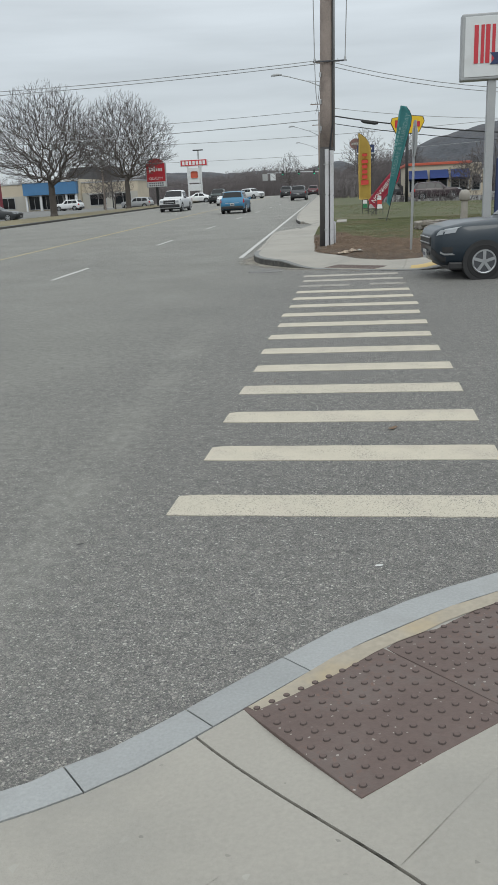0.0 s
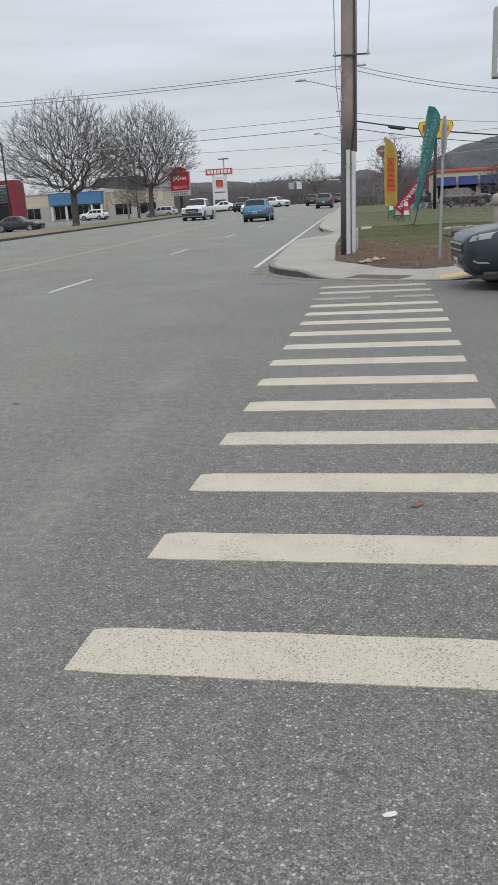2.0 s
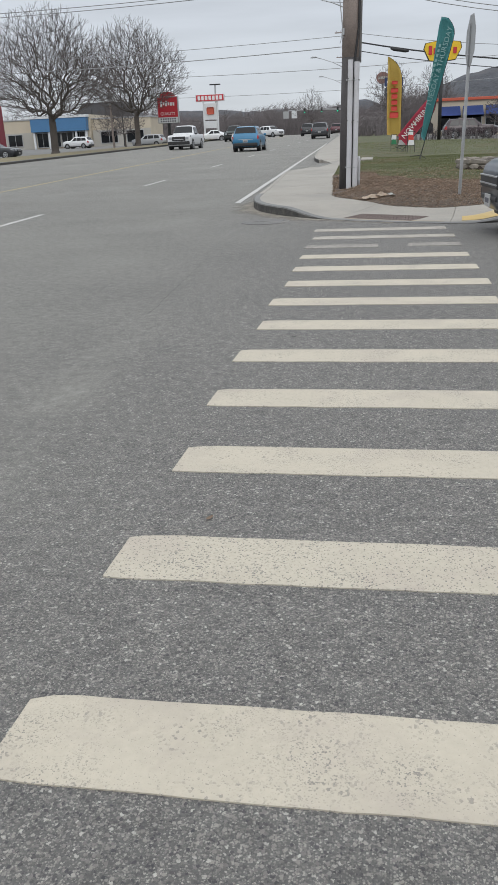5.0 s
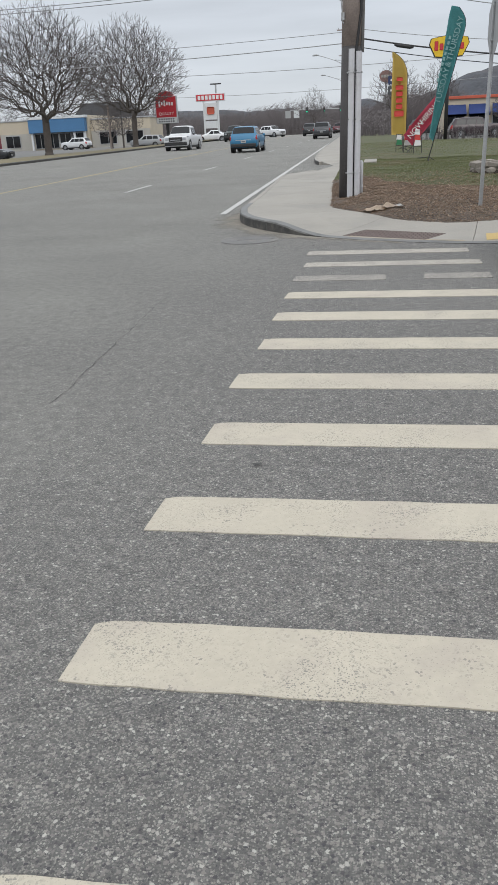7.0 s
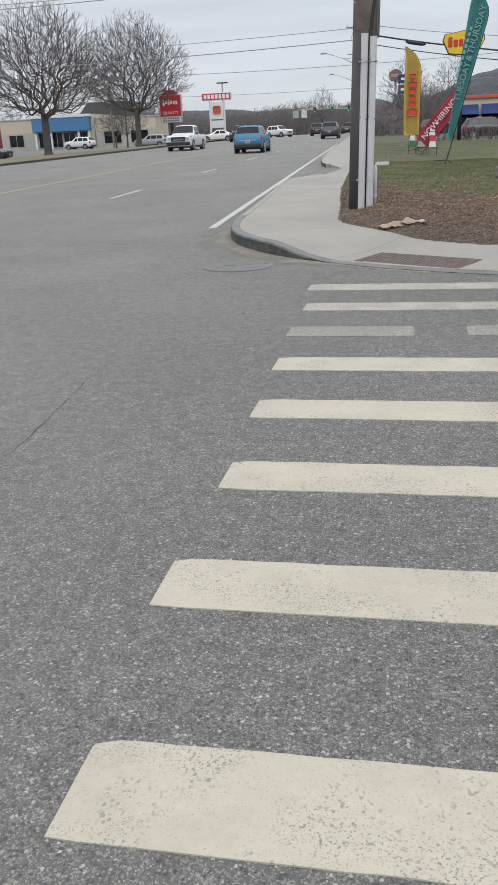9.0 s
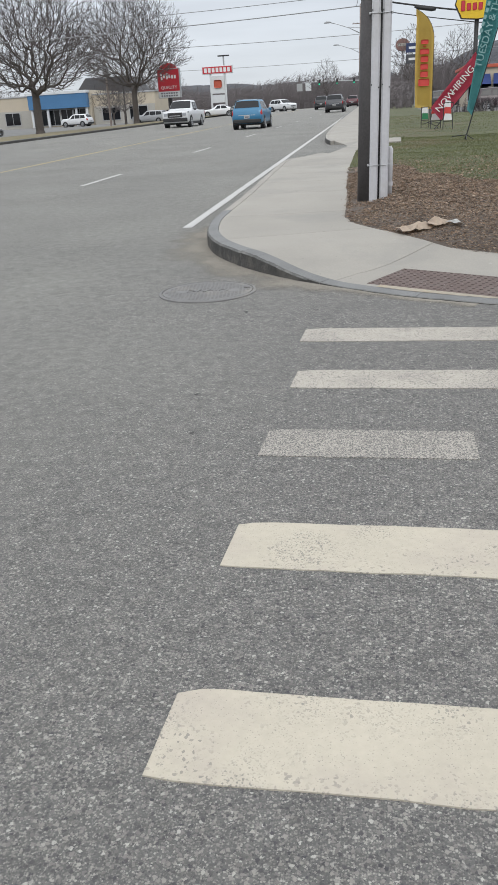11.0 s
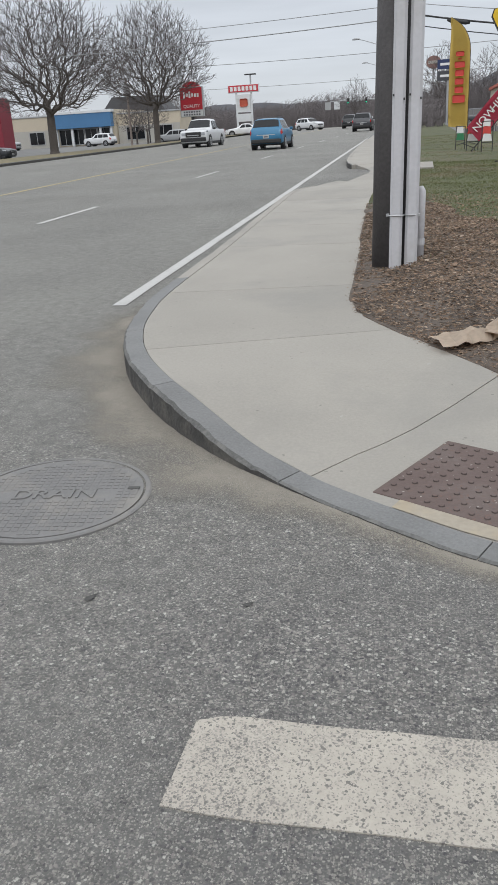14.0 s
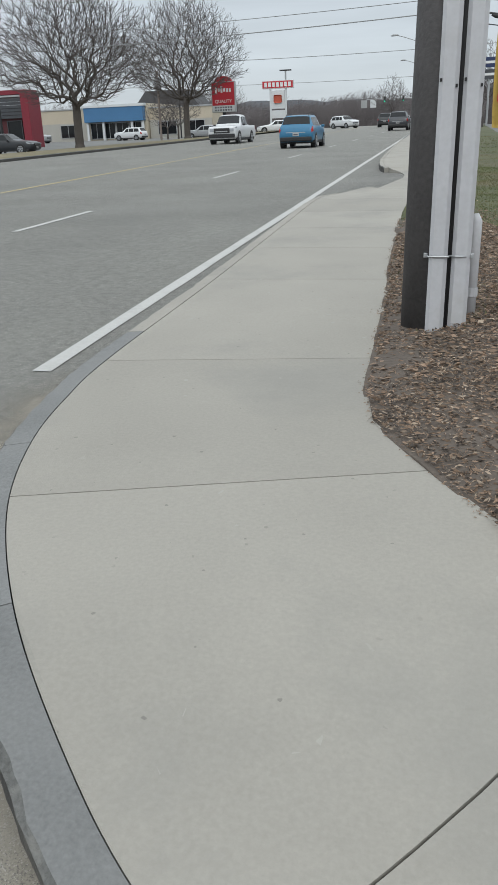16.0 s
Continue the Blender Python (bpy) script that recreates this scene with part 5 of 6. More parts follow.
# ---- bare trees ----
def bare_tree(x, y, height, spread, trunk_h, r0, seed, label, depth=8, name="bare_tree", group="verge trees", base=None):
    """A trunk whose limbs fork outwards to fill an uneven domed crown evenly."""
    rs = np.random.RandomState(seed)
    z = (ground_z(x, y) + 0.14) if base is None else base
    t = thing(name, Matrix.Translation((x, y, z)), label, "tree", group)
    count = 3000 if depth >= 8 else 600
    ch = height - trunk_h
    pts = []
    while len(pts) < count:
        p = rs.uniform(-1, 1, 3)
        p[2] = (p[2] + 1) / 2
        a = math.atan2(p[1], p[0])
        lump = 0.86 + 0.14 * math.sin(3 * a + seed) + 0.10 * math.sin(5 * a + 2 * seed + 4 * p[2])
        rr = math.hypot(p[0], p[1])
        reach = lump * (1 - max(0, (p[2] - 0.30) / 0.74) ** 2.2) * min(1, 0.34 + 2.6 * p[2])
        if rr < reach and p[2] > 0.05 and (rr / reach > 0.25 or rs.rand() < 0.7):
            pts.append((p[0] * spread, p[1] * spread, trunk_h + p[2] * ch))
    pts = np.array(pts)
    fork = np.array((0.04, 0, trunk_h))
    order = np.argsort(np.linalg.norm((pts - fork) * (1, 1, 0.9), axis=1))
    nodes, parent = [fork], [-1]
    arr = np.zeros((count * 3 + 10, 3)); arr[0] = fork
    dist = np.zeros(count * 3 + 10)
    head = np.zeros((count * 3 + 10, 3)); head[0] = (0, 0, 0.4)
    for i in order:
        p = pts[i]
        n = len(nodes)
        d = np.linalg.norm(arr[:n] - p, axis=1)
        turn = 1 - ((p - arr[:n]) * head[:n]).sum(1) / (d + 1e-6)
        cost = d * (1 + 0.75 * turn) + 0.16 * dist[:n] + 0.8 * np.maximum(0, arr[:n, 2] - p[2])
        k = int(np.argmin(cost))
        steps_n = 2 if d[k] > 0.5 else 1
        for s in range(1, steps_n + 1):
            q = p
            if steps_n > 1 and s == 1:
                q = (arr[k] + p) / 2 + rs.normal(0, 0.03 * d[k], 3) + head[k] * 0.12 * d[k]
            par = k if s == 1 else len(nodes) - 1
            m = len(nodes)
            arr[m] = q
            dist[m] = dist[par] + np.linalg.norm(q - arr[par])
            head[m] = (q - arr[par]) / (np.linalg.norm(q - arr[par]) + 1e-6)
            nodes.append(q); parent.append(par)
    n = len(nodes)
    area = np.zeros(n)
    kids = np.zeros(n, int)
    for i in range(n - 1, 0, -1):
        if kids[i] == 0:
            area[i] = 0.013 ** 2.2
        area[parent[i]] += area[i]
        kids[parent[i]] += 1
    rad = area ** (1 / 2.2)
    rad *= r0 / rad[0] if rad[0] > r0 else 1
    rad = np.maximum(rad, 0.011)
    V = {"limb": ([], []), "twig": ([], [])}

    def seg(kind, a, b, ra, rb, sides):
        vs, fs = V[kind]
        a, b = Vector(a), Vector(b)
        d = (b - a).normalized()
        u = d.cross(Vector((0, 0, 1)) if abs(d.z) < 0.95 else Vector((1, 0, 0))).normalized()
        w = d.cross(u)
        k = len(vs)
        for p, r in ((a, ra), (b, rb)):
            for i in range(sides):
                q = p + float(r) * (math.cos(i * math.tau / sides) * u + math.sin(i * math.tau / sides) * w)
                vs.append((q.x, q.y, q.z))
        for i in range(sides):
            j = (i + 1) % sides
            fs.append((k + i, k + j, k + sides + j, k + sides + i))

    seg("limb", (0, 0, -0.1), (0, 0, 0.25), r0 * 1.5, r0 * 1.12, 10)
    seg("limb", (0, 0, 0.25), fork, r0 * 1.12, r0, 10)
    for i in range(1, n):
        p = parent[i]
        big = rad[i] > 0.045
        seg("limb" if big else "twig", arr[p], arr[i], min(rad[p], rad[i] * 1.25), rad[i], 6 if big else 3)
        if not big:
            out = arr[i] - arr[p]
            out = out / (np.linalg.norm(out) + 1e-6)
            ray = (arr[i] - fork) / (np.linalg.norm(arr[i] - fork) + 1e-6)
            for k in range(3 if kids[i] == 0 else 1):
                d = 0.7 * out + 0.7 * ray + rs.normal(0, 0.32, 3) + (0, 0, 0.1)
                d = d / np.linalg.norm(d)
                L = rs.uniform(0.35, 0.85) * (height / 12)
                e = arr[i] + d * L
                seg("twig", arr[i], e, 0.011, 0.006, 3)
                if kids[i] == 0:
                    f = arr[i] + d * L * 0.5
                    g = d + rs.normal(0, 0.35, 3)
                    seg("twig", f, f + g / np.linalg.norm(g) * L * 0.6, 0.009, 0.005, 3)
    raw("trunk", V["limb"][0], V["limb"][1], bark, t, smooth=True)
    tagged(raw("crown", V["twig"][0], V["twig"][1], twigmat, t), "dense bare twigs", kind="stuff")
    return t


bare_tree(-27.9, 73.5, 11.7, 6.9, 2.7, 0.30, 21, "broad bare shade tree standing on the grass verge")
bare_tree(-26.6, 96.0, 13.1, 6.5, 3.2, 0.28, 34, "taller bare shade tree standing on the grass verge")
bare_tree(-36.5, 118.0, 6.0, 3.0, 1.2, 0.10, 5, "small bare ornamental tree by the shops", depth=6)
bare_tree(-33.0, 112.0, 6.2, 3.0, 1.2, 0.10, 8, "small bare ornamental tree by the shops", depth=6)
bare_tree(13.0, 72.0, 5.2, 2.8, 0.9, 0.12, 13, "reddish bare ornamental tree beside the lot", depth=6, group="trees by the restaurant")
bare_tree(10.3, 66.0, 3.6, 1.6, 0.8, 0.08, 17, "small bare tree beside the lot", depth=6, group="trees by the restaurant")
bare_tree(2.6, 120.0, 9.0, 3.6, 2.0, 0.15, 41, "slender bare tree behind the flags", depth=6, group="trees by the restaurant")
bare_tree(9.0, 128.0, 9.5, 3.4, 2.0, 0.15, 43, "slender bare tree behind the restaurant", depth=6, group="trees by the restaurant")
bare_tree(-45.0, 175.0, 11.0, 5.0, 2.0, 0.2, 47, "bare tree beyond the shops", depth=6, group="far trees")
bare_tree(-14.5, 200.0, 10.0, 4.0, 2.0, 0.2, 49, "bare tree beyond the junction", depth=6, group="far trees")


def brush(name, n, x0, x1, y0, y1, h0, h1, seed, label, mat=brushmat):
    """A thicket of thin upright bare stems and twigs."""
    rnd = random.Random(seed)
    verts, faces = [], []
    for k in range(n):
        x, y = rnd.uniform(x0, x1), rnd.uniform(y0, y1)
        h = rnd.uniform(h0, h1) * (0.75 + 0.5 * noise.noise(Vector((x * 0.07, y * 0.03, seed))))
        z = ground_z(x, y) - 0.1
        w = 0.012 + 0.00026 * y
        top = (x + rnd.gauss(0, 0.15 * h), y + rnd.gauss(0, 0.5), z + h)
        i = len(verts)
        verts += [(x - w, y, z), (x + w, y, z), top]
        faces.append((i, i + 1, i + 2))
        for b in range(24):
            s = rnd.uniform(0.15, 0.95)
            p = (x + (top[0] - x) * s, y + (top[1] - y) * s, z + h * s)
            L = h * rnd.uniform(0.05, 0.17)
            i = len(verts)
            dx, dz = rnd.choice((-1, 1)) * L * rnd.uniform(0.4, 1.0), L * rnd.uniform(0.3, 0.9)
            verts += [(p[0] - w * 0.4, p[1], p[2]), (p[0] + w * 0.4, p[1], p[2] - w * 0.4), (p[0] + dx, p[1] + rnd.gauss(0, 0.4), p[2] + dz)]
            faces.append((i, i + 1, i + 2))
    return tagged(raw(name, verts, faces, mat), label, "woodland", kind="stuff")


brush("far_woods", 10000, -75, 30, 225, 300, 5.5, 10.5, 3, "grey-brown bare woods beyond the junction")
brush("woods_right", 4200, 1.5, 34, 122, 165, 3.6, 6.6, 5, "grey-brown bare woods behind the restaurant")
brush("woods_left", 3000, -130, -50, 185, 240, 5.0, 9.5, 7, "grey-brown bare woods behind the shops")
brush("roadside_brush", 420, -2.0, 2.0, 84, 116, 1.5, 4.2, 9, "bare roadside shrubs beyond the lawn")
brush("hedge_bare", 330, 2.6, 15, 59, 61.5, 0.5, 1.3, 12, "low bare shrubs along the lot edge")


def hill(name, x0, x1, y, peaks, label, seed):
    n, m = 90, 7
    verts, faces = [], []
    for j in range(m + 1):
        for i in range(n + 1):
            x = x0 + (x1 - x0) * i / n
            top = sum(h * math.exp(-((x - c) / w) ** 2) for c, w, h in peaks) + 3.0 * noise.noise(Vector((x * 0.03, 0, seed))) + 1.6 * noise.noise(Vector((x * 0.16, 3, seed)))
            s = j / m
            verts.append((x, y + 160 * s + 10 * noise.noise(Vector((x * 0.02, s * 3, 2))), -2 + (top + 2) * math.sin(s * math.pi / 2)))
    for j in range(m):
        for i in range(n):
            a = j * (n + 1) + i
            faces.append((a, a + 1, a + n + 2, a + n + 1))
    tagged(raw(name, verts, faces, hillmat, smooth=True), label, "hill", kind="structure")


hill("backdrop_hill_right", -60, 420, 560, [(150, 75, 46), (60, 60, 27), (300, 100, 50)], "blue-grey wooded hill on the skyline", 1.0)
hill("backdrop_hill_left", -420, 40, 600, [(-60, 70, 20), (-160, 60, 21), (-300, 90, 22), (-8, 26, 16)], "low wooded ridge on the skyline", 4.0)

# ---- buildings and far signs ----
def window(parent, x, z, w, h, y, mull=1, fr=frame_grey):
    """A framed window in a front that faces -y."""
    o = new("window")
    o.parent = parent
    o.location = (x, y, z)
    bm = bmesh.new()
    for sx in (-1, 1):
        box(bm, (sx * w / 2, -0.04, 0), (0.09, 0.12, h + 0.09))
    for sz in (-1, 1):
        box(bm, (0, -0.04, sz * h / 2), (w - 0.09, 0.11, 0.09))
    for k in range(1, mull):
        box(bm, (-w / 2 + w * k / mull, -0.035, 0), (0.06, 0.09, h - 0.09))
    part("frame", bm, fr, o)
    for k in range(mull):
        part("pane", boxed((-w / 2 + w * (k + 0.5) / mull, 0.0, 0), (w / mull - 0.02, 0.03, h - 0.02)), dark_glass, o)


def shops():
    x, y = -57.0, 141.0
    z = ground_z(x, y)
    t = thing("shop_building", Matrix.Translation((x, y, z)), "long low beige shop building with a blue fascia over its entrance", "building")
    part("wall", boxed((-26.5, 8, 2.35), (51, 16, 4.7), 0.02), stucco, t, "beige front")
    part("wall", boxed((14.7, 4, 2.2), (10.4, 7.9, 4.4), 0.02), stucco, t, "beige front")
    part("lower_wall", boxed((-26.5, -0.08, 1.35), (50.8, 0.14, 2.7)), stucco_dim, t)
    part("lower_wall", boxed((14.7, -0.08, 1.35), (10.2, 0.14, 2.7)), stucco_dim, t)
    part("parapet", boxed((-26.5, 8, 4.8), (51.3, 16.3, 0.2), 0.03), frame_grey, t)
    part("parapet", boxed((14.7, 4, 4.5), (10.7, 8.2, 0.2), 0.03), frame_grey, t)
    part("entrance_block", boxed((4.3, 6.5, 2.6), (10.4, 15, 5.2), 0.02), stucco, t)
    part("fascia", boxed((4.3, -1.6, 3.75), (9.9, 1.2, 2.1), 0.04), fascia_blue, t, "bright blue fascia panel")
    part("fascia_cap", boxed((4.3, -1.6, 5.0), (10.3, 1.4, 0.4), 0.03), sign_white, t, "white cap")
    for px in (-0.3, 2.4, 7.2, 9.0):
        part("column", boxed((px, -1.7, 1.35), (0.35, 0.35, 2.7), 0.02), sign_white, t, "white column")
    for k in range(4):
        window(t, 0.9 + 2.2 * k, 1.4, 2.0, 2.3, -1.05, 2)
    for k in range(7):
        window(t, -4.5 - 6.2 * k, 1.5, 2.6, 1.9, -0.16, 2)
    for k in range(2):
        window(t, 12.5 + 4.6 * k, 1.5, 3.0, 1.9, -0.16, 2)
    for px in (-14, -30):
        part("roof_unit", boxed((px, 6, 5.4), (2.6, 2.0, 1.1), 0.05), frame_grey, t)
    h = thing("gable_building", Matrix.Translation((-56, 178, ground_z(-56, 178))), "dark shingled gable roof rising behind the shops", "building")
    part("wall", boxed((0, 0, 2.6), (13, 8, 5.2)), stucco_dim, h)
    bm = bmesh.new()
    plate(bm, [(-7, 5.2), (7, 5.2), (4.2, 8.4), (-4.2, 8.4)], 9)
    part("roof", bm, slate, h)
    for k in range(3):
        part("dormer", boxed((-3 + 3.0 * k, -4.3, 6.6), (1.1, 1.0, 1.3), 0.03), slate, h)


shops()


def diner_left():
    x, y = -44.7, 97.0
    z = ground_z(x, y)
    t = thing("diner_building", Matrix.Translation((x, y, z)), "low charcoal restaurant with a bright red fin wall", "building")
    part("wall", boxed((-9.2, 1.3, 2.0), (17.6, 2.5, 4.0), 0.02), maroon_dim, t, "dark red wall")
    for k in range(6):
        part("cladding_board", boxed((-9.3, -0.18, 3.15 + 0.33 * k), (17.9, 0.36, 0.30), 0.015), dark_panel, t, "charcoal band")
    part("roof_cap", boxed((-9.3, 1.1, 5.18), (18.1, 3.0, 0.18), 0.02), frame_grey, t)
    part("fin_wall", boxed((0.1, 0.7, 2.75), (0.9, 2.6, 5.5), 0.03), red_panel, t, "tall bright red fin")
    part("fin_top", boxed((-5.0, 0.9, 5.55), (10.5, 2.6, 0.45), 0.03), red_panel, t)
    for k in range(6):
        window(t, -1.6 - 2.6 * k, 1.65, 1.7, 2.2, -0.06, 1, dark_panel)


diner_left()


def restaurant_right():
    x, y = 7.0, 92.0
    z = ground_z(x + 4, y)
    t = thing("restaurant_building", Matrix.Translation((x, y, z)), "cream restaurant with blue awnings and a red roof edge", "building")
    part("wall", boxed((4.1, 6, 1.75), (8.2, 12, 3.5), 0.03), stucco, t)
    part("roof_edge", boxed((3.4, 5.9, 3.62), (7.2, 12.3, 0.28), 0.03), roof_red, t, "red roof edge")
    part("side_wing", boxed((8.8, 6.5, 1.4), (1.2, 10, 2.8), 0.03), stucco, t, "lower cream wing")
    part("parapet", boxed((8.8, 6.5, 2.87), (1.35, 10.2, 0.16), 0.03), frame_grey, t)
    for k, px in enumerate((1.2, 3.5, 5.8)):
        window(t, px, 1.5, 1.9, 1.7, -0.03, 2)
        bm = bmesh.new()
        vs = [bm.verts.new(q) for q in ((-1.0, 0, 0.9), (1.0, 0, 0.9), (1.05, -0.9, 0.0), (-1.05, -0.9, 0.0))]
        f = bm.faces.new(vs)
        lo = [bm.verts.new(q) for q in ((1.05, -0.9, -0.2), (-1.05, -0.9, -0.2))]
        bm.faces.new((vs[3], vs[2], lo[0], lo[1]))
        bm.faces.new((vs[0], vs[3], lo[1])); bm.faces.new((vs[1], lo[0], vs[2]))
        bmesh.ops.solidify(bm, geom=bm.faces[:], thickness=0.03)
        a = part("awning", bm, awning_blue, t, "blue fabric awning")
        a.location = (px, -0.05, 2.05)
    window(t, 7.6, 1.4, 0.9, 1.6, -0.03, 1)


restaurant_right()


def hex_sign():
    x, y = 4.93, 59.0
    z = ground_z(x, y) + 0.15
    t = thing("hexagon_sign", Matrix.Translation((x, y, z)), "yellow hexagon sign with red shapes high on a dark post", "pole sign")
    part("post", tube(bmesh.new(), [(0, 0, -0.2), (0, 0, 5.2)], 0.12, 10), trim_black, t, smooth=True)
    o = [(-1.22, 5.62), (-1.12, 5.95), (0, 6.12), (1.12, 5.95), (1.22, 5.62), (0.85, 4.9), (0, 4.82), (-0.85, 4.9)]
    part("cabinet", plate(bmesh.new(), o, 0.4), trim_black, t)
    part("face", plate(bmesh.new(), [(a * 0.96, 5.5 + (b - 5.5) * 0.95) for a, b in o], 0.44), sign_yellow, t, "bright yellow face")
    for k in range(6):
        part("face_block", boxed((-0.78 + 0.31 * k, -0.235, 5.46 + (0.06 if k in (0, 4) else 0)), (0.22 if k != 4 else 0.08, 0.02, 0.52 if k == 0 else (0.36 if k != 4 else 0.2)), 0.03), sign_red, t, "red block")


hex_sign()


def road_signs_right():
    t = thing("guide_sign", Matrix.Translation((1.5, 92, ground_z(1.5, 92))), "dark blue guide sign panels on a slim post", "guide sign")
    part("post", tube(bmesh.new(), [(0.9, 0, 0), (0.9, 0, 6.0)], 0.09, 8), frame_grey, t)
    for k in range(2):
        part("panel", boxed((0.9, -0.12, 5.3 - 0.95 * k), (1.9, 0.08, 0.8), 0.02), sign_blue if k != 1 else dark_panel, t)
        part("panel_bar", boxed((0.9, -0.175, 5.3 - 0.95 * k), (1.4, 0.01, 0.2)), white_print, t)
    b = thing("round_sign", Matrix.Translation((1.4, 132, ground_z(0, 132))), "round red and white sign on a tall post", "pole sign")
    part("post", tube(bmesh.new(), [(0, 0, 0), (0, 0, 7.0)], 0.14, 8), frame_grey, b)
    bm = bmesh.new()
    plate(bm, [(0.95 * math.cos(k * math.tau / 24), 7.6 + 0.8 * math.sin(k * math.tau / 24)) for k in range(24)], 0.4)
    part("disc", bm, faded_red, b)
    part("band", boxed((0, -0.21, 7.6), (1.4, 0.03, 0.36), 0.02), stucco_dim, b)


road_signs_right()


def red_pylon():
    x, y = -24.0, 101.0
    z = ground_z(x, y) + 0.15
    t = thing("red_pylon_sign", Matrix.Translation((x, y, z)), "red restaurant sign with white bars and a letter board", "pylon sign")
    part("post", boxed((0, 0, 1.2), (0.34, 0.34, 2.5), 0.02), trim_black, t)
    part("cabinet", boxed((0, 0, 3.75), (2.55, 0.5, 2.95), 0.04), frame_grey, t)
    part("face", boxed((0, -0.26, 4.05), (2.4, 0.03, 2.2), 0.02), sign_red, t, "red face")
    part("letter_board", boxed((0, -0.26, 2.62), (2.4, 0.03, 0.62), 0.02), sign_white, t, "white letter board")
    text_mesh("QUALITY", 0.44, "lettering", white_print, t, pose(0, -0.285, 3.32, 90, 0, 0), 0.006)
    for k in range(6):
        part("face_bar", boxed((-0.75 + 0.3 * k, -0.285, 4.42 + 0.05 * math.sin(k)), (0.2, 0.015, 0.62 if k in (0, 2) else 0.36), 0.03), white_print, t, "white block")
    for r in range(2):
        for k in range(7):
            part("board_bar", boxed((-0.85 + 0.28 * k, -0.28, 2.75 - 0.26 * r), (0.17, 0.012, 0.15)), bar_grey, t)
    bm = bmesh.new()
    plate(bm, [(0.95 * math.cos(k * math.pi / 10), 5.2 + 0.55 * math.sin(k * math.pi / 10)) for k in range(11)], 0.4)
    part("crest", bm, sign_red, t, "rounded red crest")


red_pylon()


def white_pylon():
    x, y = -26.3, 139.0
    z = ground_z(x, y)
    t = thing("shop_pylon_sign", Matrix.Translation((x, y, z)), "red banner sign over white tenant panels on two posts", "pylon sign")
    for px in (-1.15, 1.15):
        part("post", boxed((px, 0, 3.2), (0.26, 0.26, 6.6), 0.02), sign_white, t, "white post")
    part("banner", boxed((0, 0, 6.45), (4.75, 0.5, 1.1), 0.04), sign_white, t)
    part("banner_face", boxed((0, -0.26, 6.45), (4.55, 0.03, 0.92), 0.01), sign_red, t, "red banner face")
    for k in range(7):
        part("banner_block", boxed((-1.8 + 0.6 * k, -0.285, 6.45), (0.42, 0.015, 0.62), 0.03), white_print, t, "white block")
    part("tenant_panel", boxed((0, -0.05, 4.4), (2.0, 0.36, 2.5), 0.03), sign_white, t)
    part("tenant_shape", boxed((0, -0.25, 4.5), (1.2, 0.02, 1.1), 0.2), roof_red, t)
    part("tenant_panel", boxed((0, -0.05, 2.4), (2.0, 0.36, 1.1), 0.03), sign_white, t)
    part("base", boxed((0, 0, 0.3), (3.4, 1.2, 0.6), 0.05), stucco_dim, t)


white_pylon()


def signals():
    t = thing("signal_gantry", Matrix.Translation((-6.5, 205, ground_z(-6, 205))), "traffic signals hung on a long mast arm", "traffic signal")
    part("mast", tube(bmesh.new(), [(0, 0, 0), (0, 0, 6.6)], 0.16, 8), steel, t)
    part("arm", tube(bmesh.new(), [(0, 0, 5.2), (-8, 0, 5.5), (-14, 0, 5.4)], [0.12, 0.1, 0.07], 8), steel, t)
    for px, pz in ((-2.2, 5.25), (-6.0, 5.3), (-10, 5.3), (-1.0, 6.3)):
        h = part("signal_head", boxed((px, -0.1, pz), (0.42, 0.35, 1.15), 0.04), trim_black, t)
        part("lens", boxed((px, -0.3, pz - 0.36), (0.2, 0.04, 0.2), 0.06), green_lamp, h, "lit green lens")
    for px in (-12.5, -14.5):
        part("street_plate", boxed((px, -0.1, 4.5), (1.3, 0.05, 1.6), 0.02), sign_white if px > -13 else signback, t)
    for k, (lx, ly, hh) in enumerate([(-35.2, 75.0, 8.2), (-38, 128, 8.5)]):
        p = thing("lot_lamp", Matrix.Translation((lx, ly, ground_z(lx, ly))), "slim dark parking lot lamp post", "lamp post", "lot lamps")
        part("post", tube(bmesh.new(), [(0, 0, 0), (0, 0, hh)], [0.11, 0.08], 8), trim_black, p)
        part("head", boxed((-0.6, 0, hh), (1.3, 0.4, 0.16), 0.03), trim_black, p)
    u = thing("roadside_pole", Matrix.Translation((-30.5, 99, ground_z(-30, 99))), "thin dark pole with a small box near its top", "pole")
    part("post", tube(bmesh.new(), [(0, 0, 0), (0, 0, 6.8)], 0.12, 8), polewood, u)
    part("box", boxed((0.1, -0.2, 5.6), (0.6, 0.4, 1.3), 0.04), frame_grey, u)
    f = thing("tall_light_mast", Matrix.Translation((-29, 158, ground_z(-29, 158))), "tall mast with a pair of lamps", "lamp post")
    part("post", tube(bmesh.new(), [(0, 0, 0), (0, 0, 9.6)], 0.14, 8), frame_grey, f)
    part("head", boxed((0, 0, 9.6), (2.0, 0.4, 0.2), 0.04), trim_black, f)


signals()


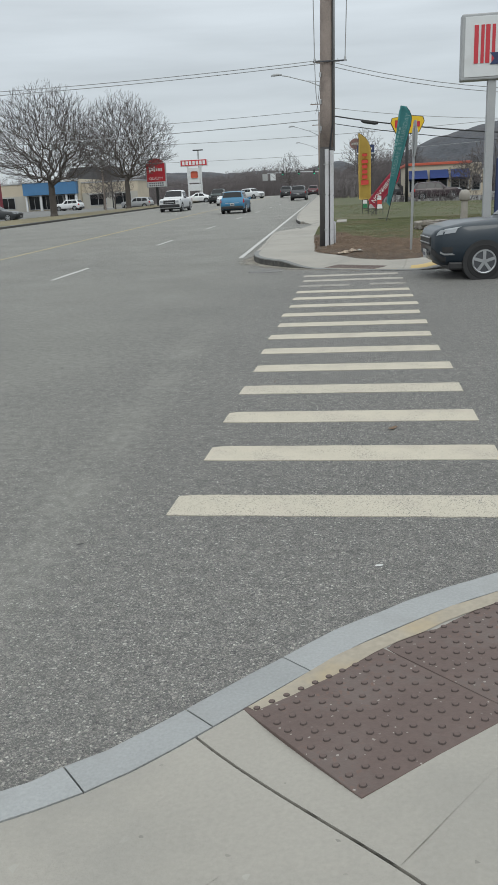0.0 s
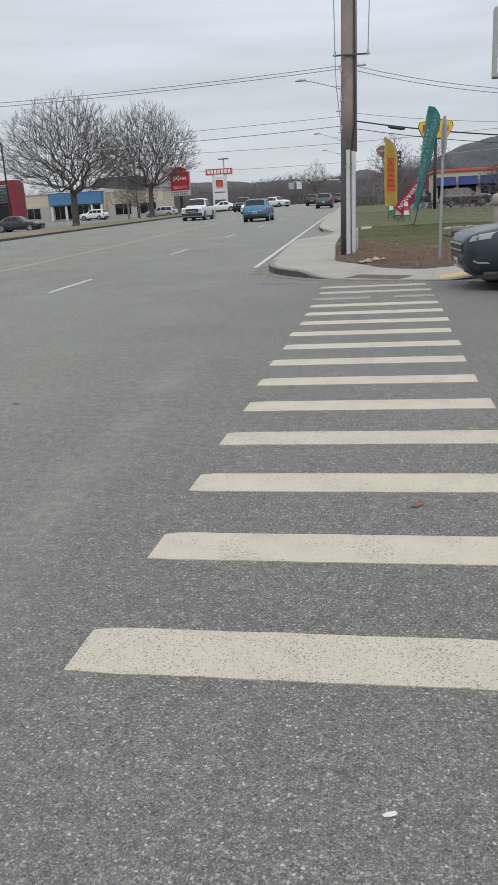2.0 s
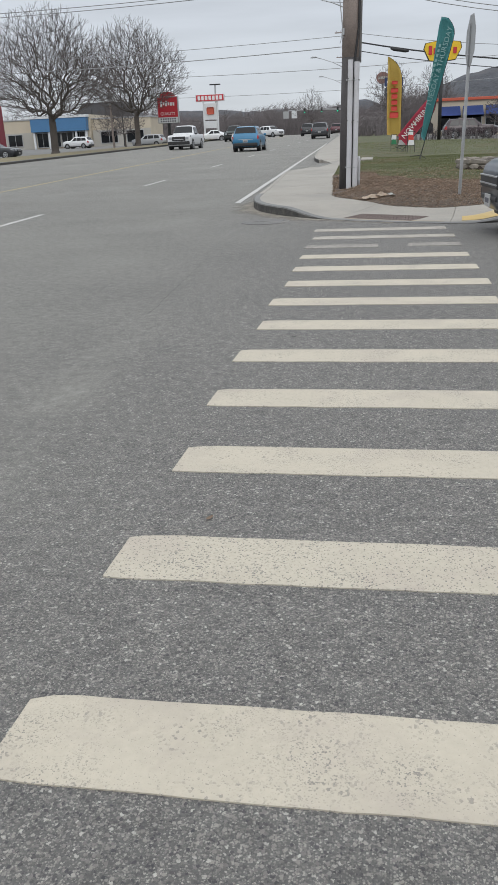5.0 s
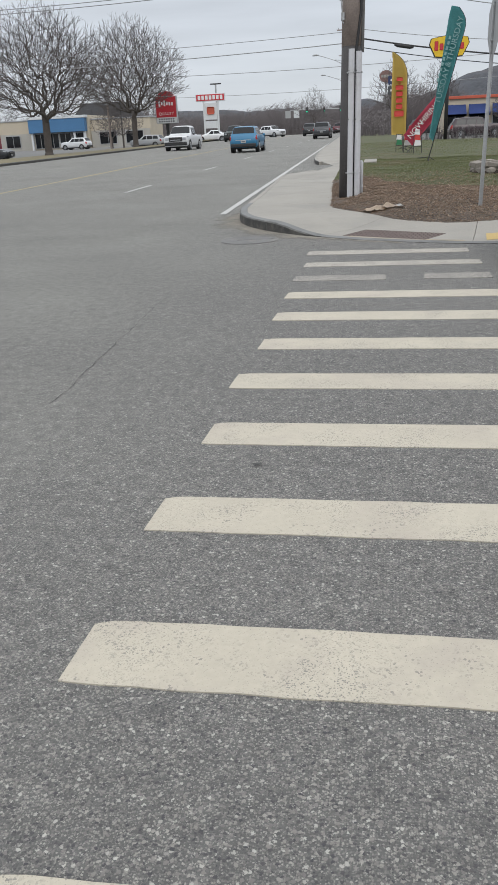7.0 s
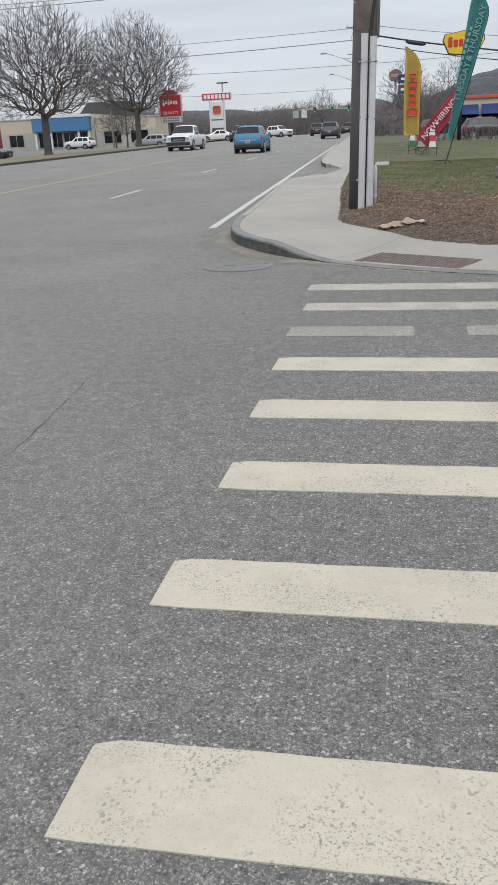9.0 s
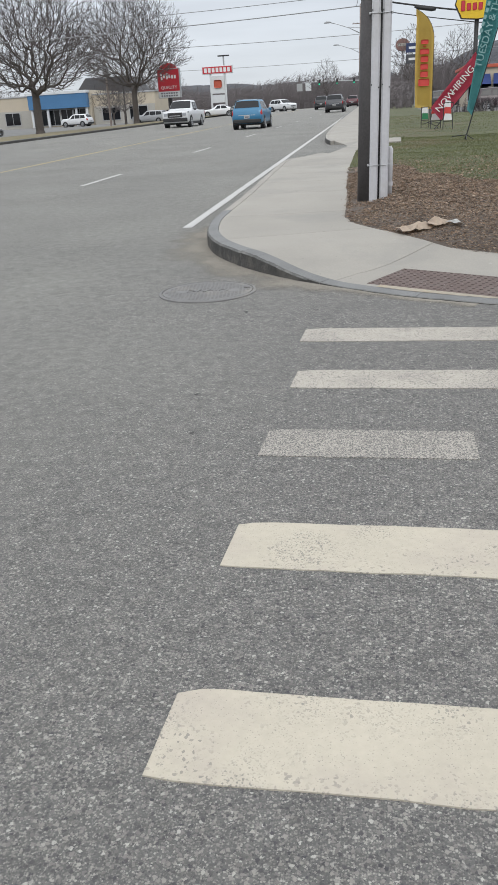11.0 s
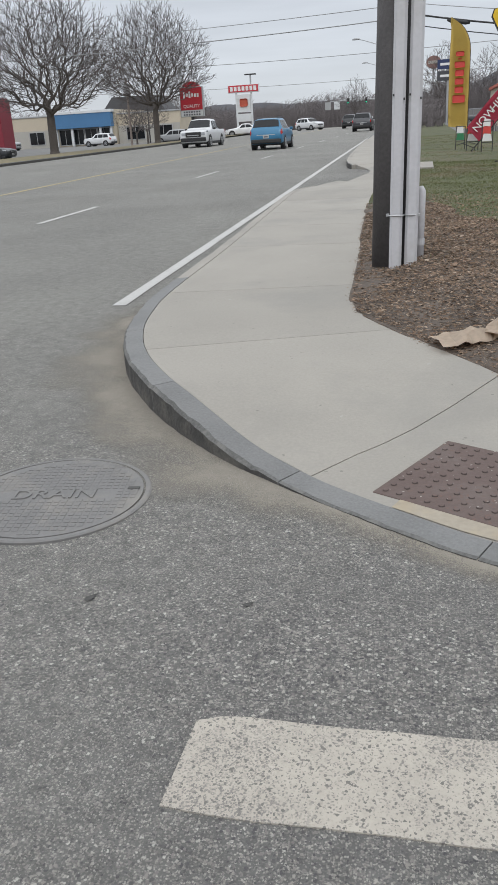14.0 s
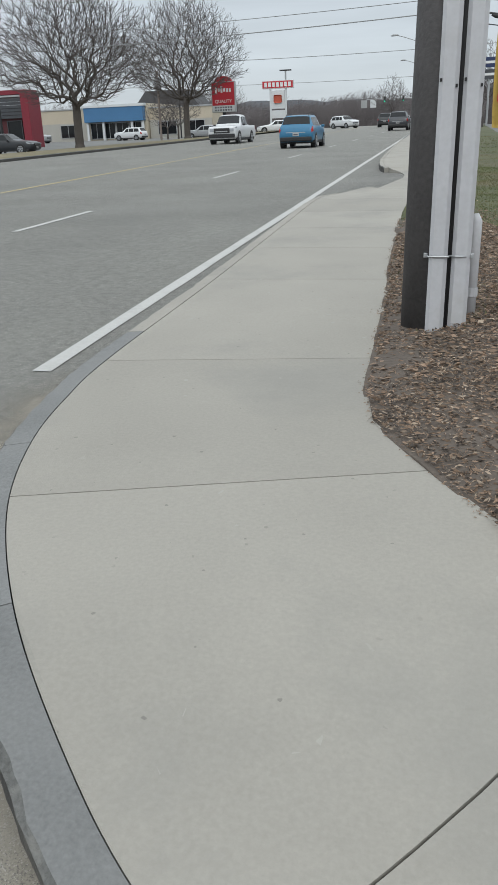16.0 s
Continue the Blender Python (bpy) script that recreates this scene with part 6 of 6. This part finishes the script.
# ---- vehicles ----
# stations along the length: share of length from the nose, half-width, belt height, roof height, roof half-width (shares of width and height)
SHAPES = {
    "suv": [(0.0, .58, .50, .51, .52), (0.012, .74, .55, .565, .64), (0.04, .88, .585, .605, .75), (0.12, .985, .615, .65, .82), (0.25, 1.0, .625, .675, .84), (0.30, 1.0, .61, .66, .80), (0.43, 1.0, .62, .965, .70),
            (0.52, 1.0, .625, 1.0, .72), (0.75, 1.0, .63, .995, .72), (0.90, 1.0, .64, .965, .70), (0.965, .97, .64, .70, .78), (0.985, .94, .60, .62, .80), (1.0, .86, .46, .48, .74)],
    "sedan": [(0.0, .78, .44, .45, .66), (0.02, .92, .50, .52, .76), (0.12, .98, .56, .60, .82), (0.28, 1.0, .60, .655, .84), (0.33, 1.0, .62, .70, .80), (0.46, 1.0, .64, .98, .66),
              (0.55, 1.0, .645, 1.0, .68), (0.68, 1.0, .65, .975, .66), (0.83, 1.0, .66, .74, .76), (0.95, .96, .67, .71, .80), (0.985, .92, .60, .63, .78), (1.0, .82, .46, .48, .70)],
    "pickup": [(0.0, .90, .545, .555, .84), (0.012, .97, .575, .59, .87), (0.10, .99, .585, .61, .87), (0.24, 1.0, .59, .625, .86), (0.28, 1.0, .60, .66, .82), (0.38, 1.0, .61, .975, .72),
               (0.46, 1.0, .61, 1.0, .74), (0.60, 1.0, .61, .985, .74), (0.635, 1.0, .61, .66, .86), (0.70, 1.0, .61, .615, .93), (0.985, 1.0, .61, .615, .93), (1.0, .97, .58, .585, .90)],
}


def car_surface(shape, L, W, H):
    st = SHAPES[shape]
    base_z = 0.17 * H if shape != "sedan" else 0.13 * H

    def at(s):
        for a, b in zip(st, st[1:]):
            if s <= b[0]:
                f = (s - a[0]) / (b[0] - a[0])
                return [p + (q - p) * f for p, q in zip(a, b)]
        return list(st[-1])

    def section(s):
        _, w, belt, roof, rw = at(s)
        z0 = base_z + (0.11 if shape != "pickup" else 0.02) * H * max(0.0, 1 - s / 0.045) ** 1.5 + 0.06 * H * max(0.0, 1 - (1 - s) / 0.04)
        w, rw = w * W / 2, rw * W / 2
        belt, roof = belt * H, roof * H
        rise = roof - belt
        return [(w * 0.90, z0), (w * 0.985, z0 + 0.06 * H), (w, z0 + 0.17 * H), (w * 0.995, (z0 + belt) / 2 + 0.06 * H), (w * 0.965, belt - 0.02 * H), (w * 0.945, belt),
                (rw + (w * 0.945 - rw) * 0.10, belt + rise * 0.86), (rw * 0.90, belt + rise * 0.97), (rw * 0.5, roof), (0.0, roof + 0.004)]

    def point(s, v, side, out=0.0):
        pts = section(s)
        i = min(len(pts) - 2, int(v)); f = v - i
        x = pts[i][0] + (pts[i + 1][0] - pts[i][0]) * f
        z = pts[i][1] + (pts[i + 1][1] - pts[i][1]) * f
        return Vector((side * x, s * L, z))

    return section, point


def patch(point, s0, s1, v0, v1, side, lift, n=4, m=3, s0t=None, s1t=None):
    """A piece of the body's skin set just proud of it."""
    s0t, s1t = s0 if s0t is None else s0t, s1 if s1t is None else s1t
    bm = bmesh.new()
    rows = []
    for j in range(m + 1):
        g = j / m
        a, b = s0 + (s0t - s0) * g, s1 + (s1t - s1) * g
        rows.append([bm.verts.new(point(a + (b - a) * i / n, v0 + (v1 - v0) * g, side)) for i in range(n + 1)])
    for r, q in zip(rows, rows[1:]):
        for i in range(n):
            bm.faces.new((r[i], r[i + 1], q[i + 1], q[i]))
    bm.normal_update()
    c = Vector((0, 0.5, 0))
    for f in bm.faces:
        if f.normal.dot(Vector((side, 0, 0.6)) if abs(f.normal.y) < 0.75 else Vector((0, 1 if (s0 + s1) > 1 else -1, 0))) < 0:
            f.normal_flip()
    bm.normal_update()
    for v in bm.verts:
        v.co += v.normal * lift
    bmesh.ops.solidify(bm, geom=bm.faces[:], thickness=lift * 0.8)
    return bm


def wheel(parent, x, y, r, w, side):
    o = part("wheel", tube(bmesh.new(), [(-w / 2, 0, 0), (-w * 0.42, 0, 0), (w * 0.42, 0, 0), (w / 2, 0, 0)], [r * 0.93, r, r, r * 0.93], 24), tyre, parent, "black tyre", smooth=False)
    o.location = (x, y, r)
    bm = bmesh.new()
    tube(bm, [(side * w * 0.36, 0, 0), (side * w * 0.46, 0, 0), (side * w * 0.52, 0, 0)], [r * 0.68, r * 0.68, r * 0.60], 20)
    part("rim", bm, dark_panel, o)
    bm = bmesh.new()
    for k in range(5):
        box(bm, (side * w * 0.53, 0, r * 0.34), (0.02, r * 0.17, r * 0.56), 0.0, Euler((k * math.tau / 5, 0, 0)).to_matrix().to_4x4())
    tube(bm, [(side * w * 0.47, 0, 0), (side * w * 0.56, 0, 0)], r * 0.16, 12)
    ring = [(side * w * 0.52, r * 0.63 * math.cos(k * math.tau / 24), r * 0.63 * math.sin(k * math.tau / 24)) for k in range(25)]
    tube(bm, ring, 0.018, 5)
    part("spokes", bm, alloy, o, "silver alloy spokes")


def vehicle(name, shape, paint, L, W, H, m, label, group="cars on the road", rack=False, sleek=False):
    """A car, nose at y = 0, tail at y = L in its own frame."""
    t = thing(name, m, label, "car" if shape != "pickup" else "pickup truck", group)
    section, point = car_surface(shape, L, W, H)
    st = sorted({round(a[0] + (b[0] - a[0]) * k / 3, 4) for a, b in zip(SHAPES[shape], SHAPES[shape][1:]) for k in range(4)})
    bm = bmesh.new()
    rows = []
    for s in st:
        pts = section(s)
        rows.append([bm.verts.new((x, s * L, z)) for x, z in pts] + [bm.verts.new((-x, s * L, z)) for x, z in pts[-2::-1]])
    for a, b in zip(rows, rows[1:]):
        for i in range(len(a) - 1):
            bm.faces.new((a[i], b[i], b[i + 1], a[i + 1]))
        bm.faces.new((a[-1], b[-1], b[0], a[0]))
    bm.faces.new(rows[0][::-1]); bm.faces.new(rows[-1])
    bmesh.ops.recalc_face_normals(bm, faces=bm.faces[:])
    part("body", bm, paint, t, smooth=True)
    R = 0.205 * H if shape != "sedan" else 0.225 * H
    front, rear = (0.20, 0.80) if shape != "pickup" else (0.17, 0.77)
    for sy in (front, rear):
        for side in (-1, 1):
            bm = bmesh.new()
            tube(bm, [(side * (W / 2 - 0.22), sy * L, R), (side * (W / 2 + 0.006), sy * L, R)], R * 1.2, 22)
            part("wheel_arch", bm, trim_black, t, "dark wheel arch")
            wheel(t, side * (W / 2 - 0.10), sy * L, R, 0.225, side)
    sill = boxed((0, 0.49 * L, 0.165 * H), (W * 0.97, L * 0.86, 0.09 * H), 0.03)
    part("sill", sill, trim_black, t, "black lower sill")
    part("axle_shadow_pan", boxed((0, 0.5 * L, 0.14 * H), (W * 0.8, L * 0.8, 0.05 * H)), trim_black, t)
    # glass
    if shape == "suv":
        spans, wind, back = [(0.375, 0.53, 0.455, 0.53), (0.545, 0.71, 0.545, 0.71), (0.725, 0.90, 0.725, 0.865)], (0.315, 0.425), (0.905, 0.962)
    elif shape == "sedan":
        spans, wind, back = [(0.40, 0.555, 0.48, 0.555), (0.57, 0.76, 0.57, 0.70)], (0.34, 0.455), (0.70, 0.82)
    else:
        spans, wind, back = [(0.335, 0.465, 0.40, 0.465), (0.48, 0.60, 0.48, 0.60)], (0.29, 0.375), (0.603, 0.632)
    for side in (-1, 1):
        for a, b, c, d in spans:
            part("side_window", patch(point, a, b, 5.08, 5.92, side, 0.008, 4, 3, c, d), dark_glass, t, "dark tinted glass")
        part("mirror", boxed((side * (W / 2 + 0.07), (wind[0] + 0.06) * L, 0.645 * H), (0.18, 0.10, 0.13), 0.035), paint if shape != "pickup" else trim_black, t)
        part("headlamp", patch(point, 0.016, 0.085, 3.7, 4.75, side, 0.010, 4, 3, 0.03, 0.11), head_clear, t, "clear headlamp")
        if shape == "suv":
            part("tail_lamp", patch(point, 0.945, 0.992, 3.1, 5.0, side, 0.014), tail_red, t, "red tail lamp")
        else:
            part("tail_lamp", patch(point, 0.965, 0.996, 3.0, 4.9, side, 0.012), tail_red, t, "red tail lamp")
        for dv in (spans[0][1] + 0.02, spans[-1][0] + 0.10):
            part("door_handle", boxed((side * (W / 2 - 0.012), dv * L, 0.56 * H), (0.03, 0.17, 0.028), 0.008), paint, t)
    for side in (-1, 1):
        part("windscreen", patch(point, wind[0], wind[1], 6.15, 9.0, side, 0.008, 4, 4), dark_glass, t, "dark windscreen")
        part("rear_window", patch(point, back[0], back[1], 6.15, 9.0, side, 0.010, 4, 4), dark_glass, t, "dark rear glass")
    bump = 0.30 * H
    if shape == "suv":
        for side in (-1, 1):
            part("rear_lamp", boxed((side * W * 0.385, 0.975 * L, 0.53 * H), (0.20 * W, 0.09, 0.10 * H), 0.03), tail_red, t, "red tail lamp")
    for side in (-1, 1):
        if sleek:
            part("bumper_intake", patch(point, 0.002, 0.05, 0.5, 1.35, side, 0.010, 4, 2), trim_black, t, "black lower intake")
            part("bumper_blade", patch(point, 0.03, 0.085, 1.55, 1.72, side, 0.016, 4, 2, 0.03, 0.075), alloy, t, "chrome blade")
            part("fog_lamp_recess", patch(point, 0.035, 0.075, 1.8, 2.4, side, 0.008, 4, 2), trim_black, t)
            continue
        part("fog_lamp_recess", boxed((side * W * 0.31, 0.045 * L, 0.30 * H), (0.16 * W, 0.12, 0.06 * H), 0.03), trim_black, t)
        part("bumper_blade", boxed((side * W * 0.33, 0.035 * L, 0.335 * H), (0.20 * W, 0.05, 0.018 * H), 0.008, None), alloy, t)
    if sleek:
        part("front_grille", boxed((0, 0.0, 0.44 * H), (W * 0.56, 0.05, 0.11 * H), 0.02), trim_black, t, "black grille")
        for q in (0.42, 0.485):
            part("grille_bar", boxed((0, -0.028, q * H), (W * 0.54, 0.02, 0.014 * H), 0.006), alloy, t, "chrome bar")
        part("lower_intake", boxed((0, 0.01, 0.305 * H), (W * 0.5, 0.06, 0.045 * H), 0.02), trim_black, t)
    big = shape == "pickup"
    if not sleek:
        part("front_grille", boxed((0, 0.022, bump + (0.155 if big else 0.12) * H), (W * (0.56 if big else 0.46), 0.12, (0.17 if big else 0.11) * H), 0.03), trim_black, t, "dark grille")
    if shape != "suv":
        for side in (-1, 1):
            part("front_lamp", boxed((side * W * 0.355, 0.035, (0.475 if big else 0.46) * H), (0.14 * W, 0.12, (0.10 if big else 0.06) * H), 0.025), head_clear, t, "clear headlamp")
    if big:
        part("bumper_bar", boxed((0, 0.0, 0.285 * H), (W * 0.92, 0.18, 0.13 * H), 0.04), trim_black, t, "black front bumper")
    if not sleek:
        part("grille_bar", boxed((0, -0.038, bump + 0.13 * H), (W * 0.42, 0.02, 0.025 * H), 0.006), alloy, t)
    if not sleek:
        part("front_bumper", boxed((0, 0.035 * L, 0.245 * H), (W * 0.70, 0.2, 0.07 * H), 0.06), trim_black if shape != "sedan" else paint, t)
    part("rear_bumper", boxed((0, 0.985 * L, 0.26 * H), (W * 0.90, 0.2, 0.14 * H), 0.05), trim_black if shape == "suv" else (alloy if shape == "pickup" else paint), t)
    part("rear_strip", boxed((0, 0.997 * L, 0.46 * H), (W * 0.55, 0.03, 0.02 * H), 0.006), alloy, t)
    for yy in (-0.02, L + 0.012):
        pl = part("number_plate", boxed((0, yy, 0.40 * H if yy > 0 else 0.285 * H), (0.32, 0.02, 0.16), 0.006), plate_mat, t)
        part("plate_bar", boxed((0, yy + (0.012 if yy > 0 else -0.012), 0.40 * H if yy > 0 else 0.285 * H), (0.22, 0.006, 0.06)), bar_grey, pl)
    if rack:
        for side in (-1, 1):
            part("roof_rail", tube(bmesh.new(), [(side * W * 0.31, 0.48 * L, H * 0.985), (side * W * 0.31, 0.52 * L, H * 1.025), (side * W * 0.31, 0.84 * L, H * 1.015), (side * W * 0.31, 0.88 * L, H * 0.97)], 0.018, 6), trim_black, t)
    if shape == "pickup":
        part("cargo_bed", boxed((0, 0.82 * L, 0.612 * H), (W * 0.82, 0.30 * L, 0.02)), trim_black, t, "dark open bed")
    return t


def place(x, y, heading, z=None):
    """Stands at x, y; heading 0: nose towards -y, 180: towards +y."""
    return Matrix.Translation((x, y, ground_z(x, y) if z is None else z)) @ pose(0, 0, 0, 0, 0, heading)


p_blue = car_paint("blue_car_paint", (0.03, 0.16, 0.29))
p_grey = car_paint("dark_grey_car_paint", (0.045, 0.048, 0.055))
p_maroon = car_paint("maroon_car_paint", (0.085, 0.022, 0.03))
p_white = car_paint("white_car_paint", (0.62, 0.63, 0.64))
p_silver = car_paint("silver_car_paint", (0.33, 0.34, 0.35))
p_slate = car_paint("slate_blue_car_paint", (0.012, 0.022, 0.033))
p_plum = car_paint("dark_plum_car_paint", (0.028, 0.014, 0.018))
p_black = car_paint("black_car_paint", (0.018, 0.02, 0.023))
p_red = car_paint("red_car_paint", (0.30, 0.02, 0.025))
p_green = car_paint("dark_green_car_paint", (0.02, 0.035, 0.035))

vehicle("compact_suv", "suv", p_blue, 4.2, 1.84, 1.58, place(-7.9, 61.0, 180), "bright blue compact car with roof rails driving away", rack=True)
vehicle("dark_suv", "suv", p_grey, 4.7, 1.92, 1.70, place(-5.7, 102.0, 180), "dark grey sport utility car driving away", rack=True)
vehicle("maroon_suv", "suv", p_maroon, 4.55, 1.85, 1.66, place(-6.2, 150.0, 180), "dark maroon sport utility car driving away")
vehicle("white_pickup", "pickup", p_white, 5.8, 2.02, 1.93, place(-15.6, 70.0, 0), "white pickup truck with a dark grille coming along the road")
vehicle("white_sedan", "sedan", p_white, 4.8, 1.85, 1.46, place(-13.4, 88.0, 0), "white saloon car coming along the road")
vehicle("grey_suv", "suv", p_grey, 4.6, 1.86, 1.66, place(-9.4, 165, 180), "dark sport utility car far down the road")
vehicle("black_suv", "suv", p_black, 4.7, 1.9, 1.72, place(-9.6, 132, 180), "black sport utility car far down the road")
vehicle("red_car", "sedan", p_red, 4.6, 1.82, 1.46, place(-7.2, 178, 180), "small red car far down the road")
vehicle("white_suv", "suv", p_white, 4.6, 1.86, 1.66, place(-14.0, 132, 48), "white sport utility car turning off the road")
vehicle("dark_pickup", "pickup", p_green, 5.5, 1.95, 1.85, place(-17.0, 104, 0), "dark pickup truck coming along the road")
vehicle("silver_suv", "suv", p_silver, 4.5, 1.85, 1.66, place(-10.4, 186, 180), "silver sport utility car far down the road")
vehicle("waiting_suv", "suv", p_slate, 4.5, 1.82, 1.58, place(2.42, 12.1, -85), "slate-blue sport utility car waiting at the side street", group="waiting cars", sleek=True)
# parked cars
vehicle("parked_saloon", "sedan", p_black, 4.7, 1.82, 1.45, place(-30.7, 72.0, 92), "dark saloon parked by the verge", group="parked cars")
vehicle("parked_van", "suv", p_silver, 5.0, 1.95, 1.85, place(-58, 127, 80), "silver van parked before the shops", group="parked cars")
vehicle("parked_suv", "suv", p_white, 4.6, 1.86, 1.68, place(-47, 126, 262), "white sport utility car parked before the shops", group="parked cars")
vehicle("parked_red_car", "sedan", p_red, 4.5, 1.8, 1.45, place(-62.5, 132, 85), "red car parked before the shops", group="parked cars")
vehicle("parked_estate", "suv", p_silver, 4.6, 1.84, 1.55, place(-32.5, 114, 265), "silver car parked near the red sign", group="parked cars")
vehicle("parked_white_car", "sedan", p_white, 4.7, 1.84, 1.46, place(-24.5, 118, 275), "white car turning out of the lot", group="parked cars")
vehicle("parked_dark_suv", "suv", p_plum, 4.8, 1.92, 1.72, place(11.5, 80, 92), "dark maroon sport utility car parked at the restaurant", group="parked cars")
vehicle("parked_grey_suv", "suv", p_grey, 4.7, 1.9, 1.7, place(8.5, 100, 90), "dark grey car parked at the restaurant", group="parked cars")
